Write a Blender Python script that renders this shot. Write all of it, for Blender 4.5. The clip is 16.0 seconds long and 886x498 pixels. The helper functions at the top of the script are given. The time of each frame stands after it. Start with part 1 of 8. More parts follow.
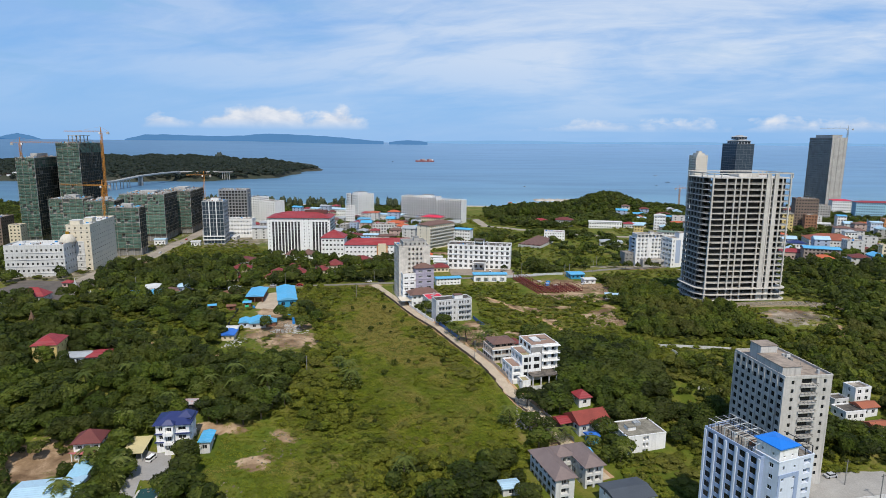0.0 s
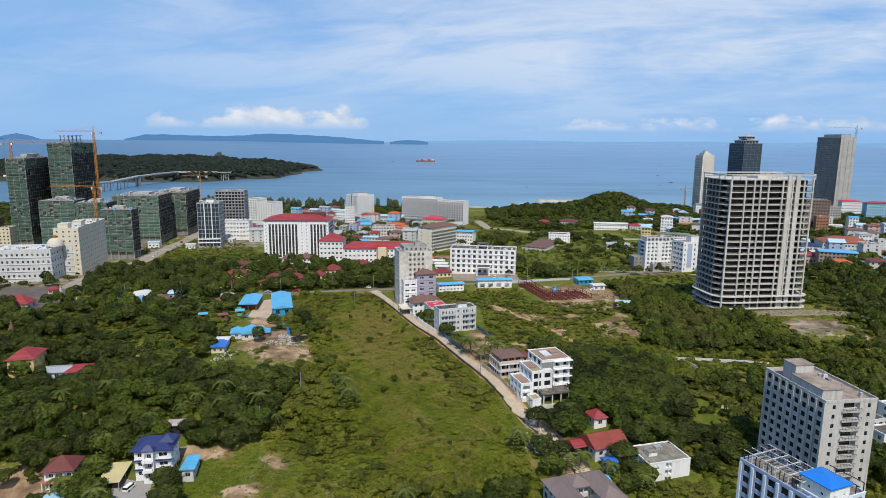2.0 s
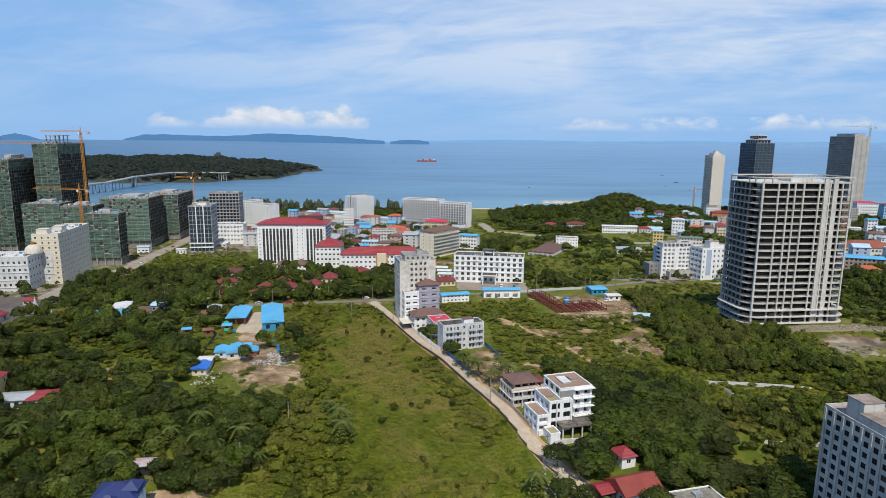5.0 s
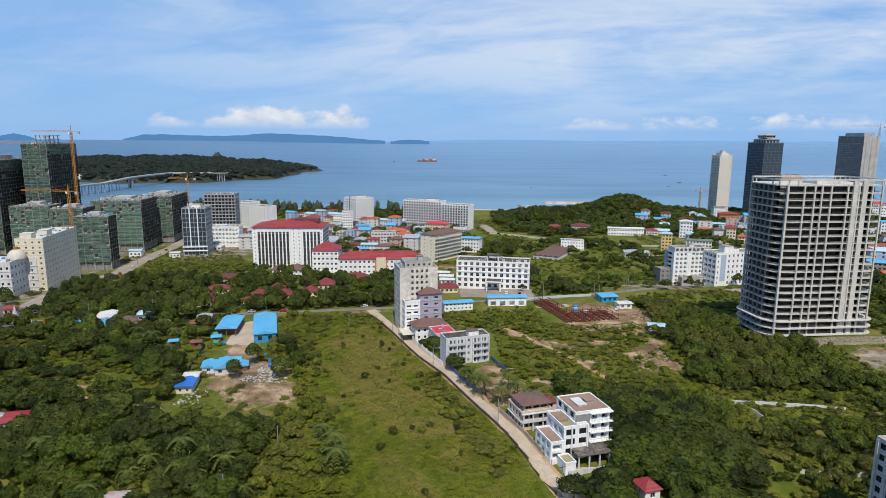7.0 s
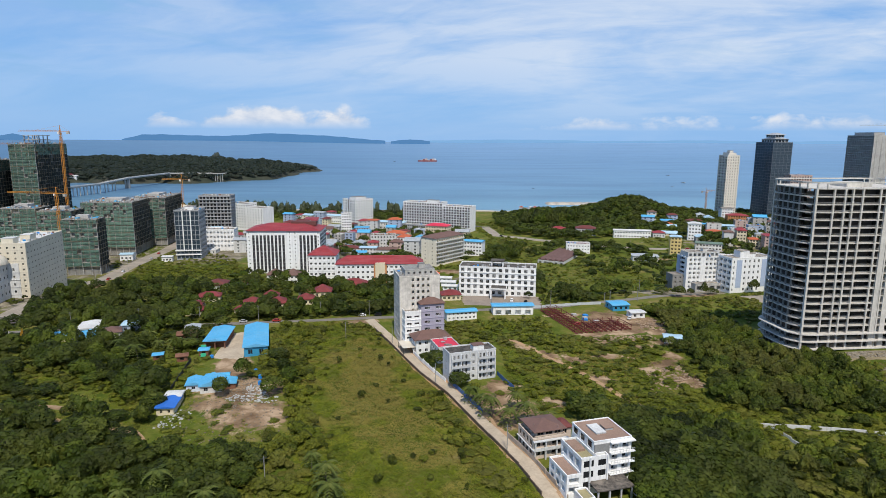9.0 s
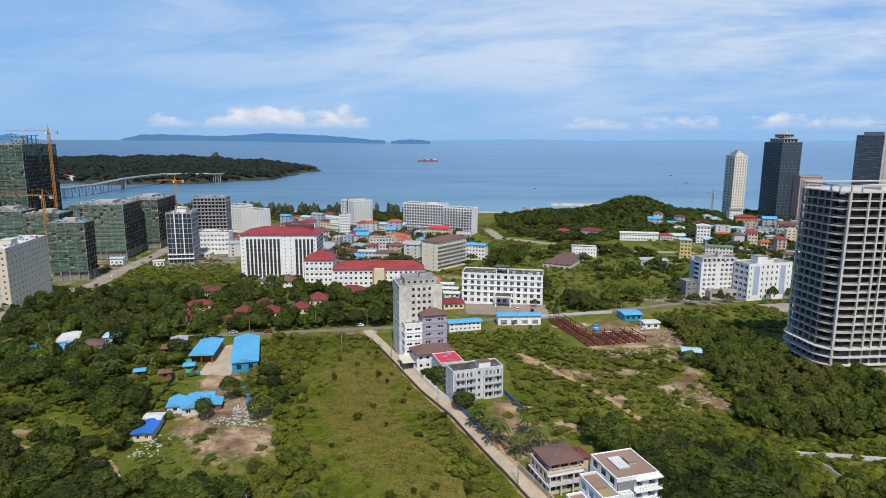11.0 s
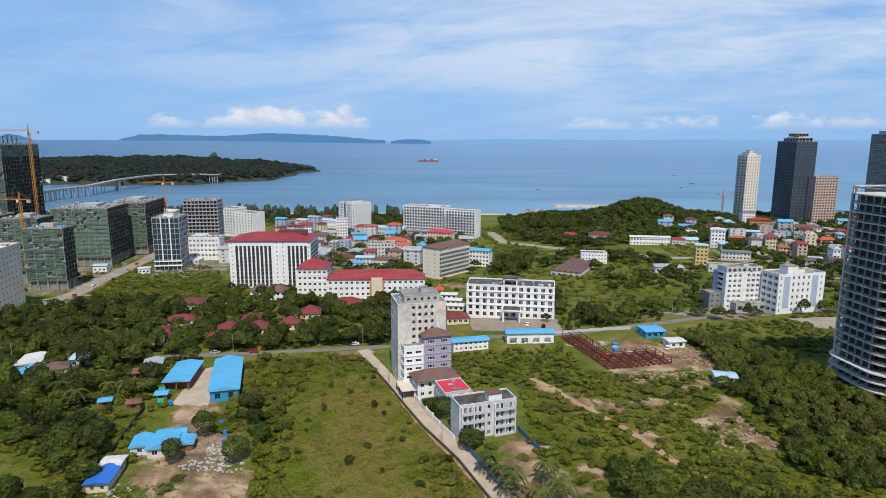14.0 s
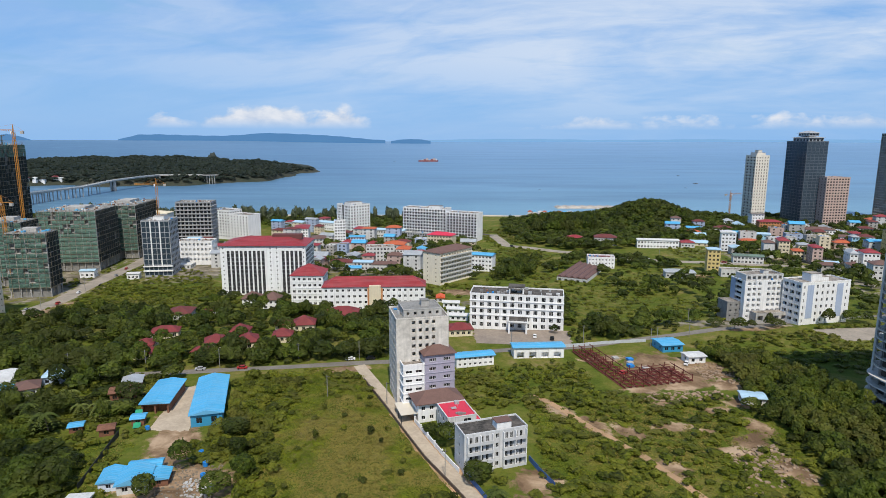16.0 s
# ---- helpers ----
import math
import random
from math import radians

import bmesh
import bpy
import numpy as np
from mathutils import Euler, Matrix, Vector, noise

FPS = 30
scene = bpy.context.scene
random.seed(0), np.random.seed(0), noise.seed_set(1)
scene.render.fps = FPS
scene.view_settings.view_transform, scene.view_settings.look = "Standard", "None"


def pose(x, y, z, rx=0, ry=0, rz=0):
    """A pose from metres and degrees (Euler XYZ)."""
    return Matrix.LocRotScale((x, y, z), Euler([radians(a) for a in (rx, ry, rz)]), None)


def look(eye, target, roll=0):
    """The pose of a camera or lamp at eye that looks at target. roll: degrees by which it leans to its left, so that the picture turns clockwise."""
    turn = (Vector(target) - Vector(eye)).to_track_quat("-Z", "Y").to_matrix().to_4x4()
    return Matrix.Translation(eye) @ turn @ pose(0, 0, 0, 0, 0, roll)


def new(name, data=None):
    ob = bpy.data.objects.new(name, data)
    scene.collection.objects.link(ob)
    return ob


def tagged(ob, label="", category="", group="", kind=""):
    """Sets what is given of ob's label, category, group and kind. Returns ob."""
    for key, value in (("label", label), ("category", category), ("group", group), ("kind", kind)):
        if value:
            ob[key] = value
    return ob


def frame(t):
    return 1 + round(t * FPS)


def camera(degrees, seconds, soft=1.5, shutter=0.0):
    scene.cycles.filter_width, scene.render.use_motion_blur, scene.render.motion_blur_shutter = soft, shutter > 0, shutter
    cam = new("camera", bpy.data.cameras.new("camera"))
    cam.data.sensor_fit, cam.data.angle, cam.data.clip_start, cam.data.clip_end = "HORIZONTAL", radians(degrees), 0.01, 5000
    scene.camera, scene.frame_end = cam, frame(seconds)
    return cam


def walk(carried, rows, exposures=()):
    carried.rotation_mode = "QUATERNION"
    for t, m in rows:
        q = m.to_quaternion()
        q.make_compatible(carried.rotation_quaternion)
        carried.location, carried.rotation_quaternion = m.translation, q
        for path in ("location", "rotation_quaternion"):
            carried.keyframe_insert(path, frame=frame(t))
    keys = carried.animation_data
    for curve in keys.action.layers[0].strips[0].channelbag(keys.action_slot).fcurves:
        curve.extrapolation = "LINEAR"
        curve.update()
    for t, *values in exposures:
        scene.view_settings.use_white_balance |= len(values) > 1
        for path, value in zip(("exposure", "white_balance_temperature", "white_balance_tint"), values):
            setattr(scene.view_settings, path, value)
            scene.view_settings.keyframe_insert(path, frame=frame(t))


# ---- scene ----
# ---- camera and its flight
cam = camera(71.7, 16.0, soft=0.7)
PATH = [
    (0.0, 0.00, 0.00, 100.00, -10.112, 0.499, 0.000),
    (2.0, -1.24, 18.26, 100.02, -10.131, 0.458, 0.061),
    (4.0, -2.44, 36.84, 100.03, -10.150, 0.418, 0.115),
    (6.0, -3.62, 55.73, 100.05, -10.167, 0.378, 0.161),
    (8.0, -4.76, 74.95, 100.06, -10.185, 0.338, 0.200),
    (10.0, -5.86, 94.48, 100.08, -10.201, 0.298, 0.232),
    (12.0, -6.94, 114.34, 100.09, -10.217, 0.258, 0.257),
    (14.0, -7.98, 134.51, 100.11, -10.232, 0.217, 0.275),
    (16.0, -8.99, 155.00, 100.13, -10.247, 0.177, 0.285),
]
walk(cam, [(t, pose(x, y, z, 0, 0, yaw) @ pose(0, 0, 0, 90 + pitch) @ pose(0, 0, 0, 0, 0, lean))
           for t, x, y, z, pitch, lean, yaw in PATH])

# ---- sky and sun: high behind the camera, a little to its right
SUN_EL, SUN_AZ = 56.0, 172.0     # degrees; azimuth clockwise from +y
sun = new("sun", bpy.data.lights.new("sun", "SUN"))
sun.data.energy, sun.data.angle, sun.data.color = 4.4, radians(0.5), (1.0, 0.93, 0.82)
_e, _a = radians(SUN_EL), radians(SUN_AZ)
sun_dir = Vector((math.sin(_a) * math.cos(_e), math.cos(_a) * math.cos(_e), math.sin(_e)))
sun.matrix_world = look(sun_dir * 400, (0, 0, 0))


def node(nt, kind, **kw):
    n = nt.nodes.new(kind)
    for k, v in kw.items():
        if k == "op":
            n.operation = v
        elif k == "kind":
            n.data_type = v
        elif k == "clamp":
            n.use_clamp = v
        else:
            n.inputs[int(k[1:])].default_value = v
    return n


def math_node(nt, op, a, b=None, c=None, clamp=False):
    n = node(nt, "ShaderNodeMath", op=op, clamp=clamp)
    for i, v in enumerate((a, b, c)):
        if v is None:
            continue
        if isinstance(v, (int, float)):
            n.inputs[i].default_value = v
        else:
            nt.links.new(v, n.inputs[i])
    return n.outputs[0]


def ramp(nt, fac, stops, interp="LINEAR"):
    n = nt.nodes.new("ShaderNodeValToRGB")
    n.color_ramp.interpolation = interp
    els = n.color_ramp.elements
    while len(els) < len(stops):
        els.new(0.5)
    for el, (p, c) in zip(els, stops):
        el.position = p
        el.color = (*c, 1) if not isinstance(c, (int, float)) else (c, c, c, 1)
    nt.links.new(fac, n.inputs[0])
    return n.outputs[0]


def mix(nt, fac, a, b, blend="MIX"):
    n = nt.nodes.new("ShaderNodeMix")
    n.data_type, n.blend_type = "RGBA", blend
    for i, v in ((0, fac), (6, a), (7, b)):
        if isinstance(v, (int, float)):
            n.inputs[i].default_value = v
        elif isinstance(v, tuple):
            n.inputs[i].default_value = (*v, 1)
        else:
            nt.links.new(v, n.inputs[i])
    return n.outputs[2]


def noise_tex(nt, vec, scale, detail=3.0, rough=0.55, distort=0.0):
    n = nt.nodes.new("ShaderNodeTexNoise")
    n.inputs["Scale"].default_value, n.inputs["Detail"].default_value = scale, detail
    n.inputs["Roughness"].default_value, n.inputs["Distortion"].default_value = rough, distort
    if vec is not None:
        nt.links.new(vec, n.inputs["Vector"])
    return n.outputs[0]


def build_world():
    w = bpy.data.worlds.new("sky")
    scene.world = w
    w.use_nodes = True
    nt = w.node_tree
    nt.nodes.clear()
    out = nt.nodes.new("ShaderNodeOutputWorld")
    bg = nt.nodes.new("ShaderNodeBackground")
    bg.inputs[1].default_value = 0.1
    sky = nt.nodes.new("ShaderNodeTexSky")
    sky.sky_type, sky.sun_disc = "NISHITA", False
    sky.sun_elevation, sky.sun_rotation = radians(SUN_EL), radians(SUN_AZ)
    sky.altitude, sky.air_density, sky.dust_density, sky.ozone_density = 100, 1.0, 0.6, 1.5
    tc = nt.nodes.new("ShaderNodeTexCoord")
    sep = nt.nodes.new("ShaderNodeSeparateXYZ")
    nt.links.new(tc.outputs["Generated"], sep.inputs[0])
    x, y, z = sep.outputs
    # thin high cloud on a plane far above, drawn out sideways
    zc = math_node(nt, "MAXIMUM", z, 0.004)
    den = math_node(nt, "ADD", zc, 0.24)
    u = math_node(nt, "DIVIDE", x, den)
    v = math_node(nt, "DIVIDE", y, den)
    com = nt.nodes.new("ShaderNodeCombineXYZ")
    nt.links.new(math_node(nt, "MULTIPLY", u, 0.55), com.inputs[0])
    nt.links.new(math_node(nt, "ADD", math_node(nt, "MULTIPLY", v, 1.05), math_node(nt, "MULTIPLY", u, 0.25)), com.inputs[1])
    n1 = noise_tex(nt, com.outputs[0], 1.5, 7.0, 0.55, 0.7)
    n2 = noise_tex(nt, com.outputs[0], 0.5, 3.0, 0.5, 0.3)
    n3 = noise_tex(nt, com.outputs[0], 7.0, 7.0, 0.6, 1.0)
    cir = math_node(nt, "ADD", math_node(nt, "MULTIPLY", n1, 0.62), math_node(nt, "MULTIPLY", n2, 0.5))
    cir = math_node(nt, "ADD", cir, math_node(nt, "MULTIPLY", math_node(nt, "SUBTRACT", n3, 0.5), 0.16))
    cirrus = ramp(nt, cir, [(0.43, 0.0), (0.53, 0.45), (0.63, 1.0)])
    # heaped cloud low over the horizon
    el = math_node(nt, "MULTIPLY", z, 1.0)
    az = math_node(nt, "ARCTAN2", x, y)
    com2 = nt.nodes.new("ShaderNodeCombineXYZ")
    nt.links.new(math_node(nt, "MULTIPLY", az, 1.0), com2.inputs[0])
    nt.links.new(math_node(nt, "MULTIPLY", el, 1.7), com2.inputs[1])
    c1 = noise_tex(nt, com2.outputs[0], 26.0, 6.0, 0.55, 0.2)
    c0 = noise_tex(nt, com2.outputs[0], 7.0, 2.0, 0.5)

    def bump(centre, half, top):
        d = math_node(nt, "DIVIDE", math_node(nt, "SUBTRACT", az, centre), half)
        return math_node(nt, "MULTIPLY", math_node(nt, "POWER", 2.718, math_node(nt, "MULTIPLY", math_node(nt, "MULTIPLY", d, d), -1.0)), top)
    hgt = math_node(nt, "ADD", bump(-0.28, 0.11, 0.050), bump(-0.16, 0.035, 0.030))
    hgt = math_node(nt, "ADD", hgt, bump(0.64, 0.14, 0.034))
    hgt = math_node(nt, "ADD", hgt, bump(0.30, 0.24, 0.032))
    hgt = math_node(nt, "ADD", hgt, bump(-0.43, 0.03, 0.030))
    hgt = math_node(nt, "ADD", hgt, math_node(nt, "MULTIPLY", math_node(nt, "SUBTRACT", c0, 0.5), 0.05))
    body = math_node(nt, "SUBTRACT", math_node(nt, "ADD", hgt, math_node(nt, "MULTIPLY", math_node(nt, "SUBTRACT", c1, 0.5), 0.055)), el)
    floor = math_node(nt, "SUBTRACT", el, 0.013)
    cum = math_node(nt, "MULTIPLY", math_node(nt, "MULTIPLY", body, 70.0, clamp=True), math_node(nt, "MULTIPLY", floor, 60.0, clamp=True), clamp=True)
    haze = ramp(nt, z, [(0.0, 0.42), (0.05, 0.25), (0.22, 0.0)])
    col = mix(nt, 0.75, sky.outputs[0], ramp(nt, z, [(0.0, (1.7, 4.3, 9.0)), (0.35, (1.6, 4.1, 8.7)), (1.0, (0.7, 1.9, 4.6))]))
    col = mix(nt, haze, col, (3.1, 5.7, 9.1))
    # thinner towards the left, where the blue shows through
    cover = ramp(nt, math_node(nt, "ADD", math_node(nt, "MULTIPLY", az, 0.5), 0.5), [(0.20, 0.25), (0.50, 0.62), (0.75, 0.90)])
    cirrus = math_node(nt, "MULTIPLY", math_node(nt, "MULTIPLY", cirrus, cover), ramp(nt, z, [(0.015, 0.15), (0.12, 1.0), (0.3, 1.0), (0.9, 0.3)]))
    col = mix(nt, cirrus, col, (7.4, 8.1, 9.1))
    # grey-blue streaks where the veil is thick and in its own shade
    com3 = nt.nodes.new("ShaderNodeCombineXYZ")
    nt.links.new(math_node(nt, "MULTIPLY", az, 1.0), com3.inputs[0])
    nt.links.new(math_node(nt, "ADD", math_node(nt, "MULTIPLY", z, 6.5), math_node(nt, "MULTIPLY", az, 0.35)), com3.inputs[1])
    st = noise_tex(nt, com3.outputs[0], 3.4, 6.0, 0.55, 0.5)
    streak = math_node(nt, "MULTIPLY", ramp(nt, st, [(0.55, 0.0), (0.68, 0.75)]), ramp(nt, math_node(nt, "ADD", math_node(nt, "MULTIPLY", az, 0.5), 0.5), [(0.25, 1.0), (0.62, 0.35)]))
    col = mix(nt, math_node(nt, "MULTIPLY", streak, ramp(nt, z, [(0.03, 0.0), (0.09, 1.0)])), col, (2.6, 4.9, 8.0))
    shade = ramp(nt, c1, [(0.35, (5.6, 6.3, 7.6)), (0.6, (8.6, 8.6, 8.8))])
    col = mix(nt, math_node(nt, "MULTIPLY", cum, 0.8), col, shade)
    nt.links.new(col, bg.inputs[0])
    nt.links.new(bg.outputs[0], out.inputs[0])


build_world()
scene.view_settings.exposure = 0.0
# ---- materials
MATS = {}


def mat(name, base, rough=0.8, var=0.18, fine=2.0, coarse=0.12, streak=0.0, metal=0.0, bump=0.15, dark=None, island=0.0, rand=0.0, spec=0.35, sheet=0.0):
    """A weathered surface: grain, broad stains and, for walls, rain streaks."""
    if name in MATS:
        return MATS[name]
    m = bpy.data.materials.new(name)
    m.use_nodes = True
    nt = m.node_tree
    b = nt.nodes["Principled BSDF"]
    tc = nt.nodes.new("ShaderNodeTexCoord")
    vec = tc.outputs["Object"]
    f = noise_tex(nt, vec, fine, 4.0, 0.6)
    c = noise_tex(nt, vec, coarse, 3.0, 0.6, 0.4)
    dk = dark or tuple(v * 0.45 for v in base)
    k = math_node(nt, "ADD", math_node(nt, "MULTIPLY", f, 0.45), math_node(nt, "MULTIPLY", c, 0.55))
    col = mix(nt, math_node(nt, "MULTIPLY", ramp(nt, k, [(0.38, 1.0), (0.62, 0.0)]), var * 2), base, dk)
    if streak:
        mp = nt.nodes.new("ShaderNodeMapping")
        mp.inputs["Scale"].default_value = (1.3, 1.3, 0.07)
        nt.links.new(vec, mp.inputs[0])
        s = noise_tex(nt, mp.outputs[0], 0.9, 4.0, 0.65)
        col = mix(nt, math_node(nt, "MULTIPLY", ramp(nt, s, [(0.5, 0.0), (0.68, 1.0)]), streak), col, tuple(v * 0.4 for v in base))
    if sheet:    # tone from sheet to sheet, and narrow seams
        mp = nt.nodes.new("ShaderNodeMapping")
        mp.inputs["Scale"].default_value = (0.05, 0.9, 0.05)
        nt.links.new(vec, mp.inputs[0])
        tone = noise_tex(nt, mp.outputs[0], 1.0, 2.0, 0.7)
        col = mix(nt, math_node(nt, "MULTIPLY", ramp(nt, tone, [(0.42, 0.0), (0.60, 1.0)]), sheet), col, tuple(v * 0.55 + 0.22 for v in base))
        wv = nt.nodes.new("ShaderNodeTexWave")
        wv.bands_direction = "Y"
        wv.inputs["Scale"].default_value = 0.33
        nt.links.new(vec, wv.inputs["Vector"])
        col = mix(nt, ramp(nt, wv.outputs["Fac"], [(0.0, 0.55), (0.10, 0.0)]), col, tuple(v * 0.5 for v in base))
    if rand:
        oi = nt.nodes.new("ShaderNodeObjectInfo")
        col = mix(nt, math_node(nt, "MULTIPLY", oi.outputs["Random"], rand), col, dk)
    if island:
        g = nt.nodes.new("ShaderNodeNewGeometry")
        col = mix(nt, math_node(nt, "MULTIPLY", g.outputs["Random Per Island"], island), col, dk)
    nt.links.new(col, b.inputs["Base Color"])
    b.inputs["Roughness"].default_value, b.inputs["Metallic"].default_value = rough, metal
    b.inputs["Specular IOR Level"].default_value = spec
    if bump:
        bp = nt.nodes.new("ShaderNodeBump")
        bp.inputs["Strength"].default_value, bp.inputs["Distance"].default_value = bump, 0.05
        nt.links.new(f, bp.inputs["Height"])
        nt.links.new(bp.outputs[0], b.inputs["Normal"])
    MATS[name] = m
    return m


def leaf_mat(name, a, b_, c_, sun=0.26, patch=0.075, wide=0.45, dry=None, fleck=0.45, lush=0.0, cell=0.11, stands=()):
    """Foliage: shade from leaf to leaf, from crown to crown and over wide stands."""
    m = bpy.data.materials.new(name)
    m.use_nodes = True
    nt = m.node_tree
    p = nt.nodes["Principled BSDF"]
    g = nt.nodes.new("ShaderNodeNewGeometry")
    pos = g.outputs["Position"]
    big = noise_tex(nt, pos, patch, 4.0, 0.65)
    grain = noise_tex(nt, pos, 1.3, 3.0, 0.7)
    flat = nt.nodes.new("ShaderNodeVectorMath")
    flat.operation = "MULTIPLY"
    flat.inputs[1].default_value = (1, 1, 0.25)
    nt.links.new(pos, flat.inputs[0])
    vor = nt.nodes.new("ShaderNodeTexVoronoi")
    vor.inputs["Scale"].default_value = cell
    nt.links.new(flat.outputs[0], vor.inputs["Vector"])
    tone = nt.nodes.new("ShaderNodeSeparateColor")
    nt.links.new(vor.outputs["Color"], tone.inputs[0])
    k = math_node(nt, "ADD", math_node(nt, "MULTIPLY", big, wide), math_node(nt, "MULTIPLY", g.outputs["Random Per Island"], 0.20))
    k = math_node(nt, "ADD", k, math_node(nt, "MULTIPLY", math_node(nt, "SUBTRACT", grain, 0.5), fleck))
    k = math_node(nt, "ADD", k, math_node(nt, "MULTIPLY", math_node(nt, "SUBTRACT", tone.outputs[0], 0.5), 0.30))
    k = math_node(nt, "ADD", k, 0.10 + (0.62 - wide) * 0.5)
    col = ramp(nt, k, [(0.30, a), (0.54, b_), (0.80, c_)])
    if lush:    # fresh green kinds among the dark ones
        lime = ramp(nt, k, [(0.30, (a[0] * 2.0, a[1] * 2.1, a[2] * 1.4)), (0.54, (b_[0] * 1.5, b_[1] * 1.65, b_[2] * 1.1)), (0.80, (c_[0] * 1.2, c_[1] * 1.25, c_[2]))])
        sp = math_node(nt, "ADD", math_node(nt, "MULTIPLY", noise_tex(nt, pos, 0.055, 3.0, 0.6, 0.8), 0.7), math_node(nt, "MULTIPLY", tone.outputs[1], 0.3))
        col = mix(nt, ramp(nt, sp, [(0.49, 0.0), (0.60, lush)]), col, lime)
    if dry:
        d = noise_tex(nt, pos, 0.032 if not stands else 0.07, 5.0, 0.6, 0.5)
        for bx, by, rx, ry, turn in stands:
            mp = nt.nodes.new("ShaderNodeMapping")
            mp.vector_type = "TEXTURE"
            mp.inputs["Location"].default_value, mp.inputs["Rotation"].default_value = (bx, by, 0), (0, 0, radians(turn))
            mp.inputs["Scale"].default_value = (rx, ry, 1000)
            nt.links.new(pos, mp.inputs[0])
            ln = nt.nodes.new("ShaderNodeVectorMath")
            ln.operation = "LENGTH"
            nt.links.new(mp.outputs[0], ln.inputs[0])
            d = math_node(nt, "ADD", d, ramp(nt, ln.outputs["Value"], [(0.2, 0.21), (1.1, 0.0)]))
        col = mix(nt, ramp(nt, d, [(0.49, 0.0), (0.64, 0.7)]), col, dry)
    nt.links.new(col, p.inputs["Base Color"])
    p.inputs["Roughness"].default_value = 0.6
    p.inputs["Specular IOR Level"].default_value = 0.15
    tr = nt.nodes.new("ShaderNodeBsdfTranslucent")
    nt.links.new(mix(nt, 0.45, col, (0.12, 0.16, 0.012)), tr.inputs[0])
    mx = nt.nodes.new("ShaderNodeMixShader")
    mx.inputs[0].default_value = sun
    nt.links.new(p.outputs[0], mx.inputs[1])
    nt.links.new(tr.outputs[0], mx.inputs[2])
    nt.links.new(mx.outputs[0], nt.nodes["Material Output"].inputs[0])
    MATS[name] = m
    return m


LEAF = leaf_mat("leaves_dark", (0.011, 0.016, 0.004), (0.040, 0.055, 0.008), (0.106, 0.124, 0.018), dry=(0.060, 0.068, 0.014), lush=0.7)
BUSH = leaf_mat("leaves_bush", (0.030, 0.038, 0.006), (0.098, 0.110, 0.011), (0.188, 0.184, 0.024), dry=(0.130, 0.122, 0.028), lush=0.45, cell=0.22)
WEED = leaf_mat("weeds", (0.092, 0.120, 0.009), (0.145, 0.170, 0.012), (0.212, 0.220, 0.022), dry=(0.270, 0.205, 0.058), fleck=0.3, cell=0.15, stands=((-38, 340, 26, 55, 14), (-34, 300, 17, 40, 22), (-8, 275, 16, 26, 20), (60, 345, 40, 30, 0)))
PALM = leaf_mat("palm_leaves", (0.050, 0.070, 0.014), (0.105, 0.130, 0.028), (0.180, 0.185, 0.050))
BARK = mat("bark", (0.16, 0.125, 0.09), 0.9, 0.4, 3.0, 0.4)
WHITE = mat("white_render", (0.80, 0.80, 0.79), 0.75, 0.14, 1.5, 0.10, 0.34)
OFFWHITE = mat("aged_white_render", (0.60, 0.60, 0.585), 0.8, 0.18, 1.2, 0.10, 0.40)
CONC = mat("raw_concrete", (0.44, 0.425, 0.40), 0.9, 0.25, 1.0, 0.11, 0.45)
CONC_D = mat("dark_concrete", (0.27, 0.265, 0.25), 0.9, 0.3, 0.8, 0.09, 0.5)
ROOFCONC = mat("stained_roof_concrete", (0.36, 0.32, 0.27), 0.95, 0.5, 0.7, 0.22, dark=(0.085, 0.072, 0.06))
ROOFBLACK = mat("mossy_black_roof", (0.13, 0.115, 0.10), 0.95, 0.5, 0.9, 0.2, dark=(0.03, 0.028, 0.025))
CREAM = mat("cream_render", (0.66, 0.58, 0.42), 0.8, 0.12, 1.2, 0.1, 0.2)
YELLOW = mat("yellow_render", (0.60, 0.47, 0.20), 0.8, 0.12, 1.2, 0.1, 0.2)
ORANGE = mat("orange_render", (0.52, 0.24, 0.10), 0.8, 0.15, 1.2, 0.1, 0.2)
PINK = mat("pink_stone", (0.50, 0.37, 0.32), 0.7, 0.12, 1.2, 0.1, 0.15)
LILAC = mat("lilac_render", (0.36, 0.34, 0.42), 0.75, 0.12, 1.2, 0.1, 0.2)
BLUEGREY = mat("blue_grey_render", (0.36, 0.43, 0.56), 0.75, 0.1, 1.2, 0.1, 0.2)
PALEBLUE = mat("pale_blue_render", (0.60, 0.66, 0.76), 0.75, 0.1, 1.2, 0.1, 0.2)
SKYBLUE = mat("light_blue_render", (0.30, 0.52, 0.66), 0.75, 0.1, 1.2, 0.1, 0.2)
GREYTILE = mat("grey_panel", (0.33, 0.34, 0.35), 0.6, 0.1, 1.0, 0.1, 0.1)
REDROOF = mat("red_roof", (0.29, 0.028, 0.033), 0.6, 0.28, 1.8, 0.2, sheet=0.12)
PINKRED = mat("crimson_flat_roof", (0.56, 0.035, 0.07), 0.6, 0.10, 1.2, 0.12)
MAROON = mat("maroon_roof", (0.15, 0.040, 0.035), 0.7, 0.25, 1.8, 0.2)
BROWNROOF = mat("brown_tile_roof", (0.155, 0.088, 0.072), 0.75, 0.2, 1.8, 0.2)
ORROOF = mat("orange_roof", (0.46, 0.11, 0.045), 0.7, 0.2, 1.8, 0.2)
NAVY = mat("navy_tile_roof", (0.024, 0.036, 0.13), 0.45, 0.2, 2.0, 0.2)
BLUEMETAL = mat("blue_sheet_metal", (0.055, 0.37, 0.64), 0.45, 0.14, 1.2, 0.14, sheet=0.35)
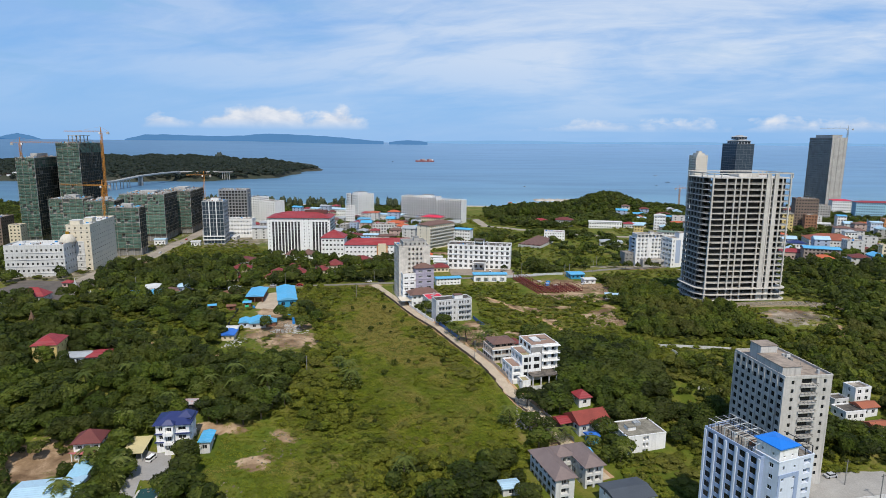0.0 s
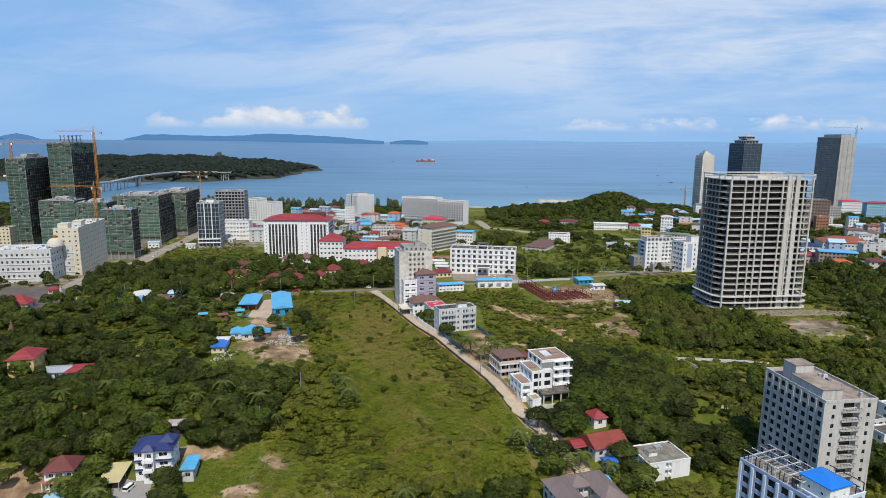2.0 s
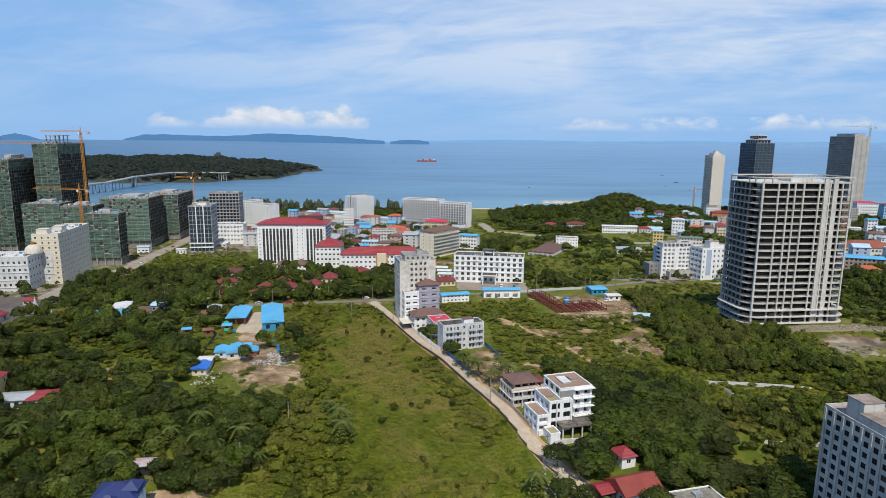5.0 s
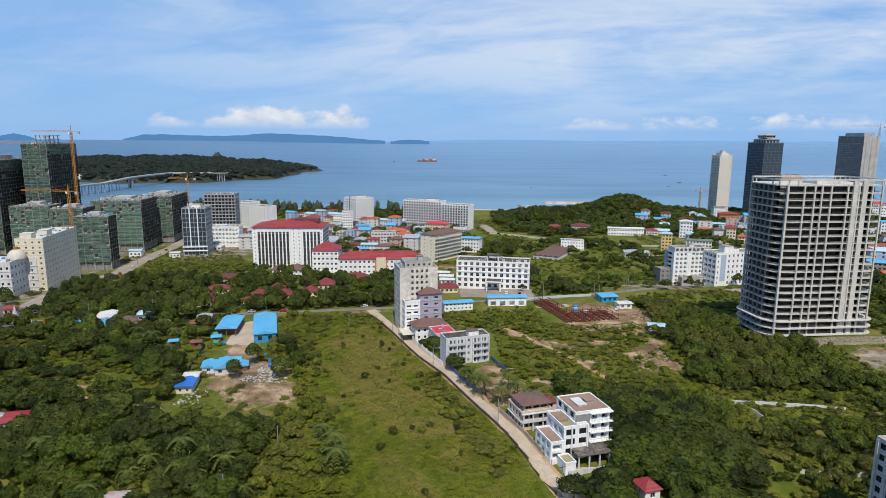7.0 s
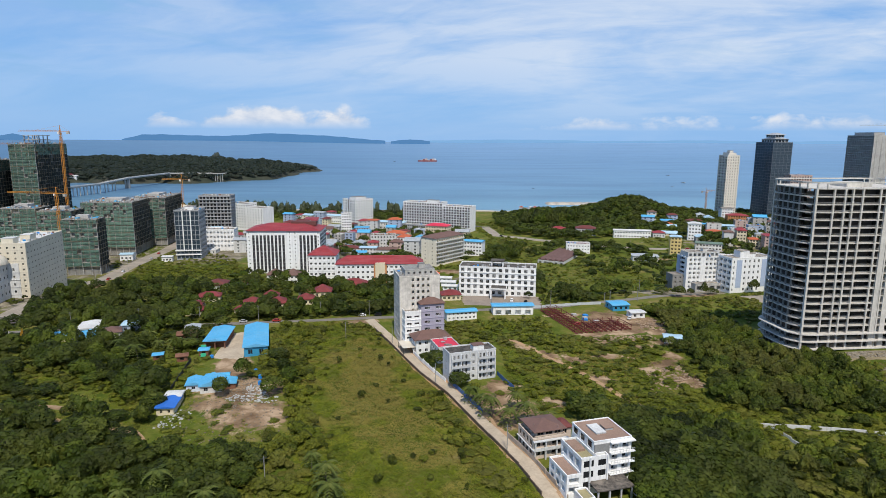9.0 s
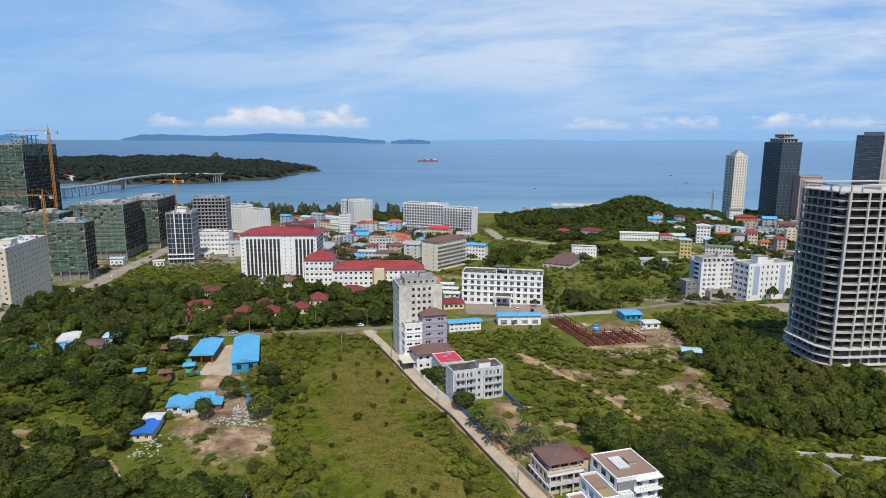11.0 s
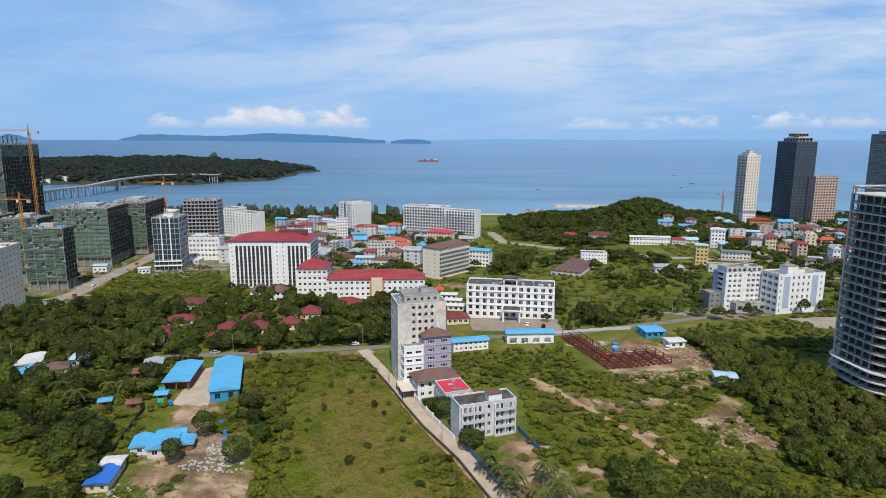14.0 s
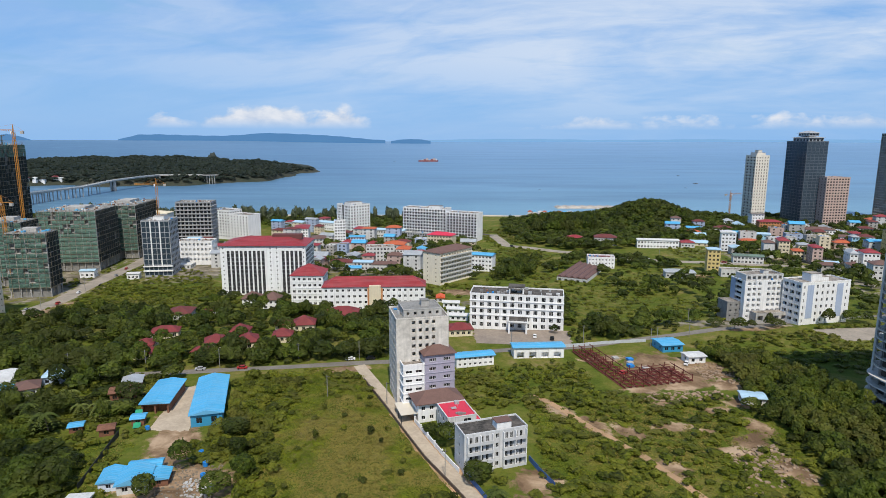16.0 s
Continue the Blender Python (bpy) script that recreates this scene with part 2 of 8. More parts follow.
BLUEDEEP = mat("deep_blue_sheet", (0.03, 0.14, 0.50), 0.5, 0.12, 1.2, 0.14)
PALEMETAL = mat("pale_blue_sheet", (0.38, 0.56, 0.68), 0.45, 0.14, 1.2, 0.14, sheet=0.3)
GREYMETAL = mat("grey_sheet_metal", (0.44, 0.46, 0.47), 0.45, 0.25, 1.2, 0.14, metal=0.2, sheet=0.3)
RUST = mat("rusty_sheet", (0.22, 0.10, 0.06), 0.8, 0.4, 1.2, 0.3)
REBAR = mat("red_primed_steel", (0.14, 0.032, 0.024), 0.7, 0.2, 2.0, 0.3)
YSTEEL = mat("crane_orange_paint", (0.52, 0.22, 0.035), 0.5, 0.15, 2.0, 0.3)
PALEROAD = mat("worn_dusty_asphalt", (0.21, 0.19, 0.165), 0.95, 0.3, 1.2, 0.1)
ASPHALT = mat("asphalt", (0.085, 0.083, 0.08), 0.9, 0.3, 1.5, 0.08)
CEMENT = mat("cement_lane", (0.47, 0.385, 0.285), 0.9, 0.25, 1.0, 0.14)
DUST = mat("dusty_road", (0.33, 0.285, 0.23), 0.95, 0.3, 1.0, 0.1)
SOIL = mat("bare_soil", (0.42, 0.265, 0.15), 0.95, 0.30, 1.0, 0.1, dark=(0.20, 0.135, 0.07))
RUBBLE = mat("rubble", (0.34, 0.32, 0.295), 0.95, 0.3, 2.0, 0.3, island=0.5)
SAND = mat("beach_sand", (0.55, 0.47, 0.35), 0.95, 0.15, 1.0, 0.1)


def net_mat(name, light, dark, seed):
    """Scaffold net: fine mesh sagging between floors, torn and stained in bands."""
    m = bpy.data.materials.new(name)
    m.use_nodes = True
    nt = m.node_tree
    p = nt.nodes["Principled BSDF"]
    tc = nt.nodes.new("ShaderNodeTexCoord")
    mp = nt.nodes.new("ShaderNodeMapping")
    mp.inputs["Location"].default_value = (seed, seed, 0)
    mp.inputs["Scale"].default_value = (0.12, 0.12, 0.62)
    nt.links.new(tc.outputs["Object"], mp.inputs[0])
    band = noise_tex(nt, mp.outputs[0], 1.0, 4.0, 0.7)
    fine = noise_tex(nt, tc.outputs["Object"], 0.9, 4.0, 0.7)
    sep = nt.nodes.new("ShaderNodeSeparateXYZ")
    nt.links.new(tc.outputs["Object"], sep.inputs[0])
    fl = math_node(nt, "FRACT", math_node(nt, "DIVIDE", sep.outputs[2], 3.4))
    line = ramp(nt, fl, [(0.0, 1.0), (0.10, 0.25), (0.5, 0.0), (0.95, 0.2), (1.0, 1.0)])
    k = math_node(nt, "ADD", math_node(nt, "MULTIPLY", band, 0.6), math_node(nt, "MULTIPLY", fine, 0.4))
    oi = nt.nodes.new("ShaderNodeObjectInfo")
    k = math_node(nt, "ADD", k, math_node(nt, "MULTIPLY", math_node(nt, "SUBTRACT", oi.outputs["Random"], 0.5), 0.10))
    col = ramp(nt, k, [(0.40, dark), (0.50, tuple((u + v) / 2 for u, v in zip(light, dark))), (0.62, light)])
    col = mix(nt, math_node(nt, "MULTIPLY", line, 0.35), col, (0.24, 0.25, 0.23))
    nt.links.new(col, p.inputs["Base Color"])
    p.inputs["Roughness"].default_value = 0.95
    p.inputs["Specular IOR Level"].default_value = 0.1
    MATS[name] = m
    return m


NET = net_mat("green_scaffold_net", (0.116, 0.205, 0.162), (0.024, 0.048, 0.040), 0.0)
DARKMETAL = mat("dark_metal", (0.03, 0.032, 0.035), 0.6, 0.1)
FENCEBLUE = mat("blue_fence_sheet", (0.05, 0.13, 0.34), 0.6, 0.2, 1.5, 0.3)
TYRE = mat("tyre_rubber", (0.02, 0.02, 0.02), 0.9, 0.1)
CARWHITE = mat("white_car_paint", (0.75, 0.75, 0.75), 0.3, 0.03)
TARP = mat("blue_tarpaulin", (0.02, 0.22, 0.60), 0.5, 0.2, 1.0, 0.4)
GREENTARP = mat("green_tarpaulin", (0.03, 0.30, 0.16), 0.6, 0.2, 1.0, 0.4)


def glass(name, base, rough=0.16):
    m = mat(name, base, rough, 0.2, 0.6, 0.08, bump=0.0, rand=0.6, spec=0.3)
    return m


GLASS = glass("window_glass", (0.024, 0.026, 0.028))
GLASSBLUE = glass("blue_curtain_glass", (0.045, 0.068, 0.092))


# bare, eroded earth in the ground: x, y, half length, half width, turn
BARE = [(69, 384, 9, 4, 0), (88, 388, 14, 5, 8), (107, 404, 9, 9, 0), (104, 387, 7, 6, 0), (90, 365, 6, 3, 10), (91, 340, 8, 6, 30), (95, 324, 7, 8, 0), (83, 335, 6, 4, 0), (80, 348, 7, 2.5, -40),
        (18, 297, 19, 13, -40), (18, 319, 9, 7, 0), (17, 300, 13, 15, 0), (36, 304, 6, 4, -50), (43, 354, 9, 5, -60), (54, 350, 9, 4, -50), (70, 353, 8, 4, 0), (61, 326, 7, 5, -60), (33, 366, 9, 4, -50), (104, 370, 10, 6, 0), (98, 350, 5, 8, 0), (62, 418, 12, 5, 10), (86, 404, 19, 22, 0), (74, 371, 6, 2.5, 0), (-64, 196, 7, 4, 20), (-58, 210, 6, 3, -30), (-84, 214, 12, 4, 0),
        (-75, 295, 17, 14, 0), (-93, 302, 9, 7, 0), (-88, 318, 20, 14, 0), (-99, 342, 9, 18, 12), (-106, 366, 8, 26, 14), (-141, 193, 19, 15, 0), (-64, 192, 5, 3, 8), (40, 214, 5, 14, 20), (-52, 408, 12, 4, 8), (0, 577, 15, 9, -20), (188, 320, 17, 9, 0), (202, 305, 8, 5, 0), (30, 452, 22, 10, -8),
        (-152, 300, 10, 1.6, -14), (-263, 514, 12, 22, 10), (-262, 545, 10, 16, 0), (190, 336, 24, 5, 2), (222, 330, 16, 4, -12), (178, 628, 22, 9, -12), (150, 462, 20, 5, 12)]


# trodden, dusty ground between the town's houses
TOWN = [(-225, 660, 45, 40, 0), (-240, 720, 70, 60, 0), (-310, 620, 40, 70, 8), (-60, 690, 80, 60, -8), (-150, 800, 90, 60, -14), (350, 700, 110, 55, -16), (470, 790, 150, 90, -14), (-300, 450, 50, 40, 10), (340, 560, 70, 50, -14), (-60, 800, 60, 40, -20), (186, 316, 22, 11, 2), (161, 479, 46, 12, 10), (25, 540, 26, 16, 0)]


def ground_mat():
    m = bpy.data.materials.new("ground_cover")
    m.use_nodes = True
    nt = m.node_tree
    p = nt.nodes["Principled BSDF"]
    g = nt.nodes.new("ShaderNodeNewGeometry")
    pos = g.outputs["Position"]
    big = noise_tex(nt, pos, 0.028, 5.0, 0.62, 0.5)
    mid = noise_tex(nt, pos, 0.16, 4.0, 0.6, 0.3)
    fin = noise_tex(nt, pos, 0.75, 5.0, 0.7)
    k = math_node(nt, "ADD", math_node(nt, "MULTIPLY", big, 0.55), math_node(nt, "MULTIPLY", mid, 0.45))
    green = ramp(nt, k, [(0.36, (0.052, 0.078, 0.009)), (0.47, (0.088, 0.112, 0.014)), (0.56, (0.135, 0.135, 0.027)), (0.67, (0.22, 0.168, 0.072))])
    col = mix(nt, ramp(nt, fin, [(0.34, 0.35), (0.50, 0.0)]), green, (0.034, 0.052, 0.008))
    # ragged bare patches
    warp = nt.nodes.new("ShaderNodeVectorMath")
    warp.operation = "MULTIPLY"
    warp.inputs[1].default_value = (1, 1, 0)
    nt.links.new(pos, warp.inputs[0])
    near = None
    for bx, by, rx, ry, turn in BARE:
        mp = nt.nodes.new("ShaderNodeMapping")
        mp.vector_type = "TEXTURE"
        mp.inputs["Location"].default_value = (bx, by, 0)
        mp.inputs["Rotation"].default_value = (0, 0, radians(turn))
        mp.inputs["Scale"].default_value = (rx, ry, 1)
        nt.links.new(warp.outputs[0], mp.inputs[0])
        ln = nt.nodes.new("ShaderNodeVectorMath")
        ln.operation = "LENGTH"
        nt.links.new(mp.outputs[0], ln.inputs[0])
        near = ln.outputs["Value"] if near is None else math_node(nt, "MINIMUM", near, ln.outputs["Value"])
    edge = noise_tex(nt, pos, 0.22, 5.0, 0.65, 0.6)
    near = math_node(nt, "ADD", near, math_node(nt, "MULTIPLY", math_node(nt, "SUBTRACT", edge, 0.5), 2.0))
    hue = noise_tex(nt, pos, 0.10, 4.0, 0.6, 0.4)
    earth = ramp(nt, hue, [(0.36, (0.13, 0.082, 0.048)), (0.50, (0.24, 0.160, 0.095)), (0.64, (0.42, 0.305, 0.20))])
    col = mix(nt, ramp(nt, near, [(0.75, 1.0), (1.1, 0.0)]), col, earth)
    town = None
    for bx, by, rx, ry, turn in TOWN:
        mp = nt.nodes.new("ShaderNodeMapping")
        mp.vector_type = "TEXTURE"
        mp.inputs["Location"].default_value = (bx, by, 0)
        mp.inputs["Rotation"].default_value = (0, 0, radians(turn))
        mp.inputs["Scale"].default_value = (rx, ry, 1)
        nt.links.new(warp.outputs[0], mp.inputs[0])
        ln = nt.nodes.new("ShaderNodeVectorMath")
        ln.operation = "LENGTH"
        nt.links.new(mp.outputs[0], ln.inputs[0])
        town = ln.outputs["Value"] if town is None else math_node(nt, "MINIMUM", town, ln.outputs["Value"])
    town = math_node(nt, "ADD", town, math_node(nt, "MULTIPLY", math_node(nt, "SUBTRACT", mid, 0.5), 3.2))
    grit = ramp(nt, hue, [(0.36, (0.10, 0.085, 0.065)), (0.50, (0.20, 0.170, 0.130)), (0.64, (0.33, 0.285, 0.23))])
    col = mix(nt, ramp(nt, town, [(0.7, 0.9), (1.25, 0.0)]), col, grit)
    nt.links.new(col, p.inputs["Base Color"])
    p.inputs["Roughness"].default_value = 0.95
    p.inputs["Specular IOR Level"].default_value = 0.1
    bp = nt.nodes.new("ShaderNodeBump")
    bp.inputs["Strength"].default_value, bp.inputs["Distance"].default_value = 0.8, 0.6
    nt.links.new(fin, bp.inputs["Height"])
    nt.links.new(bp.outputs[0], p.inputs["Normal"])
    return m


def sea_mat():
    m = bpy.data.materials.new("sea_water")
    m.use_nodes = True
    nt = m.node_tree
    p = nt.nodes["Principled BSDF"]
    g = nt.nodes.new("ShaderNodeNewGeometry")
    pos = g.outputs["Position"]
    sep = nt.nodes.new("ShaderNodeSeparateXYZ")
    nt.links.new(pos, sep.inputs[0])
    mp = nt.nodes.new("ShaderNodeMapping")
    mp.inputs["Scale"].default_value = (0.0011, 0.0042, 1)
    nt.links.new(pos, mp.inputs[0])
    band = noise_tex(nt, mp.outputs[0], 1.0, 6.0, 0.6, 0.6)
    # teal inshore; further out, the sky's grazing reflection is painted as paler blue
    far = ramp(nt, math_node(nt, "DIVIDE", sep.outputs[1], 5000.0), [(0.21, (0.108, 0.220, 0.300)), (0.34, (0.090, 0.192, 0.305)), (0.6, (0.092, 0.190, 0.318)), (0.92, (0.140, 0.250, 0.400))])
    # sky reflection put into the colour: darker to the left, paler to the right
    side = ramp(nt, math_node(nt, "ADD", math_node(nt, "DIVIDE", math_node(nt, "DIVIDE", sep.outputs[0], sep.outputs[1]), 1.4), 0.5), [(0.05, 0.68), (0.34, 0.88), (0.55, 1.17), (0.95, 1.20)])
    sky_tint = nt.nodes.new("ShaderNodeVectorMath")
    sky_tint.operation = "SCALE"
    nt.links.new(far, sky_tint.inputs[0])
    nt.links.new(side, sky_tint.inputs["Scale"])
    col = mix(nt, ramp(nt, band, [(0.44, 0.0), (0.56, 0.25), (0.66, 0.5)]), sky_tint.outputs[0], (0.040, 0.105, 0.195))
    mp2 = nt.nodes.new("ShaderNodeMapping")
    mp2.inputs["Scale"].default_value = (0.0030, 0.016, 1)
    mp2.inputs["Location"].default_value = (3, 7, 0)
    nt.links.new(pos, mp2.inputs[0])
    slick = noise_tex(nt, mp2.outputs[0], 1.0, 6.0, 0.65, 0.8)
    col = mix(nt, ramp(nt, slick, [(0.48, 0.0), (0.64, 0.35)]), col, (0.16, 0.30, 0.42))
    nt.links.new(col, p.inputs["Base Color"])
    p.inputs["Roughness"].default_value = 0.42
    p.inputs["IOR"].default_value = 1.33
    w = noise_tex(nt, pos, 0.35, 4.0, 0.6)
    bp = nt.nodes.new("ShaderNodeBump")
    bp.inputs["Strength"].default_value, bp.inputs["Distance"].default_value = 0.35, 0.4
    nt.links.new(w, bp.inputs["Height"])
    nt.links.new(bp.outputs[0], p.inputs["Normal"])
    return m


# aerial haze put into the colour: a bluish base that also glows
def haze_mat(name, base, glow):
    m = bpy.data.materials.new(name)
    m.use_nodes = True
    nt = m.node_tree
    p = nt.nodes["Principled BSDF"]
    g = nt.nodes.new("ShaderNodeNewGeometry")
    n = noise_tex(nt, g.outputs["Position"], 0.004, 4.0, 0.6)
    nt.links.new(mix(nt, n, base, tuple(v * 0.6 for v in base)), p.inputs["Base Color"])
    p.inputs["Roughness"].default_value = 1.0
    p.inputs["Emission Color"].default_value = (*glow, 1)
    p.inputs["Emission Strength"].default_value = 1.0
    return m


GROUND, SEA = ground_mat(), sea_mat()
# ---- builders
class MB:
    """Gathers corners and faces for one mesh."""
    def __init__(self, *mats):
        self.v, self.f, self.m, self.mats = [], [], [], list(mats)

    def face(self, pts, mi=0):
        n = len(self.v)
        self.v.extend(tuple(p) for p in pts)
        self.f.append(tuple(range(n, n + len(pts))))
        self.m.append(mi)

    def box(self, x0, y0, z0, x1, y1, z1, mi=0):
        n = len(self.v)
        self.v.extend([(x0, y0, z0), (x1, y0, z0), (x1, y1, z0), (x0, y1, z0), (x0, y0, z1), (x1, y0, z1), (x1, y1, z1), (x0, y1, z1)])
        for q in ((0, 3, 2, 1), (4, 5, 6, 7), (0, 1, 5, 4), (1, 2, 6, 5), (2, 3, 7, 6), (3, 0, 4, 7)):
            self.f.append(tuple(n + i for i in q))
            self.m.append(mi)

    def beam(self, a, b, r, mi=0):
        a, b = Vector(a), Vector(b)
        d = (b - a).normalized()
        s = d.cross(Vector((0, 0, 1)) if abs(d.z) < 0.9 else Vector((1, 0, 0))).normalized() * r
        t = d.cross(s).normalized() * r
        n = len(self.v)
        for p in (a, b):
            self.v.extend([tuple(p + s + t), tuple(p - s + t), tuple(p - s - t), tuple(p + s - t)])
        for q in ((0, 1, 2, 3), (7, 6, 5, 4), (0, 4, 5, 1), (1, 5, 6, 2), (2, 6, 7, 3), (3, 7, 4, 0)):
            self.f.append(tuple(n + i for i in q))
            self.m.append(mi)

    def prism(self, outline, z0, z1, mi=0, cap=None):
        n, k = len(self.v), len(outline)
        self.v.extend((x, y, z0) for x, y in outline)
        self.v.extend((x, y, z1) for x, y in outline)
        for i in range(k):
            j = (i + 1) % k
            self.f.append((n + i, n + j, n + k + j, n + k + i))
            self.m.append(mi)
        self.f.append(tuple(n + k + i for i in range(k)))
        self.m.append(mi if cap is None else cap)
        self.f.append(tuple(n + i for i in reversed(range(k))))
        self.m.append(mi)

    def mesh(self, name):
        me = bpy.data.meshes.new(name)
        me.from_pydata(self.v, [], self.f)
        for m in self.mats:
            me.materials.append(m)
        if len(self.mats) > 1:
            me.polygons.foreach_set("material_index", self.m)
        me.update()
        return me


def part(name, mb, parent, label="", m=None):
    ob = new(name, mb.mesh(name) if isinstance(mb, MB) else mb)
    ob.parent = parent
    if m is not None:
        ob.matrix_basis = m
    return tagged(ob, label)


def thing(name, label, category, x, y, z, ang=0.0, group="", kind=""):
    ob = new(name)
    ob.empty_display_size = 0.5
    ob.matrix_basis = pose(x, y, z, 0, 0, ang)
    return tagged(ob, label, category, group, kind)


def structure(name, mb, label, category="ground"):
    return tagged(new(name, mb.mesh(name)), label, category, kind="structure")


PROFILE_Y = np.array([-400, 150, 200, 225, 245, 272, 460, 560, 700, 950, 1060, 1085, 1110, 1200, 1500.0])
PROFILE_Z = np.array([-13, -12, -9.5, -5, -0.5, 1, 2, -7, -9, -11, -13.6, -15.2, -17.5, -25, -40.0])
HILLS = [(252, 938, 50, 75, 24), (165, 925, 40, 60, 4), (190, 345, 60, 45, 7), (330, 990, 120, 60, 4), (-240, 300, 60, 60, 3)]


def land(x, y):
    """Height of the ground."""
    x, y = np.asarray(x, float), np.asarray(y, float)
    z = np.interp(y, PROFILE_Y, PROFILE_Z)
    z = z + np.clip(x * 0.012, -4, 5) * np.clip((1040 - y) / 200, 0, 1) * np.clip((y - 150) / 150, 0, 1)
    for hx, hy, rx, ry, h in HILLS:
        z = z + h * np.exp(-((x - hx) / rx) ** 2 - ((y - hy) / ry) ** 2)
    return z + 0.35 * np.sin(x * 0.09) * np.cos(y * 0.073)


def lz(x, y):
    return float(land(x, y))


KEEP = []    # ground taken by buildings, as circles and rectangles, free of trees


def keep_rect(x, y, ang, w, d, pad=2.5):
    KEEP.append((x, y, radians(ang), w, d, pad))


def taken(x, y):
    """Which of many places lie on a building."""
    hit = np.zeros(len(x), bool)
    for kx, ky, a, w, d, pad in KEEP:
        c, s = math.cos(a), math.sin(a)
        u = (x - kx) * c + (y - ky) * s
        v = -(x - kx) * s + (y - ky) * c
        hit |= (u > -pad) & (u < w + pad) & (v > -pad) & (v < d + pad)
    return hit


WINDOWS = {}


def window_mesh(ww, wh, frame_mat, pane_mat, bars=1):
    key = (round(ww, 2), round(wh, 2), frame_mat.name, pane_mat.name, bars)
    if key not in WINDOWS:
        mb = MB(frame_mat, pane_mat)
        t, h = 0.08, ww / 2

        def q(x0, z0, x1, z1, y, mi):
            mb.face([(x0, y, z0), (x1, y, z0), (x1, y, z1), (x0, y, z1)], mi)
        q(-h, 0, h, wh, 0.05, 1)
        q(-h, 0, -h + t, wh, 0.01, 0), q(h - t, 0, h, wh, 0.01, 0)
        q(-h + t, 0, h - t, t, 0.01, 0), q(-h + t, wh - t, h - t, wh, 0.01, 0)
        for i in range(bars):
            a = -h + ww * (i + 1) / (bars + 1)
            q(a - t / 2, t, a + t / 2, wh - t, 0.012, 0)
        WINDOWS[key] = mb.mesh("window")
    return WINDOWS[key]


SIDES = {"f": ((0, 0), 0), "r": ((1, 0), 90), "b": ((1, 1), 180), "l": ((0, 1), 270)}


def facade(mb, o, ang, w, z0, zs, cols, ww, wh, sill=0.9, kind="w", margin=0.6, deep=0.25, mi=0, skip=()):
    """A wall with openings cut to a depth. zs: floor heights. Returns the places of the openings."""
    c, s = math.cos(radians(ang)), math.sin(radians(ang))

    def P(u, z, t):
        return (o[0] + c * u - s * t, o[1] + s * u + c * t, z)
    rows = len(zs) - 1
    cw = (w - 2 * margin) / max(cols, 1)
    us = [0.0]
    for i in range(cols):
        m = margin + cw * (i + 0.5)
        us += [m - ww / 2, m + ww / 2]
    us.append(w)
    vs = [z0]
    for j in range(rows):
        a = zs[j] + sill
        vs += [a, min(a + wh, zs[j + 1] - 0.1)]
    vs.append(zs[-1])
    # solid strips between the openings
    for j in range(len(vs) - 1):
        if vs[j + 1] - vs[j] < 1e-4:
            continue
        if j % 2 == 0:
            mb.face([P(0, vs[j], 0), P(w, vs[j], 0), P(w, vs[j + 1], 0), P(0, vs[j + 1], 0)], mi)
        else:
            for i in range(0, len(us) - 1, 2):
                mb.face([P(us[i], vs[j], 0), P(us[i + 1], vs[j], 0), P(us[i + 1], vs[j + 1], 0), P(us[i], vs[j + 1], 0)], mi)
    found = []
    for j in range(rows):
        za, zb = vs[2 * j + 1], vs[2 * j + 2]
        for i in range(cols):
            ua, ub = us[2 * i + 1], us[2 * i + 2]
            if (i, j) in skip:
                mb.face([P(ua, za, 0), P(ub, za, 0), P(ub, zb, 0), P(ua, zb, 0)], mi)
                continue
            mb.face([P(ua, za, 0), P(ub, za, 0), P(ub, za, deep), P(ua, za, deep)], mi)
            mb.face([P(ub, za, 0), P(ub, zb, 0), P(ub, zb, deep), P(ub, za, deep)], mi)
            mb.face([P(ub, zb, 0), P(ua, zb, 0), P(ua, zb, deep), P(ub, zb, deep)], mi)
            mb.face([P(ua, zb, 0), P(ua, za, 0), P(ua, za, deep), P(ua, zb, deep)], mi)
            if kind != "w":
                mb.face([P(ua, za, deep), P(ub, za, deep), P(ub, zb, deep), P(ua, zb, deep)], mi)
            m = (ua + ub) / 2
            x, y, z = P(m, za, deep - 0.08)
            found.append((pose(x, y, z, 0, 0, ang), ub - ua, zb - za))
    return found


def hip_roof(mb, x0, y0, x1, y1, z, rise, over=0.6, mi=0, gable=False):
    x0, y0, x1, y1 = x0 - over, y0 - over, x1 + over, y1 + over
    w, d = x1 - x0, y1 - y0
    k = 0 if gable else min(w, d) / 2
    if w >= d:
        a, b = (x0 + k, (y0 + y1) / 2, z + rise), (x1 - k, (y0 + y1) / 2, z + rise)
        A, B, C, D = (x0, y0, z), (x1, y0, z), (x1, y1, z), (x0, y1, z)
        mb.face([A, B, b, a], mi), mb.face([B, C, b], mi), mb.face([C, D, a, b], mi), mb.face([D, A, a], mi)
    else:
        a, b = ((x0 + x1) / 2, y0 + k, z + rise), ((x0 + x1) / 2, y1 - k, z + rise)
        A, B, C, D = (x0, y0, z), (x1, y0, z), (x1, y1, z), (x0, y1, z)
        mb.face([A, B, a], mi), mb.face([B, C, b, a], mi), mb.face([C, D, b], mi), mb.face([D, A, a, b], mi)
    mb.box(x0, y0, z - 0.22, x1, y1, z - 0.005, mi)


def flat_roof(mb, w, d, h, par=0.9, th=0.25, mi_wall=0, mi_top=1):
    mb.box(0.02, 0.02, h - 0.25, w - 0.02, d - 0.02, h - 0.02, mi_top)
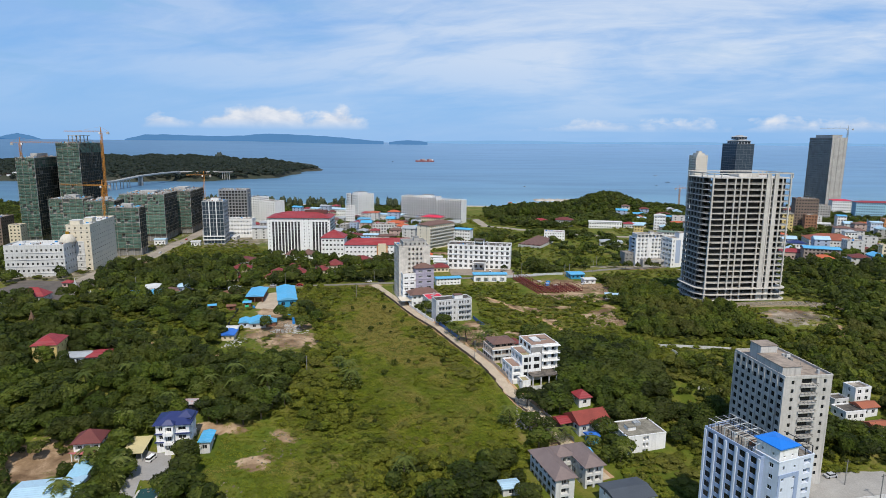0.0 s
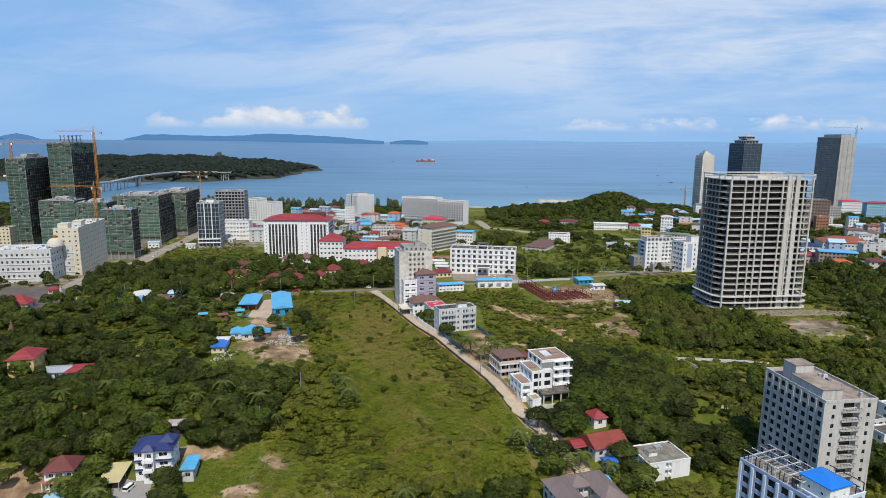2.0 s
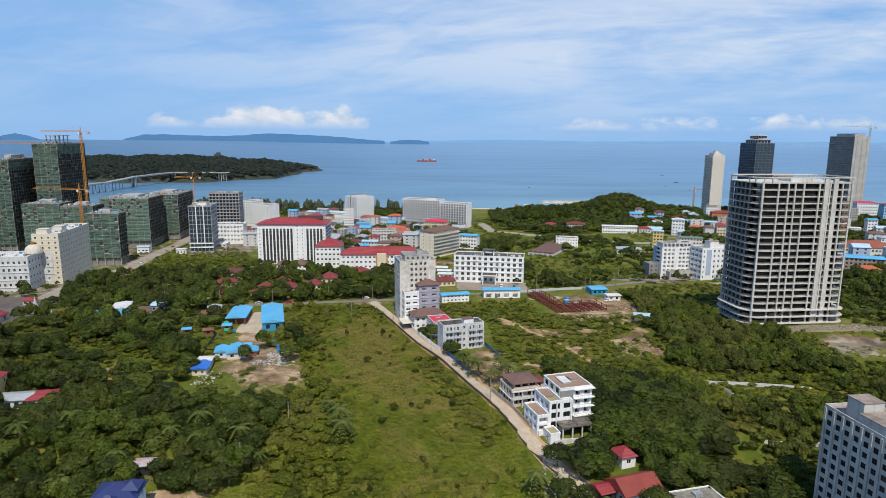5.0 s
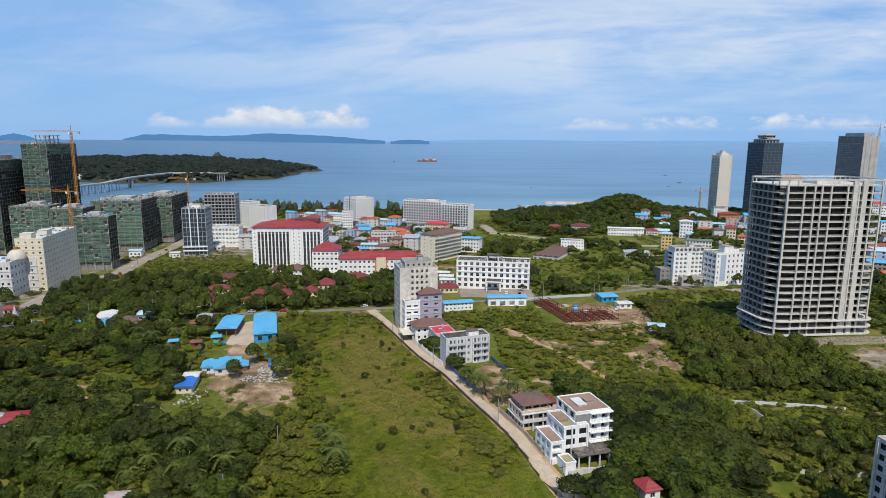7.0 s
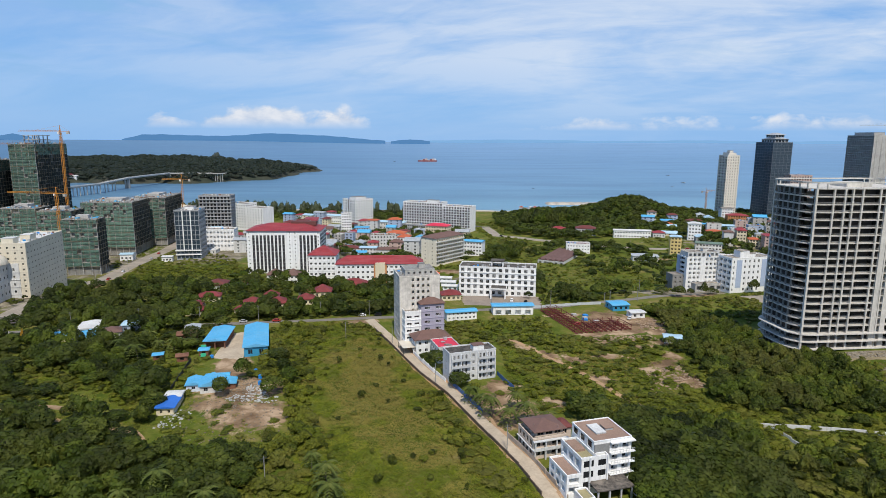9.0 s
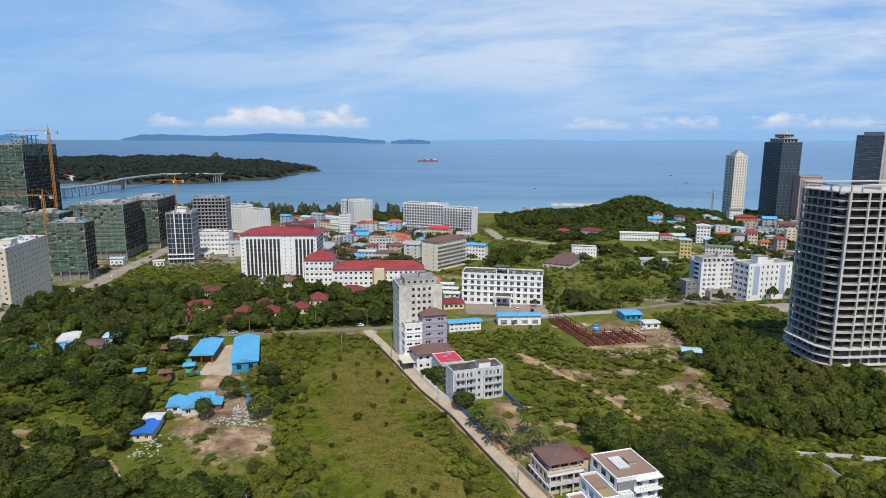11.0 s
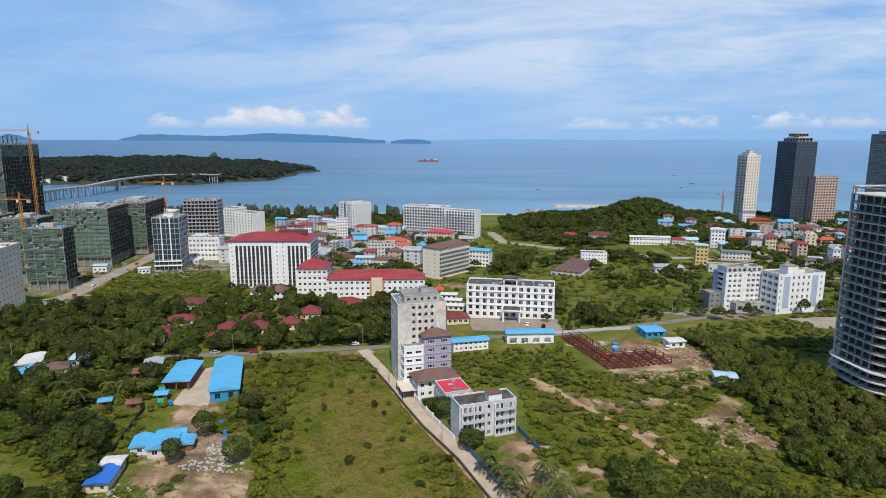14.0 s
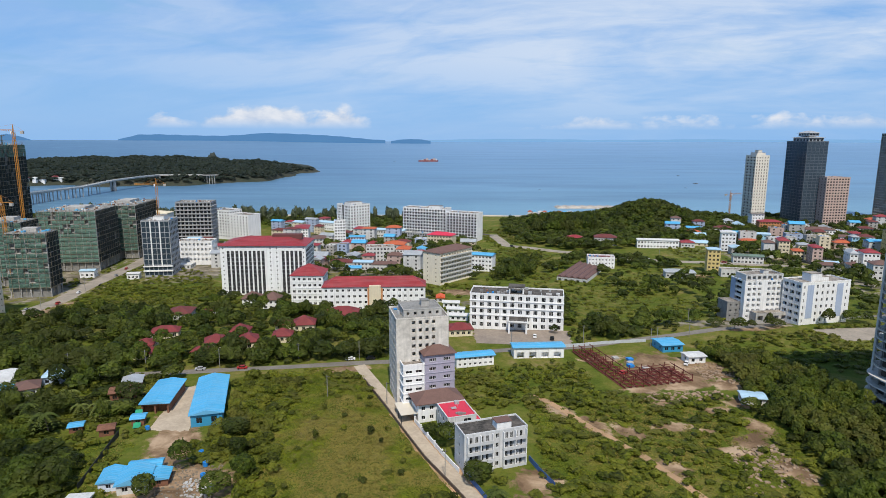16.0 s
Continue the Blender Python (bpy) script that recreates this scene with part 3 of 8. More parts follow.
    mb.box(-0.08, -0.08, h, w + 0.08, th, h + par, mi_wall)
    mb.box(-0.08, d - th, h, w + 0.08, d + 0.08, h + par, mi_wall)
    mb.box(-0.08, th, h, th, d - th, h + par, mi_wall)
    mb.box(w - th, th, h, w + 0.08, d - th, h + par, mi_wall)


def add_block(th, ox, oy, oz, w, d, h, floors, faces, wall=WHITE, roof="flat", roof_mat=ROOFCONC, frame_mat=None, pane=GLASS, ground_h=None,
              bands=0.0, rise=3.0, par=0.9, boxes=(), over=0.7, bars=1, balcony="", bal_mat=None, gable=False, foot=-4.0, pilasters=""):
    """One volume of a building: walls with real openings, windows in them, and a roof."""
    at = pose(ox, oy, oz)
    g = ground_h or h / floors
    zs = [0.0] + [g + (h - g) * i / max(floors - 1, 1) for i in range(floors)]
    if floors == 1:
        zs = [0.0, h]
    mb = MB(wall)
    found = []
    for side, ((sx, sy), a) in SIDES.items():
        o, length = (sx * w, sy * d), (w if side in "fb" else d)
        c, s = math.cos(radians(a)), math.sin(radians(a))
        spec = faces.get(side) or []
        segs = spec if isinstance(spec, list) else [(0.0, length, *spec)]
        u = 0.0
        for seg in segs + [(length, length)]:
            if seg[0] > u + 0.01:
                p, q = (o[0] + c * u, o[1] + s * u), (o[0] + c * seg[0], o[1] + s * seg[0])
                mb.face([(*p, foot), (*q, foot), (*q, h), (*p, h)])
            u = seg[1]
            if len(seg) < 4:
                continue
            u0, u1, cols, ww, wh, *rest = seg
            kind = rest[0] if rest else "w"
            sill = rest[1] if len(rest) > 1 else 0.9
            fs = facade(mb, (o[0] + c * u0, o[1] + s * u0), a, u1 - u0, foot, zs, cols, ww, wh, sill, kind, margin=0.3, deep=0.22 if kind == "w" else (1.3 if kind == "b" else 2.6))
            if kind == "w":
                found += fs
            if kind == "b":
                found += [(m, ww_ * 0.7, wh_ * 0.92) for m, ww_, wh_ in fs]
    part("wall", mb, th, m=at)
    if found and th.location.y > 590 and th.location.y + abs(th.location.x) > 760:
        # far off, where single windows are a few hand's widths in the distance
        far = MB(frame_mat or wall, pane)
        for m, ww, wh in found:
            def q(x0, z0, x1, z1, y, mi):
                far.face([m @ Vector((x0, y, z0)), m @ Vector((x1, y, z0)), m @ Vector((x1, y, z1)), m @ Vector((x0, y, z1))], mi)
            q(-ww / 2, 0, ww / 2, wh, 0.05, 1)
            for i in range(bars):
                a = -ww / 2 + ww * (i + 1) / (bars + 1)
                q(a - 0.05, 0, a + 0.05, wh, 0.01, 0)
        tagged(part("window_grid", far, th, m=at), kind="stuff")
        found = []
    for m, ww, wh in found:
        part("window", window_mesh(ww, wh, frame_mat or wall, pane, bars), th, m=at @ m)
    if bands:
        for k in range(1, floors):
            b = MB(bal_mat or wall)
            b.box(-bands, -bands, zs[k] - 0.14, w + bands, d + bands, zs[k] + 0.14)
            part("floor_band", b, th, m=at)
    for side in balcony.replace("g", ""):
        for k in range(floors if "g" in balcony else floors - 1):
            zk = zs[k] if "g" in balcony else zs[k + 1]
            b = MB(bal_mat or wall)
            if side == "f":
                b.box(0.1, -1.25, zk - 0.15, w - 0.1, -0.01, zk + 0.05), b.box(0.1, -1.25, zk + 0.05, w - 0.1, -1.1, zk + 0.85)
            if side == "r":
                b.box(w + 0.01, 0.1, zk - 0.15, w + 1.25, d - 0.1, zk + 0.05), b.box(w + 1.1, 0.1, zk + 0.05, w + 1.25, d - 0.1, zk + 0.85)
            if side == "l":
                b.box(-1.25, 0.1, zk - 0.15, -0.01, d - 0.1, zk + 0.05), b.box(-1.25, 0.1, zk + 0.05, -1.1, d - 0.1, zk + 0.85)
            part("balcony", b, th, m=at)
    for side in pilasters:
        n = (faces.get(side) or (6,))[0]
        for k in range(n + 1):
            b = MB(bal_mat or wall)
            if side == "f":
                x0 = k * (w - 0.7) / n
                b.box(x0, -0.3, foot, x0 + 0.7, -0.005, h)
            else:
                y0 = k * (d - 0.7) / n
                x0 = -0.3 if side == "l" else w + 0.005
                b.box(x0, y0, foot, x0 + 0.295, y0 + 0.7, h)
            part("pilaster", b, th, m=at)
    r = MB(wall, roof_mat)
    if roof == "flat":
        flat_roof(r, w, d, h, par)
        if w * d > 90 and h > 6 and not boxes or w * d > 420:
            q = random.Random(int(w * 91 + d * 37 + h))
            u = MB(GREYMETAL, OFFWHITE, TARP, CONC_D, RUST)
            for _ in range(int(min(26, w * d / 26))):
                sx, sy, sz = q.uniform(0.5, 1.9), q.uniform(0.5, 1.6), q.uniform(0.3, 1.5)
                x0, y0 = q.uniform(0.5, max(0.6, w - 2.5)), q.uniform(0.5, max(0.6, d - 2.2))
                u.box(x0, y0, h - 0.03, x0 + sx, y0 + sy, h + sz, q.choice((0, 0, 1, 1, 2, 3, 3, 4)))
            for _ in range(3):
                x0, y0 = q.uniform(1, w - 1), q.uniform(1, d - 1)
                u.beam((x0, y0, h - 0.03), (x0, y0, h + q.uniform(1.5, 4)), 0.05, 3)
            tagged(part("roof_clutter", u, th, "tanks, units and rubble on the roof", m=at), "tanks, units and rubble on the roof", kind="stuff")
    else:
        hip_roof(r, 0, 0, w, d, h + 0.22, rise, over, 1, gable)
    part("roof", r, th, m=at)
    for bx in boxes:
        x0, y0, x1, y1, bh, *bm_ = bx
        b = MB(bm_[0] if bm_ else wall, bm_[1] if len(bm_) > 1 else roof_mat)
        b.box(x0, y0, h - 0.02, x1, y1, h + bh)
        b.box(x0 - 0.2, y0 - 0.2, h + bh, x1 + 0.2, y1 + 0.2, h + bh + 0.18, 1)
        part("roof_room", b, th, m=at)


def site(x, y, ang, w, d, z=None):
    cx, cy = x + (w * math.cos(radians(ang)) - d * math.sin(radians(ang))) / 2, y + (w * math.sin(radians(ang)) + d * math.cos(radians(ang))) / 2
    keep_rect(x, y, ang, w, d)
    return lz(cx, cy) if z is None else z


def building(name, label, category, x, y, ang, w, d, h, floors, faces, wall=WHITE, roof="flat", roof_mat=ROOFCONC, z=None, group="", **kw):
    th = thing(name, label, category, x, y, site(x, y, ang, w, d, z), ang, group)
    add_block(th, 0, 0, 0, w, d, h, floors, faces, wall, roof, roof_mat, **kw)
    return th


def strip(name, pts, width, m, label, dz=0.06, category="road", step=6.0, wob=0.0):
    """A road or path laid on the ground along a line of points."""
    P = []
    for a, b in zip(pts, pts[1:]):
        n = max(1, int(math.dist(a, b) / step))
        P += [(a[0] + (b[0] - a[0]) * i / n, a[1] + (b[1] - a[1]) * i / n) for i in range(n)]
    P.append(pts[-1])
    mb = MB(m)
    rows = []
    for i, p in enumerate(P):
        q0, q1 = P[max(i - 1, 0)], P[min(i + 1, len(P) - 1)]
        dx, dy = q1[0] - q0[0], q1[1] - q0[1]
        L = math.hypot(dx, dy) or 1
        nx, ny = -dy / L, dx / L
        r = []
        for k in (-1, -0.5, 0, 0.5, 1):
            e = width / 2 * k * (1 + wob * random.uniform(-1, 1))
            X, Y = p[0] + nx * e, p[1] + ny * e
            r.append((X, Y, lz(X, Y) + dz + (0.05 if abs(k) < 1 else 0.0)))
        rows.append(r)
        STRIPS.append((p[0], p[1], width / 2))
    for a, b in zip(rows, rows[1:]):
        for k in range(4):
            mb.face([a[k + 1], a[k], b[k], b[k + 1]])
    return structure(name, mb, label, category)


STRIPS = []
CLEAR = []


def lot(name, quad, m, label, dz=0.05, n=10, rough=0.0, category="ground", clear=True):
    """A piece of bare ground between four corners, with a ragged edge."""
    mb = MB(m)
    g = []
    for j in range(n + 1):
        row = []
        for i in range(n + 1):
            u, v = i / n, j / n
            if i in (0, n) or j in (0, n):
                u, v = u + random.uniform(-1, 1) * 0.02, v + random.uniform(-1, 1) * 0.02
            x = (quad[0][0] * (1 - u) + quad[1][0] * u) * (1 - v) + (quad[3][0] * (1 - u) + quad[2][0] * u) * v
            y = (quad[0][1] * (1 - u) + quad[1][1] * u) * (1 - v) + (quad[3][1] * (1 - u) + quad[2][1] * u) * v
            edge = 0 if i in (0, n) or j in (0, n) else 1
            row.append((x, y, lz(x, y) + dz * (0.3 + 0.7 * edge) + rough * edge * random.random()))
        g.append(row)
    for j in range(n):
        for i in range(n):
            mb.face([g[j][i], g[j][i + 1], g[j + 1][i + 1], g[j + 1][i]])
    if clear:
        CLEAR.append(quad)
    return structure(name, mb, label, category)


def in_quad(x, y, quad):
    ins = np.zeros(len(x), bool)
    k = len(quad)
    for i in range(k):
        (x0, y0), (x1, y1) = quad[i], quad[(i + 1) % k]
        cond = ((y0 > y) != (y1 > y)) & (x < (x1 - x0) * (y - y0) / ((y1 - y0) or 1e-9) + x0)
        ins ^= cond
    return ins
# ---- land and water
def grid_mesh(name, xs, ys, zf, m, label, category, kind="structure"):
    X, Y = np.meshgrid(xs, ys)
    Z = zf(X, Y)
    nx, ny = len(xs), len(ys)
    me = bpy.data.meshes.new(name)
    co = np.stack([X, Y, Z], -1).reshape(-1, 3)
    i = (np.arange(ny - 1)[:, None] * nx + np.arange(nx - 1)[None, :]).reshape(-1)
    quads = np.stack([i, i + 1, i + nx + 1, i + nx], -1)
    me.from_pydata(co.tolist(), [], quads.tolist())
    me.polygons.foreach_set("use_smooth", np.ones(len(quads), bool))
    me.materials.append(m)
    return tagged(new(name, me), label, category, kind=kind)


grid_mesh("ground", np.arange(-1150, 1251, 10.0), np.arange(-400, 1201, 8.0), land, GROUND, "green and brown grassy ground with bare patches", "ground")
SEA_Z = -15.0


def sea_height(X, Y):
    # the far water climbs to eye level, where the true horizon would lie
    r = np.hypot(X, Y - 80)
    return SEA_Z + (114.2 - 21.5) * np.clip((r - 2400) / 2300, 0, 1) ** 1.7


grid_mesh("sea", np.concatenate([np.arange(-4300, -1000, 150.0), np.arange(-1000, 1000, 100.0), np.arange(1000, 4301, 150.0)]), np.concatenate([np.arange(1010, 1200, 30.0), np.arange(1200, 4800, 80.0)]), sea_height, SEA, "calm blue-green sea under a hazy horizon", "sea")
grid_mesh("beach", np.arange(-700, 701, 20.0), np.arange(1055, 1096, 5.0), lambda X, Y: land(X, Y) + 0.12, SAND, "narrow strip of pale beach sand", "beach")

LANE = [(-47, 412), (-40.2, 396.7), (-26.5, 365.6), (-12.6, 333.5), (-1.0, 311), (12.5, 278), (20.4, 260), (27.7, 239), (36, 226), (45.4, 206), (54, 186)]
strip("road", [(-1000, 340), (-300, 378), (-195, 397), (-138, 404), (-62, 413), (-30, 417), (10, 428), (60, 436), (110, 452), (150, 466), (230, 490), (420, 520)], 4.8, PALEROAD, "worn dusty road between the trees")
strip("lane_verge", [(x + 0.4, y) for x, y in LANE[2:]], 7.4, SOIL, "orange earth verge along a lane", 0.06, "path", wob=0.25)
strip("lane", LANE, 5.0, CEMENT, "pale cement lane beside a walled field", 0.1, wob=0.06)
strip("town_road", [(-255, 420), (-262, 480), (-267.5, 511), (-273, 555), (-280, 610), (-288, 697), (-300, 800)], 13.0, DUST, "wide dusty town road with construction traffic")
strip("coast_road", [(45, 860), (46, 843), (53.5, 782), (92.9, 749), (123, 727), (146, 706), (212.7, 682), (271.6, 664), (335, 650), (520, 620)], 11.0, DUST, "pale dual coast road curving past a hill")
strip("bypass", [(45, 850), (20, 880), (-80, 880), (-200, 840), (-240, 760)], 8.0, ASPHALT, "asphalt street behind the hotels")
strip("dirt_path", [(24, 380), (29.5, 374.6), (38.9, 357.3), (46.4, 345.8), (53.9, 332.7), (58.8, 320.0), (63.3, 309.2), (68.7, 299.8)], 2.6, SOIL, "orange dirt path through scrub", 0.08, "path", wob=0.3)
strip("dirt_track", [(-180, 300), (-134, 287), (-112, 281), (-104, 272)], 2.5, SOIL, "sandy track between trees", 0.08, "path", wob=0.3)

CLEAR.append([(60, 378), (104, 376), (108, 432), (50, 436)])
lot("hotel_yard", [(6, 440), (52, 433), (54, 458), (5, 465)], mat("yard_paving", (0.30, 0.245, 0.195), 0.9, 0.3, 0.8, 0.12), "brownish paved hotel forecourt", 0.14)
lot("shed_yard", [(-112, 352), (-98, 352), (-107, 392), (-116, 390)], CEMENT, "pale cement yard between blue sheds", 0.12)
CLEAR.append([(-112, 328), (-90, 328), (-98, 352), (-112, 352)])
lot("tower_terrace", [(165, 331), (206, 333), (208, 342), (160, 340)], mat("terrace_gravel", (0.25, 0.205, 0.12), 0.95, 0.3, 0.7, 0.1), "gravel terrace before the unfinished tower", 0.12)
strip("dirt_path", [(203, 303), (198, 290), (203, 276), (212, 262)], 3.0, SOIL, "orange dirt path down from a meadow", 0.08, "path", wob=0.3)



lot("villa_court", [(-101.5, 183.9), (-88.5, 184.3), (-95.2, 199.7), (-108.5, 202.4)], mat("drive_paving", (0.30, 0.29, 0.28), 0.9, 0.2), "grey paved court of a villa", 0.14)
lot("villa_drive", [(-101.3, 174.7), (-96.1, 175.0), (-99.3, 186.6), (-104.6, 190.1)], mat("drive_paving", (0.30, 0.29, 0.28)), "grey paved drive of a villa", 0.12)
CLEAR.append([(-146, 174), (-124, 175), (-124, 190), (-146, 188)])
lot("temple_yard", [(-300, 378), (-236, 360), (-240, 420), (-300, 430)], mat("temple_paving", (0.13, 0.11, 0.095), 0.9, 0.4, 0.5, 0.08), "grey-brown temple court", 0.12)

lot("side_yard", [(186, 440), (214, 444), (230, 462), (178, 458)], DUST, "dusty yard before white blocks", 0.12)
lot("lot_near", [(112, 168), (150, 168), (150, 192), (118, 190)], mat("cement_lot", (0.34, 0.325, 0.30), 0.9, 0.25), "cement lot behind a white wall", 0.12)
# ---- the lane's compound
th = building("unfinished_block", "bare grey concrete high-rise with empty window openings", "building", -27.1, 370.5, 14, 19.8, 17.5, 33.0, 11,
              {"f": [(5.0, 15.6, 4, 1.25, 1.6, "h", 0.7)], "l": (6, 1.3, 1.6, "h", 0.8)}, mat("patchy_concrete", (0.69, 0.65, 0.59), 0.9, 0.36, 0.5, 0.16, 0.42), roof_mat=CONC_D, par=0.5)
add_block(th, 3.2, 2.5, 33.0, 14.5, 12, 2.8, 1, {"f": (5, 1.0, 1.2, "h", 0.8), "l": (3, 1.0, 1.2, "h", 0.8)}, CONC, roof_mat=CONC_D, par=0.3, foot=0.0, boxes=[(7.5, 4.0, 10.5, 7.0, 2.2)])
building("lilac_house", "five-storey lilac and white house with brown roof", "house", -24.3, 365.5, 17, 8.0, 9, 17.0, 5, {"f": (2, 2.4, 1.0), "l": (3, 1.4, 1.3)}, WHITE, bands=0.25, roof_mat=ROOFCONC)
building("lilac_wing", "tall lilac house wing with brown hip roof", "house", -16.6, 367.9, 17, 11.5, 9, 20.5, 6, {"f": (2, 2.6, 1.2), "r": (3, 1.4, 1.3)}, LILAC, "hip", BROWNROOF, bands=0.2, rise=2.2, frame_mat=WHITE, bars=3)
building("brown_roof_house", "white house with a wide brown hip roof", "house", -18.5, 357.0, 18, 16, 8.5, 6.8, 2, {"f": (5, 1.4, 1.4), "l": (2, 1.3, 1.3)}, WHITE, "hip", BROWNROOF, rise=3.0, over=1.2)
th = building("crimson_roof_house", "grey house with a crimson flat roof", "house", -8.2, 345.0, 18, 10.2, 12.0, 7.4, 2, {"f": [(0.4, 3.4, 1, 0.9, 1.2), (4.5, 9.6, 1, 2.6, 2.0)], "l": (4, 1.4, 1.4)}, OFFWHITE, roof_mat=PINKRED, par=0.3)
add_block(th, 10.3, 2.0, 0, 3.2, 9.0, 3.4, 1, {}, OFFWHITE, roof_mat=PINKRED, par=0.2)
tank = MB(GREYMETAL)
for k in range(4):
    tank.beam((3.4, 6.0 + k * 0.35, 7.75), (5.2, 6.0 + k * 0.35, 7.75), 0.13)
part("solar_heater", tank, th, "grey tube solar water heater")
GREYBALC = mat("grey_balcony", (0.50, 0.51, 0.52), 0.8, 0.15)
th = building("walk_up_flats", "four-storey grey and white flats with a mossy black roof", "building", -3.3, 323.2, 19, 20.6, 8.5, 12.0, 4,
              {"f": [(1.0, 8.6, 4, 0.9, 1.9, "w", 0.3), (9.2, 12.0, 1, 1.0, 1.4), (12.6, 19.6, 4, 0.9, 1.9, "w", 0.3)], "l": (1, 0.9, 0.9), "r": (2, 1.2, 1.2)}, mat("pale_grey_render", (0.60, 0.605, 0.61), 0.8, 0.2, 1.2, 0.1, 0.4), frame_mat=OFFWHITE, roof_mat=ROOFBLACK, par=0.5, boxes=[(10.8, 1.0, 15.6, 4.4, 2.2, WHITE, BROWNROOF)])
for k in range(4):
    for x0, x1 in ((0.6, 9.0), (12.3, 20.0)):
        b = MB(GREYBALC)
        b.box(x0, -1.2, k * 3.0 - 0.12, x1, -0.01, k * 3.0 + 0.06)
        b.box(x0, -1.2, k * 3.0 + 0.06, x1, -1.12, k * 3.0 + 0.95)
        part("balcony", b, th)
        for xx in (x0, x0 + (x1 - x0) / 2, x1 - 0.25):
            c = MB(WHITE)
            c.box(xx, -1.19, k * 3.0 + 0.06, xx + 0.25, -0.01, k * 3.0 + 2.85)
            part("balcony_wall", c, th)
th = building("villa_brown", "pinkish beige villa with a brown hip roof", "villa", 22.5, 262.5, 18, 11.5, 11, 6.2, 2, {"f": [(0.3, 5.6, 2, 1.7, 1.9), (6.0, 11.3, 1, 4.2, 2.1, "b", 0.5)], "l": (4, 1.5, 1.8)}, mat("blush_render", (0.60, 0.49, 0.40), 0.8, 0.15, 1.2, 0.1, 0.25), "flat", ROOFCONC, par=0.7, bands=0.35, bal_mat=OFFWHITE)
add_block(th, 1.6, 1.8, 6.2, 9.6, 8.9, 1.9, 1, {"f": (3, 2.2, 1.1, "w", 0.4), "l": (3, 1.8, 1.1, "w", 0.4)}, mat("blush_render", (0.60, 0.49, 0.40)), "hip", BROWNROOF, rise=1.7, over=1.0, foot=-0.5)
for k, x0 in enumerate((0.2, 3.8, 7.6, 10.6)):
    b = MB(OFFWHITE)
    b.box(x0, -1.1, -2, x0 + 0.45, -0.65, 6.0)
    part("porch_column", b, th)
b = MB(OFFWHITE)
b.box(-0.3, -1.4, 3.0, 11.8, -0.36, 3.3), b.box(-0.3, -1.4, 3.3, 11.8, -1.25, 4.1), b.box(-0.3, -1.4, 6.0, 11.8, -0.36, 6.25)
part("balcony", b, th)
add_block(th, 11.8, 5.5, 0, 4.6, 5.6, 6.0, 2, {"f": (1, 1.6, 1.6)}, mat("blush_render", (0.60, 0.49, 0.40)), "hip", MAROON, rise=1.8, over=0.6)
th = building("villa_modern", "white modern four-storey villa with flat roofs and terraces", "villa", 37.8, 248.5, 17, 12.5, 13, 13.6, 4,
              {"f": [(5.4, 8.6, 1, 1.8, 2.1, "b", 0.4), (9.0, 12.3, 1, 2.2, 2.1, "b", 0.4)], "l": (3, 2.4, 2.0), "r": (3, 2.0, 1.9, "b", 0.6)}, WHITE, frame_mat=DARKMETAL, roof_mat=mat("terracotta_deck", (0.30, 0.20, 0.15), 0.9, 0.25), z=0.8, par=0.25, boxes=[(7.0, 5.5, 9.6, 8.4, 0.7, GREYMETAL), (3.2, 4.0, 6.2, 9.5, 0.35, WHITE, OFFWHITE)])
stone = MB(mat("grey_stone_cladding", (0.24, 0.24, 0.235), 0.85, 0.25, 1.5, 0.3))
stone.box(0.05, -0.35, -3, 5.0, -0.006, 12.8)
part("stone_panel", stone, th, "dark grey stone cladding")
for k in range(1, 5):
    b = MB(WHITE)
    b.box(5.2, -1.2, k * 3.25 - 0.25, 13.2, -0.02 if k < 4 else 4.0, k * 3.25 + (0.0 if k < 4 else 0.1))
    part("canopy_slab", b, th)
    rail = MB(GREYMETAL)
    for q in range(9):
        rail.beam((5.4 + q * 0.95, -1.1, k * 3.25), (5.4 + q * 0.95, -1.1, k * 3.25 + 0.95), 0.03)
    rail.beam((5.3, -1.1, k * 3.25 + 0.97), (13.1, -1.1, k * 3.25 + 0.97), 0.04)
    if k < 4:
        part("balcony_rail", rail, th)
TERRACE = mat("terrace_tiles", (0.33, 0.29, 0.16), 0.9, 0.25)
add_block(th, -5.0, -2.0, 0, 4.95, 12.0, 9.6, 3, {"f": (1, 3.2, 2.0), "l": (3, 2.5, 2.1, "b", 0.5)}, WHITE, roof_mat=TERRACE, par=0.9, frame_mat=DARKMETAL)
add_block(th, -0.04, -2.0, 0, 3.6, 1.6, 9.6, 3, {"f": (1, 2.6, 1.9)}, WHITE, roof_mat=TERRACE, par=0.9, frame_mat=DARKMETAL)
for k, x0 in enumerate((-5.2, -2.4, 3.2)):
    f = MB(WHITE)
    f.box(x0, -2.5, 0, x0 + 0.4, -2.02, 10.4)
    part("fin", f, th)
deck = MB(mat("terracotta_deck", (0.3, 0.2, 0.15)))
deck.box(-4.4, 3.0, 9.6, -1.0, 9.0, 10.3)
part("roof_room", deck, th)
add_block(th, -9.6, -2.5, 0, 4.5, 11.0, 5.6, 2, {"f": (1, 3.2, 1.9, "h", 0.3), "l": (3, 2.2, 1.8, "b", 0.4)}, WHITE, roof_mat=mat("terracotta_deck", (0.3, 0.2, 0.15)), par=0.6)
add_block(th, -7.2, -8.0, 0, 3.6, 5.4, 1.3, 1, {}, WHITE, roof_mat=TERRACE, par=0.5)
keep_rect(28.5, 237.0, 17, 10, 12)

zc = lz(38, 238) + 0.1
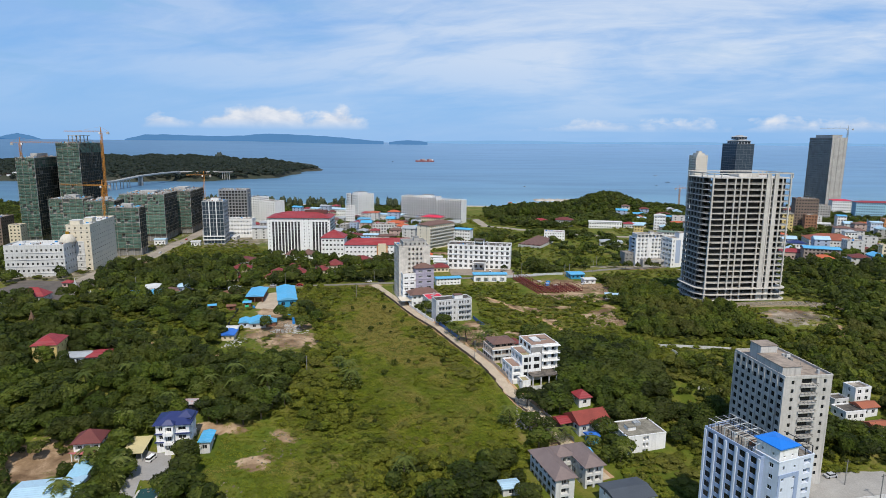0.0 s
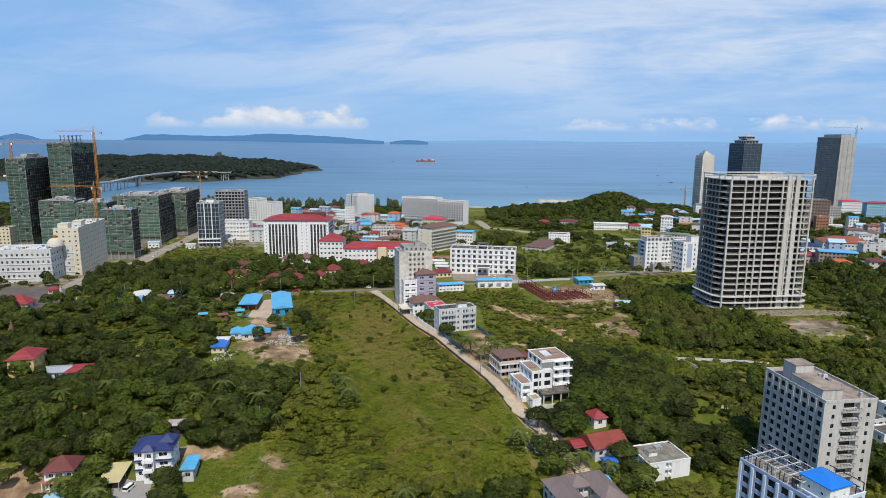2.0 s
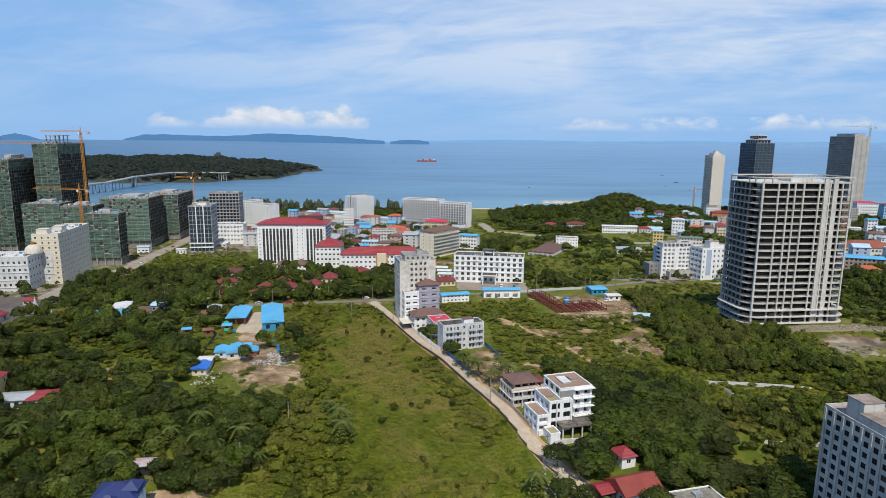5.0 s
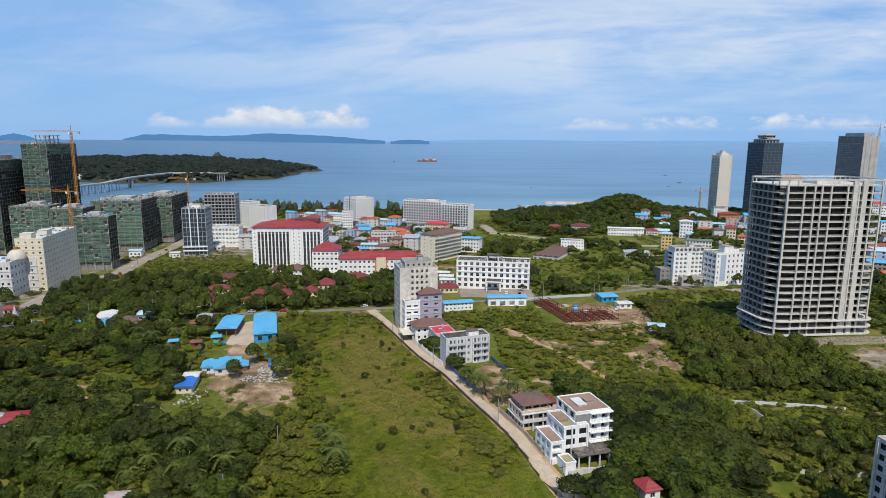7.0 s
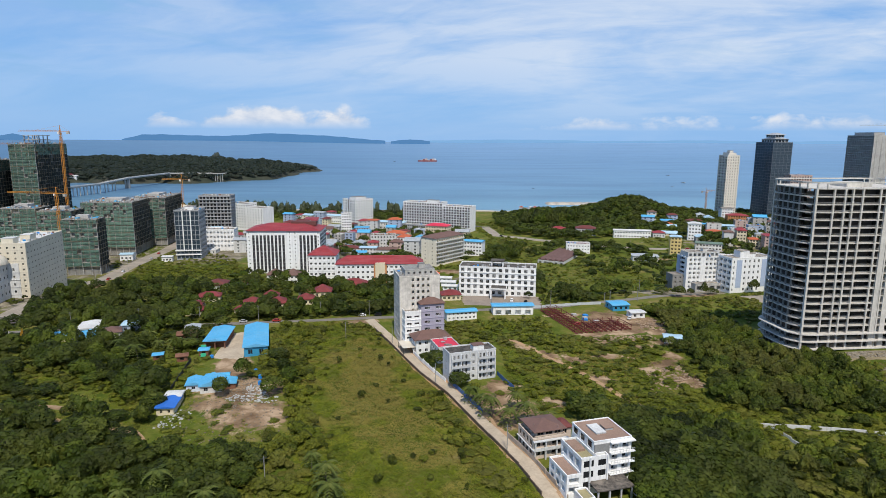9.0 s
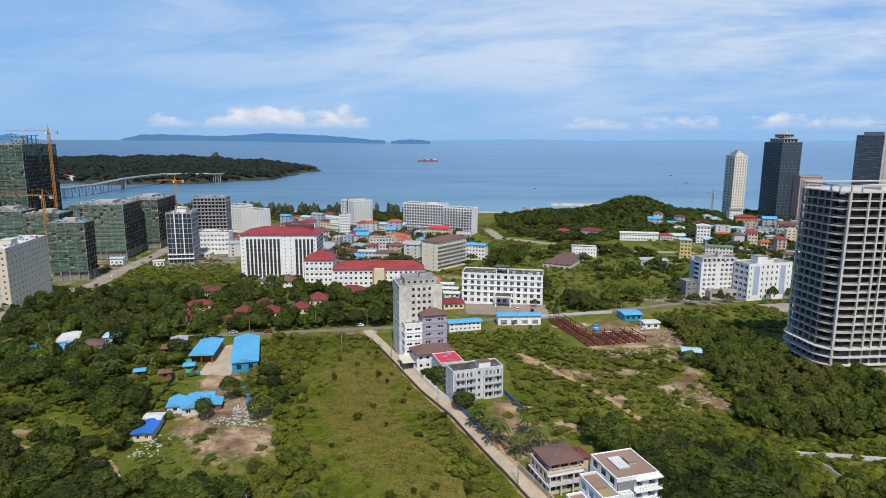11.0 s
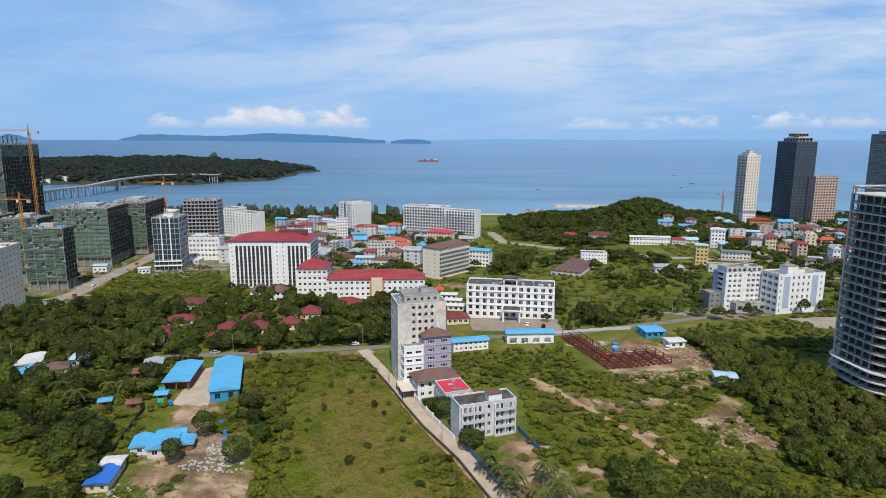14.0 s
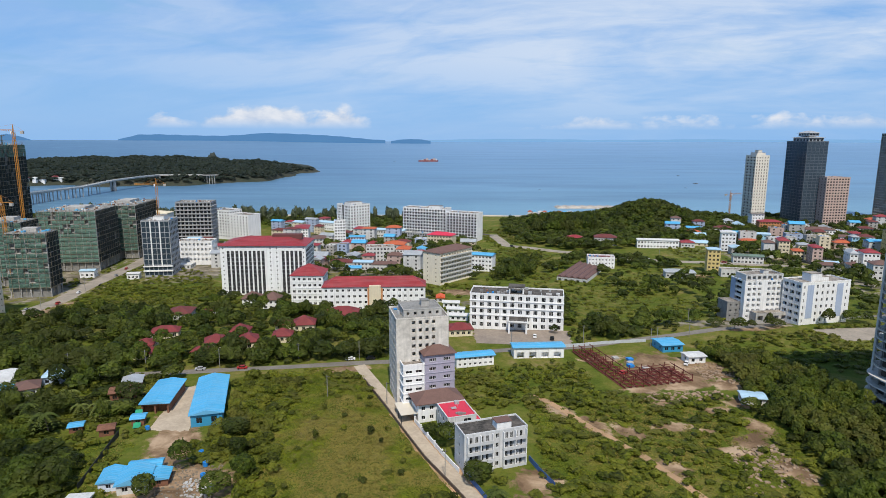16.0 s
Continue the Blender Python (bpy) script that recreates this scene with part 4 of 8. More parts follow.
th = thing("carport", "open concrete carport with a stained slab roof", "carport", 37.8, 241.4, zc, 15)
keep_rect(37.8, 241.4, 15, 12, 7)
b = MB(mat("sooty_slab", (0.21, 0.18, 0.15), 0.95, 0.5, 0.9, 0.25, dark=(0.05, 0.045, 0.04)))
b.box(-0.4, -0.4, 5.0, 11.4, 6.9, 5.35)
part("roof_slab", b, th)
for cx in (0, 3.6, 7.2, 10.6):
    for cy in (0, 6.2):
        b = MB(OFFWHITE)
        b.box(cx, cy, -3, cx + 0.45, cy + 0.45, 5.0)
        part("column", b, th)
b = MB(OFFWHITE)
b.box(-4.2, -2.2, -3, 12.6, -1.9, 1.9)
part("boundary_wall", b, th)
b = MB(OFFWHITE)
b.box(12.6, -2.2, -3, 12.9, 9.0, 1.4)
part("boundary_wall", b, th)
b = MB(CEMENT)
b.box(-4.0, -1.85, -3, 12.5, 6.8, 0.75)
part("floor", b, th)

# ---- hotel and sheds
th = building("white_hotel", "long white hotel with flat roof and a columned porch", "hotel", 3.6, 466.0, -9, 48.3, 16, 18.0, 5, {"f": (12, 2.1, 2.2), "l": (5, 1.3, 1.8)}, WHITE, roof_mat=ROOFBLACK, z=2.2, par=0.7, bars=2, boxes=[(20, 0.6, 28, 8, 0.6, WHITE)])
for zz in (7.0, 10.9, 14.6):
    b = MB(WHITE)
    b.box(-0.25, -0.35, zz, 48.5, -0.01, zz + 0.35)
    part("cornice", b, th)
for k in range(13):
    b = MB(WHITE)
    b.box(k * 4.0, -0.3, -2, k * 4.0 + 0.5, -0.012, 7.0)
    part("pilaster", b, th)
b = MB(WHITE, ROOFBLACK)
b.box(20.2, 0.8, 18.6, 20.9, 7.6, 22), b.box(27.2, 0.8, 18.6, 27.9, 7.6, 22)
b.box(19.8, 0.4, 22, 28.3, 8.0, 22.5, 1)
part("roof_pavilion", b, th)
b = MB(WHITE, ROOFBLACK)
b.box(20.5, -8.5, 6.2, 30.5, -0.36, 6.9), b.box(20.8, -8.2, 6.9, 30.2, -0.6, 7.0, 1)
part("porch_roof", b, th)
for cx in (20.7, 29.4):
    b = MB(WHITE)
    b.box(cx, -8.2, -2, cx + 0.9, -7.3, 6.2)
    part("porch_column", b, th)
building("blue_roof_offices", "low white site offices under blue sheet roofs", "shed", -4.2, 408.0, 14, 17, 6, 4.6, 2, {"f": (7, 1.1, 1.0)}, WHITE, "hip", BLUEMETAL, rise=0.6, gable=True)
building("blue_roof_garage", "white garage with a blue sheet roof", "shed", 21.8, 419.0, 4, 23, 6.5, 5.0, 1, {"f": (4, 3.2, 2.8, "h", 0.0)}, WHITE, "hip", BLUEMETAL, rise=0.5, gable=True)
building("long_blue_shed", "long shed with a bright blue sheet roof", "shed", -98.0, 354.6, 16, 10.5, 35, 4.2, 1, {"f": (2, 2.0, 2.2)}, BLUEMETAL, "hip", BLUEMETAL, rise=1.4, gable=True)
building("open_blue_shed", "open-sided shed with a bright blue sheet roof", "shed", -120.3, 364.7, 8, 9.6, 22, 4.2, 1, {"f": (2, 4.0, 3.4, "h", 0.0)}, RUST, "hip", BLUEMETAL, rise=0.9, gable=True)
th = building("blue_roof_house", "low house with stepped bright blue sheet roofs", "house", -102.0, 313.0, 14, 8, 9.5, 3.0, 1, {"f": (2, 1.6, 1.4)}, OFFWHITE, "hip", BLUEMETAL, rise=1.7, gable=True)
add_block(th, -5.6, 3.0, 0, 5.4, 8.0, 2.7, 1, {"f": (1, 1.4, 1.2)}, PALEBLUE, "hip", BLUEMETAL, rise=1.0, gable=True, over=0.5)
add_block(th, 8.2, 2.0, 0, 5.0, 6.0, 2.4, 1, {"f": (1, 1.2, 1.1)}, RUST, "hip", BLUEMETAL, rise=0.7, gable=True, over=0.5)
add_block(th, 1.0, 9.6, 0, 9.0, 4.5, 2.6, 1, {"r": (1, 1.2, 1.1)}, OFFWHITE, "hip", BLUEMETAL, rise=0.8, gable=True, over=0.4)
th = building("small_blue_shed", "narrow shed with a deep blue and white roof", "shed", -110.5, 294.0, 8, 6.0, 9.5, 2.9, 1, {"f": (2, 1.0, 1.2)}, CREAM, "hip", BLUEDEEP, rise=0.5, gable=True)
add_block(th, 0.4, 9.7, 0, 5.4, 5.0, 3.1, 1, {"r": (2, 1.0, 1.2)}, CREAM, "hip", OFFWHITE, rise=0.4, gable=True)

# ---- red roofed hospital group
DARKBAY = mat("dark_balcony_bay", (0.03, 0.03, 0.033), 0.7, 0.2)
th = building("red_roof_hotel", "tall white block with dark striped bays and red roof", "hotel", -166.0, 573.0, 2, 59, 32, 34.5, 11,
              {"f": [(0.5, 3.5, 1, 0.9, 1.1), (32.0, 41.5, 2, 0.9, 1.2), (56.5, 58.6, 1, 0.9, 1.1)]}, WHITE, "hip", REDROOF, rise=4.5, z=-8.5, over=1.0)
for x0, n in ((4.6, 9), (42.5, 5)):
    for k in range(n):
        b = MB(DARKBAY)
        xa = x0 + k * 3.0
        b.box(xa, -0.10, 0.6, xa + 1.9, -0.004, 31.0)
        part("balcony_bay", b, th, "dark recessed balcony strip" if k == 0 else "")
        for j in range(10):
            c = MB(GREYTILE)
            c.box(xa + 0.05, -0.55, 2.9 + j * 2.95, xa + 1.85, -0.11, 3.05 + j * 2.95)
            part("balcony_rail", c, th)
for j in range(10):
    for k in range(7):
        b = MB(DARKBAY)
        b.box(59.004, 2 + k * 4.2, 1.5 + j * 3.1, 59.06, 4.6 + k * 4.2, 3.6 + j * 3.1)
        if j % 2 == 0:
            b.box(59.004, 2 + k * 4.2, 4.6 + j * 3.1, 59.06, 4.6 + k * 4.2, 6.7 + j * 3.1)
            part("side_window", b, th)
b = MB(mat("roof_vent_dark", (0.13, 0.05, 0.045), 0.8, 0.2))
b.box(33, 14, 37.2, 54, 20, 40.4)
part("roof_ridge_box", b, th)
building("red_roof_wing", "white five-storey wing with a red hip roof", "building", -108.5, 538.0, 2, 20.5, 20, 20, 5, {"f": (6, 1.8, 1.6), "r": (5, 1.8, 1.6)}, WHITE, "hip", REDROOF, rise=6.0, z=-7, bands=0.2)
th = building("red_roof_row", "long white building under a red hip roof", "building", -84.5, 519.5, 4, 63, 15, 15.0, 4, {"f": (18, 1.7, 1.5)}, WHITE, "hip", REDROOF, rise=5.0, z=-5)
b = MB(CREAM)
b.box(28.5, -1.6, -3, 35.5, -0.01, 16.2)
part("entrance_bay", b, th, "cream entrance bay")
b = MB(ORANGE)
b.box(27.3, -0.6, -3, 28.45, -0.01, 14.5), b.box(35.55, -0.6, -3, 36.7, -0.01, 14.5)
part("trim", b, th, "orange side strips")
building("cream_apartments", "cream apartment slab with balconies and brown roof", "building", -13.2, 600.0, 50, 38, 17, 23, 7, {"f": (12, 2.0, 1.8, "b", 0.5), "l": (2, 1.0, 1.2)}, mat("light_cream_render", (0.78, 0.71, 0.58), 0.8, 0.12, 1.2, 0.1, 0.25), "hip", BROWNROOF, rise=3.0, z=-7, balcony="f", bal_mat=OFFWHITE)

# ---- left town
th = building("glass_office", "dark blue glass office block with white base", "building", -252.0, 637.0, 8, 21.5, 24, 44, 10, {"f": (6, 3.1, 4.0, "w", 0.2), "r": (6, 2.4, 2.4)}, GREYTILE, pane=GLASSBLUE, z=-10, frame_mat=GLASSBLUE, boxes=[(8, 6, 16, 16, 3.5, WHITE)])
for x0 in (6.6, 13.6):
    b = MB(WHITE)
    b.box(x0, -0.4, 7.5, x0 + 0.9, -0.01, 44.5)
    part("white_fin", b, th, "white vertical fin")
for zz in (3.4, 7.2):
    b = MB(WHITE)
    b.box(-0.6, -0.8, zz, 22.1, -0.012, zz + 1.0)
    part("base_band", b, th)
building("grey_frame_block", "grey concrete block with open balcony floors", "building", -283.0, 771.0, 6, 35, 22, 46, 12, {"f": (9, 3.2, 2.6, "b", 0.6), "r": (5, 3.0, 2.4, "b", 0.6)}, GREYTILE, z=-11, bands=0.8, bal_mat=CONC)
building("white_annex", "white low block with black window openings", "building", -249.0, 690.0, 2, 32, 14, 18, 4, {"f": (9, 2.0, 2.2, "h", 0.8), "r": (4, 2.0, 2.2, "h", 0.8)}, WHITE, z=-9)
building("white_flats", "white stepped apartment block", "building", -277.0, 847.0, -24, 28, 20, 30, 9, {"f": (7, 2.0, 1.6), "r": (5, 2.0, 1.5)}, WHITE, z=-11)
building("white_flats", "white apartment block with a bare end wall", "building", -251.0, 835.0, -24, 26, 20, 26, 8, {"f": (6, 1.6, 1.5)}, WHITE, z=-11)
# flank copy of the net, blackened to put the side's shade into colour
NETSHADE = mat("shaded_black_net", (0.018, 0.026, 0.024), 0.95, 0.3, 0.5, 0.1, rand=0.3)


DUSTYSLAB = mat("dusty_slab_edge", (0.40, 0.385, 0.35), 0.95, 0.45, 0.5, 0.25)


def netted(gx, gy, gw, gd, top, gz, crown_h=5):
    """A concrete frame under green netting: bare floors on the flank, net sheets on the front."""
    floors = int(top / 3.4)
    th = thing("netted_tower", "concrete block under construction wrapped in green netting", "building", gx, gy, gz, 7, "towers under green netting")
    keep_rect(gx, gy, 7, gw, gd)
    fh = top / floors
    core = MB(CONC_D)
    core.box(1.2, 1.2, -4, gw - 1.2, gd - 1.2, top - 0.3)
    part("core", core, th)
    for k in range(1, floors + 1):
        b = MB(CONC)
        b.box(0, 0, k * fh - 0.28, gw, gd, k * fh)
        part("floor_slab", b, th)
    n = max(2, int(gw / 5.5))
    for k in range(n + 1):
        b = MB(CONC)
        x0 = k * (gw - 0.6) / n
        b.box(x0, 0.05, -4, x0 + 0.6, 0.65, top)
        part("column", b, th)
    m = max(2, int(gd / 7))
    for k in range(1, m + 1):
        b = MB(CONC_D)
        y0 = k * (gd - 0.6) / m
        b.box(gw - 0.65, y0, -4, gw - 0.05, y0 + 0.6, top)
        part("column", b, th)
    low = top < 60
    front, flank, edges = MB(NET), MB(NETSHADE, NET), MB(DUSTYSLAB)
    for j in range(1, floors):
        # torn sheets, a row a floor, with the slab edge showing between rows
        gap = random.uniform(0.15, 0.6) if low else random.uniform(0.0, 0.2)
        torn = 0.20 if low and j > floors * 0.55 else 0.05
        z0, z1 = j * fh + 0.1, (j + 1) * fh - 0.1 - gap
        for k in range(n * 2):
            if random.random() < torn:
                continue
            u0, u1 = gw * k / (n * 2), gw * (k + 1) / (n * 2)
            ya, yb, yc = -0.5 + random.uniform(-0.1, 0.1), -0.75 + random.uniform(-0.2, 0.15), -0.6
            za = z0 + random.uniform(-0.3, 0.3)
            zm = (za + z1) / 2
            front.face([(u0, yc, za), (u1, yc, za + random.uniform(-0.2, 0.2)), (u1, yb, zm), (u0, yb, zm)])
            front.face([(u0, yb, zm), (u1, yb, zm), (u1, ya, z1), (u0, ya, z1 - random.uniform(0, 0.3))])
        for k in range(m * 2):
            if random.random() < 0.08:
                continue
            v0, v1 = gd * k / (m * 2), gd * (k + 1) / (m * 2)
            x0 = gw + 0.45 + random.uniform(-0.15, 0.15)
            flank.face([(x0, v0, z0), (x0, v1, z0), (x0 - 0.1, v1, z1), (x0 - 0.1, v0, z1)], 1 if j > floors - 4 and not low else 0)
        if low:
            edges.box(-0.1, -0.42, (j + 1) * fh - 0.30, gw + 0.35, -0.005, (j + 1) * fh)
    tagged(part("netting", front, th, "torn green scaffold net"), "torn green scaffold net", kind="stuff")
    tagged(part("flank_netting", flank, th, "scaffold net blackened for the shaded flank"), "scaffold net blackened for the shaded flank", kind="stuff")
    if low:
        tagged(part("slab_edges", edges, th, "dusty concrete slab edges"), "dusty concrete slab edges", kind="stuff")
    deck = MB(CONC_D)
    deck.box(0.3, 0.3, top + 0.003, gw - 0.3, gd - 0.3, top + 0.12)
    part("roof_deck", deck, th)
    for k in range(n + 1):
        x0 = k * gw / n
        p = MB(CONC)
        p.beam((x0, -0.9, 0), (x0, -0.9, top + 1.6), 0.08)
        part("scaffold_pole", p, th)
    sc = MB(mat("bamboo_scaffold", (0.24, 0.21, 0.15), 0.9, 0.3, 1.0, 0.3))
    for k in range(int(gw / 2.2)):
        sc.beam((k * 2.2, -1.0, -1 if k % 2 else top - 6), (k * 2.2, -1.0, top + random.uniform(0.8, 3.2)), 0.08)
    for k in range(int(gd / 2.2)):
        sc.beam((gw + 0.75, k * 2.2, -1 if k % 2 else top - 6), (gw + 0.75, k * 2.2, top + random.uniform(0.8, 3.2)), 0.08)
    for zz in (top + 0.7, top - 1.2):
        sc.beam((0, -0.75, zz), (gw, -0.75, zz), 0.06)
        sc.beam((gw + 0.8, 0, zz), (gw + 0.8, gd, zz), 0.06)
    for k in range(1, floors, 2):
        sc.beam((0, -0.72, k * fh), (gw, -0.72, k * fh), 0.10)
        sc.beam((gw + 0.78, 0, k * fh), (gw + 0.78, gd, k * fh), 0.10)
    tagged(part("scaffold", sc, th, "bamboo scaffold poles"), "bamboo scaffold poles", kind="stuff")
    junk = MB(CONC, RUST, BLUEMETAL, OFFWHITE)
    for k in range(int(gw * gd / 22)):
        jx, jy, js = random.uniform(1, gw - 4), random.uniform(1, gd - 4), random.uniform(0.6, 2.4)
        junk.box(jx, jy, top - 0.01, jx + js, jy + js * random.uniform(0.4, 1.2), top + random.uniform(0.3, 1.5), random.randrange(4))
    tagged(part("roof_clutter", junk, th, "building materials on the roof"), "building materials on the roof", kind="stuff")
    b = MB(CONC)
    if crown_h > 4:
        for i in range(4):
            for q in (0.3, 0.62):
                b.box(gw * (0.2 + 0.17 * i), gd * q, top, gw * (0.2 + 0.17 * i) + 0.7, gd * q + 0.7, top + crown_h)
        b.box(gw * 0.18, gd * 0.28, top + crown_h * 0.5, gw * 0.8, gd * 0.66, top + crown_h * 0.5 + 0.4)
        b.box(gw * 0.18, gd * 0.28, top + crown_h, gw * 0.8, gd * 0.66, top + crown_h + 0.5)
    else:
        b.box(gw * 0.35, gd * 0.3, top - 0.01, gw * 0.7, gd * 0.7, top + crown_h)
    part("roof_frame", b, th)


for row in ((-441.5, 637.8, 18, 56, 86, -8, 4), (-416.5, 667, 23, 61, 101, -8, 8), (-390, 604, 32, 25, 47, -8, 3), (-356, 606, 28, 24, 45, -8, 3), (-349, 659, 46, 45, 47, -8, 2.5), (-333, 715, 36, 60, 46, -8, 3), (-312, 568, 27, 16, 42, -7, 3)):
    netted(*row)
building("cream_hotel", "cream hotel slab with grey flank and small windows", "hotel", -287.5, 462.0, 10, 17, 54, 39, 11, {"f": (4, 1.2, 1.3), "r": (12, 1.2, 1.0)}, mat("pale_cream_render", (0.64, 0.58, 0.46), 0.8, 0.12, 1.2, 0.1, 0.2), z=-6, roof_mat=OFFWHITE, bands=0.12, boxes=[(2, 3, 9, 10, 3.5), (8, 14, 14, 22, 4)])
th = building("white_palace_hotel", "white classical hotel with a gold-topped dome", "hotel", -318.0, 436.0, 10, 40, 22, 25, 5, {"f": (12, 1.4, 1.8), "r": (5, 1.4, 1.8)}, OFFWHITE, z=-4, roof_mat=OFFWHITE, bands=0.35)
add_block(th, 34.5, 20, 0, 12, 14, 24, 5, {"f": (2, 1.2, 1.8), "r": (4, 1.3, 1.8)}, OFFWHITE, roof_mat=OFFWHITE, bands=0.3)
dm = MB(mat("cream_dome_paint", (0.56, 0.52, 0.44), 0.7, 0.15, 1.2, 0.1, 0.3), mat("gold_leaf", (0.52, 0.29, 0.04), 0.35, 0.1, metal=0.6))
for q in range(7):
    for k in range(16):
        def dp(qq, kk):
            r, z_ = 5.6 * math.cos(qq * math.pi / 15), 6.2 * math.sin(qq * math.pi / 15)
            a_ = kk * math.pi / 8
            return (37 + r * math.cos(a_), 16 + r * math.sin(a_), 25.5 + z_)
        dm.face([dp(q, k), dp(q, k + 1), dp(q + 1, k + 1), dp(q + 1, k)], 0 if q < 6 else 1)
dm.prism([(37 + 1.3 * math.cos(k * 0.785), 16 + 1.3 * math.sin(k * 0.785)) for k in range(8)], 31.4, 33.2, 1)
part("dome", dm, th, "cream ribbed dome with gold cap")
building("beach_hotel", "white beach hotel tower with small windows", "hotel", -123.0, 880.0, 44, 29, 28, 32, 9, {"f": (7, 2.0, 1.9), "l": [(0.5, 10, 3, 1.6, 2.0), (11, 15, 1, 3.4, 3.3, "w", 0.1), (16, 27.5, 4, 1.6, 2.0)]}, WHITE, z=-11.5, bands=0.2, boxes=[(4, 4, 20, 16, 3.5)])
building("curved_hotel", "long white balconied hotel wing", "hotel", -58.0, 847.0, -21, 52, 18, 34, 10, {"f": (15, 2.8, 2.3, "b", 0.4)}, WHITE, z=-11.5, balcony="f", boxes=[(30, 4, 44, 12, 3)], group="balconied hotel wings")
building("curved_hotel", "white balconied hotel wing with solid end bays", "hotel", -9.0, 822.0, -24, 36, 18, 31, 10, {"f": (10, 2.8, 2.3, "b", 0.4)}, WHITE, z=-11, balcony="f", group="balconied hotel wings")

# ---- right side
hall = building("market_hall", "low market hall under ridged dull maroon sheet roofs", "hall", 76.0, 614.0, -27, 4.4, 60, 3.6, 1, {"f": (1, 2.4, 2.2, "h", 0.2)}, OFFWHITE, "hip", mat("dull_maroon_sheet", (0.15, 0.085, 0.075), 0.8, 0.3, 1.4, 0.2), rise=1.3, gable=True, over=0.15)
keep_rect(76, 614, -27, 24, 60)
for k in range(1, 5):
    add_block(hall, k * 4.75, 0, 0, 4.4, 60 - k * 3, 3.6, 1, {"f": (1, 2.4, 2.2, "h", 0.2)}, OFFWHITE, "hip", mat("dull_maroon_sheet", (0.15, 0.085, 0.075)), rise=1.3, gable=True, over=0.15)
building("slim_tower", "slim cream residential tower above the trees", "building", 386.0, 947.0, 5, 18, 23, 86, 22, {"f": (5, 1.3, 2.0), "l": (3, 5.4, 2.2, "b", 0.6)}, mat("warm_white_render", (0.74, 0.69, 0.60), 0.8, 0.12, 1.2, 0.1, 0.2), z=-7, balcony="l", boxes=[(3, 3, 14, 18, 4), (6, 6, 11, 14, 7)])
th = building("dark_glass_tower", "dark glass tower with a stepped crown", "building", 431.0, 915.0, 5, 27, 40, 104, 28, {"f": (5, 4.9, 3.3, "w", 0.2), "l": (7, 5.3, 3.3, "w", 0.2)}, mat("dark_cladding", (0.11, 0.125, 0.145), 0.4, 0.1), pane=GLASSBLUE, z=-7, bars=2, frame_mat=mat("dark_cladding", (0.11, 0.125, 0.145)))
add_block(th, 4, 4, 104, 19, 30, 5, 1, {"f": (4, 3.0, 3.0), "l": (5, 3.0, 3.0)}, GREYTILE, "hip", GREYTILE, rise=2.0, over=1.5, foot=0.0)
add_block(th, 7, 9, 111, 13, 20, 3.5, 1, {"f": (3, 2.6, 2.2), "l": (4, 2.6, 2.2)}, GREYTILE, "hip", GREYTILE, rise=3.0, over=1.8, foot=0.0)
building("pink_tower", "pinkish residential tower beside a glass tower", "building", 452.0, 903.0, 5, 30, 22, 61, 18, {"f": (8, 2.2, 1.8), "l": (4, 1.4, 1.6)}, PINK, z=-7)
building("dark_slab_tower", "dark unfinished slab tower with a bare concrete flank", "building", 637.0, 1022.0, 7, 27, 53, 116, 32, {"l": (14, 3.1, 2.9, "h", 0.3), "f": (3, 1.2, 1.5, "h", 0.9)}, CONC, z=-8, boxes=[(4, 6, 22, 44, 5)])
th = building("white_block", "white apartment block with balcony bays and grey ends", "building", 152.6, 478.0, 8, 25, 13, 21, 7, {"f": [(0.8, 10.5, 3, 1.7, 1.7, "b", 0.7), (12.4, 24.6, 4, 1.7, 1.7, "b", 0.7)], "l": (1, 7.0, 1.7, "b", 0.8)}, WHITE, z=3.5, par=0.4)
add_block(th, 1.5, 2.0, 21, 22, 9.5, 3.0, 1, {"f": (7, 2.0, 2.0, "h", 0.4)}, OFFWHITE, par=0.3, foot=0.0, boxes=[(12, 3, 15, 6, 1.8)])
b = MB(BLUEGREY)
b.box(-0.06, 8.5, -3, -0.004, 12.9, 20.8)
part("side_panel", b, th)
add_block(th, 4, -5.5, 0, 19, 5.4, 4.5, 1, {"f": (4, 3.0, 2.8, "h", 0.3)}, CONC, par=0.3)
add_block(th, -7.5, 3.0, 0, 7.3, 9.0, 9.0, 3, {"f": (2, 1.0, 1.0, "h", 0.8)}, CONC_D, par=0.3)
th = building("white_block", "white apartment block with blue-grey panels", "building", 176.8, 467.0, 14, 31, 13, 22, 6, {"f": [(0.3, 3.2, 1, 0.9, 1.7), (8.0, 22.0, 4, 1.2, 1.8), (26.8, 30.6, 1, 0.9, 1.7)], "l": (3, 3.0, 1.9, "b", 0.7)}, WHITE, z=4, par=0.6, boxes=[(8, 3, 15, 9, 4.2), (15.2, 3.5, 20, 8, 2.2)])
for x0 in (3.6, 22.4):
    b = MB(BLUEGREY)
    b.box(x0, -0.08, 3, x0 + 4.0, -0.004, 21.0)
    part("blue_panel", b, th, "blue-grey facade panel")
th = building("bare_tower_block", "weathered grey residential tower with small dark windows", "building", 107.8, 182.4, 8, 16.5, 26, 34.5, 12,
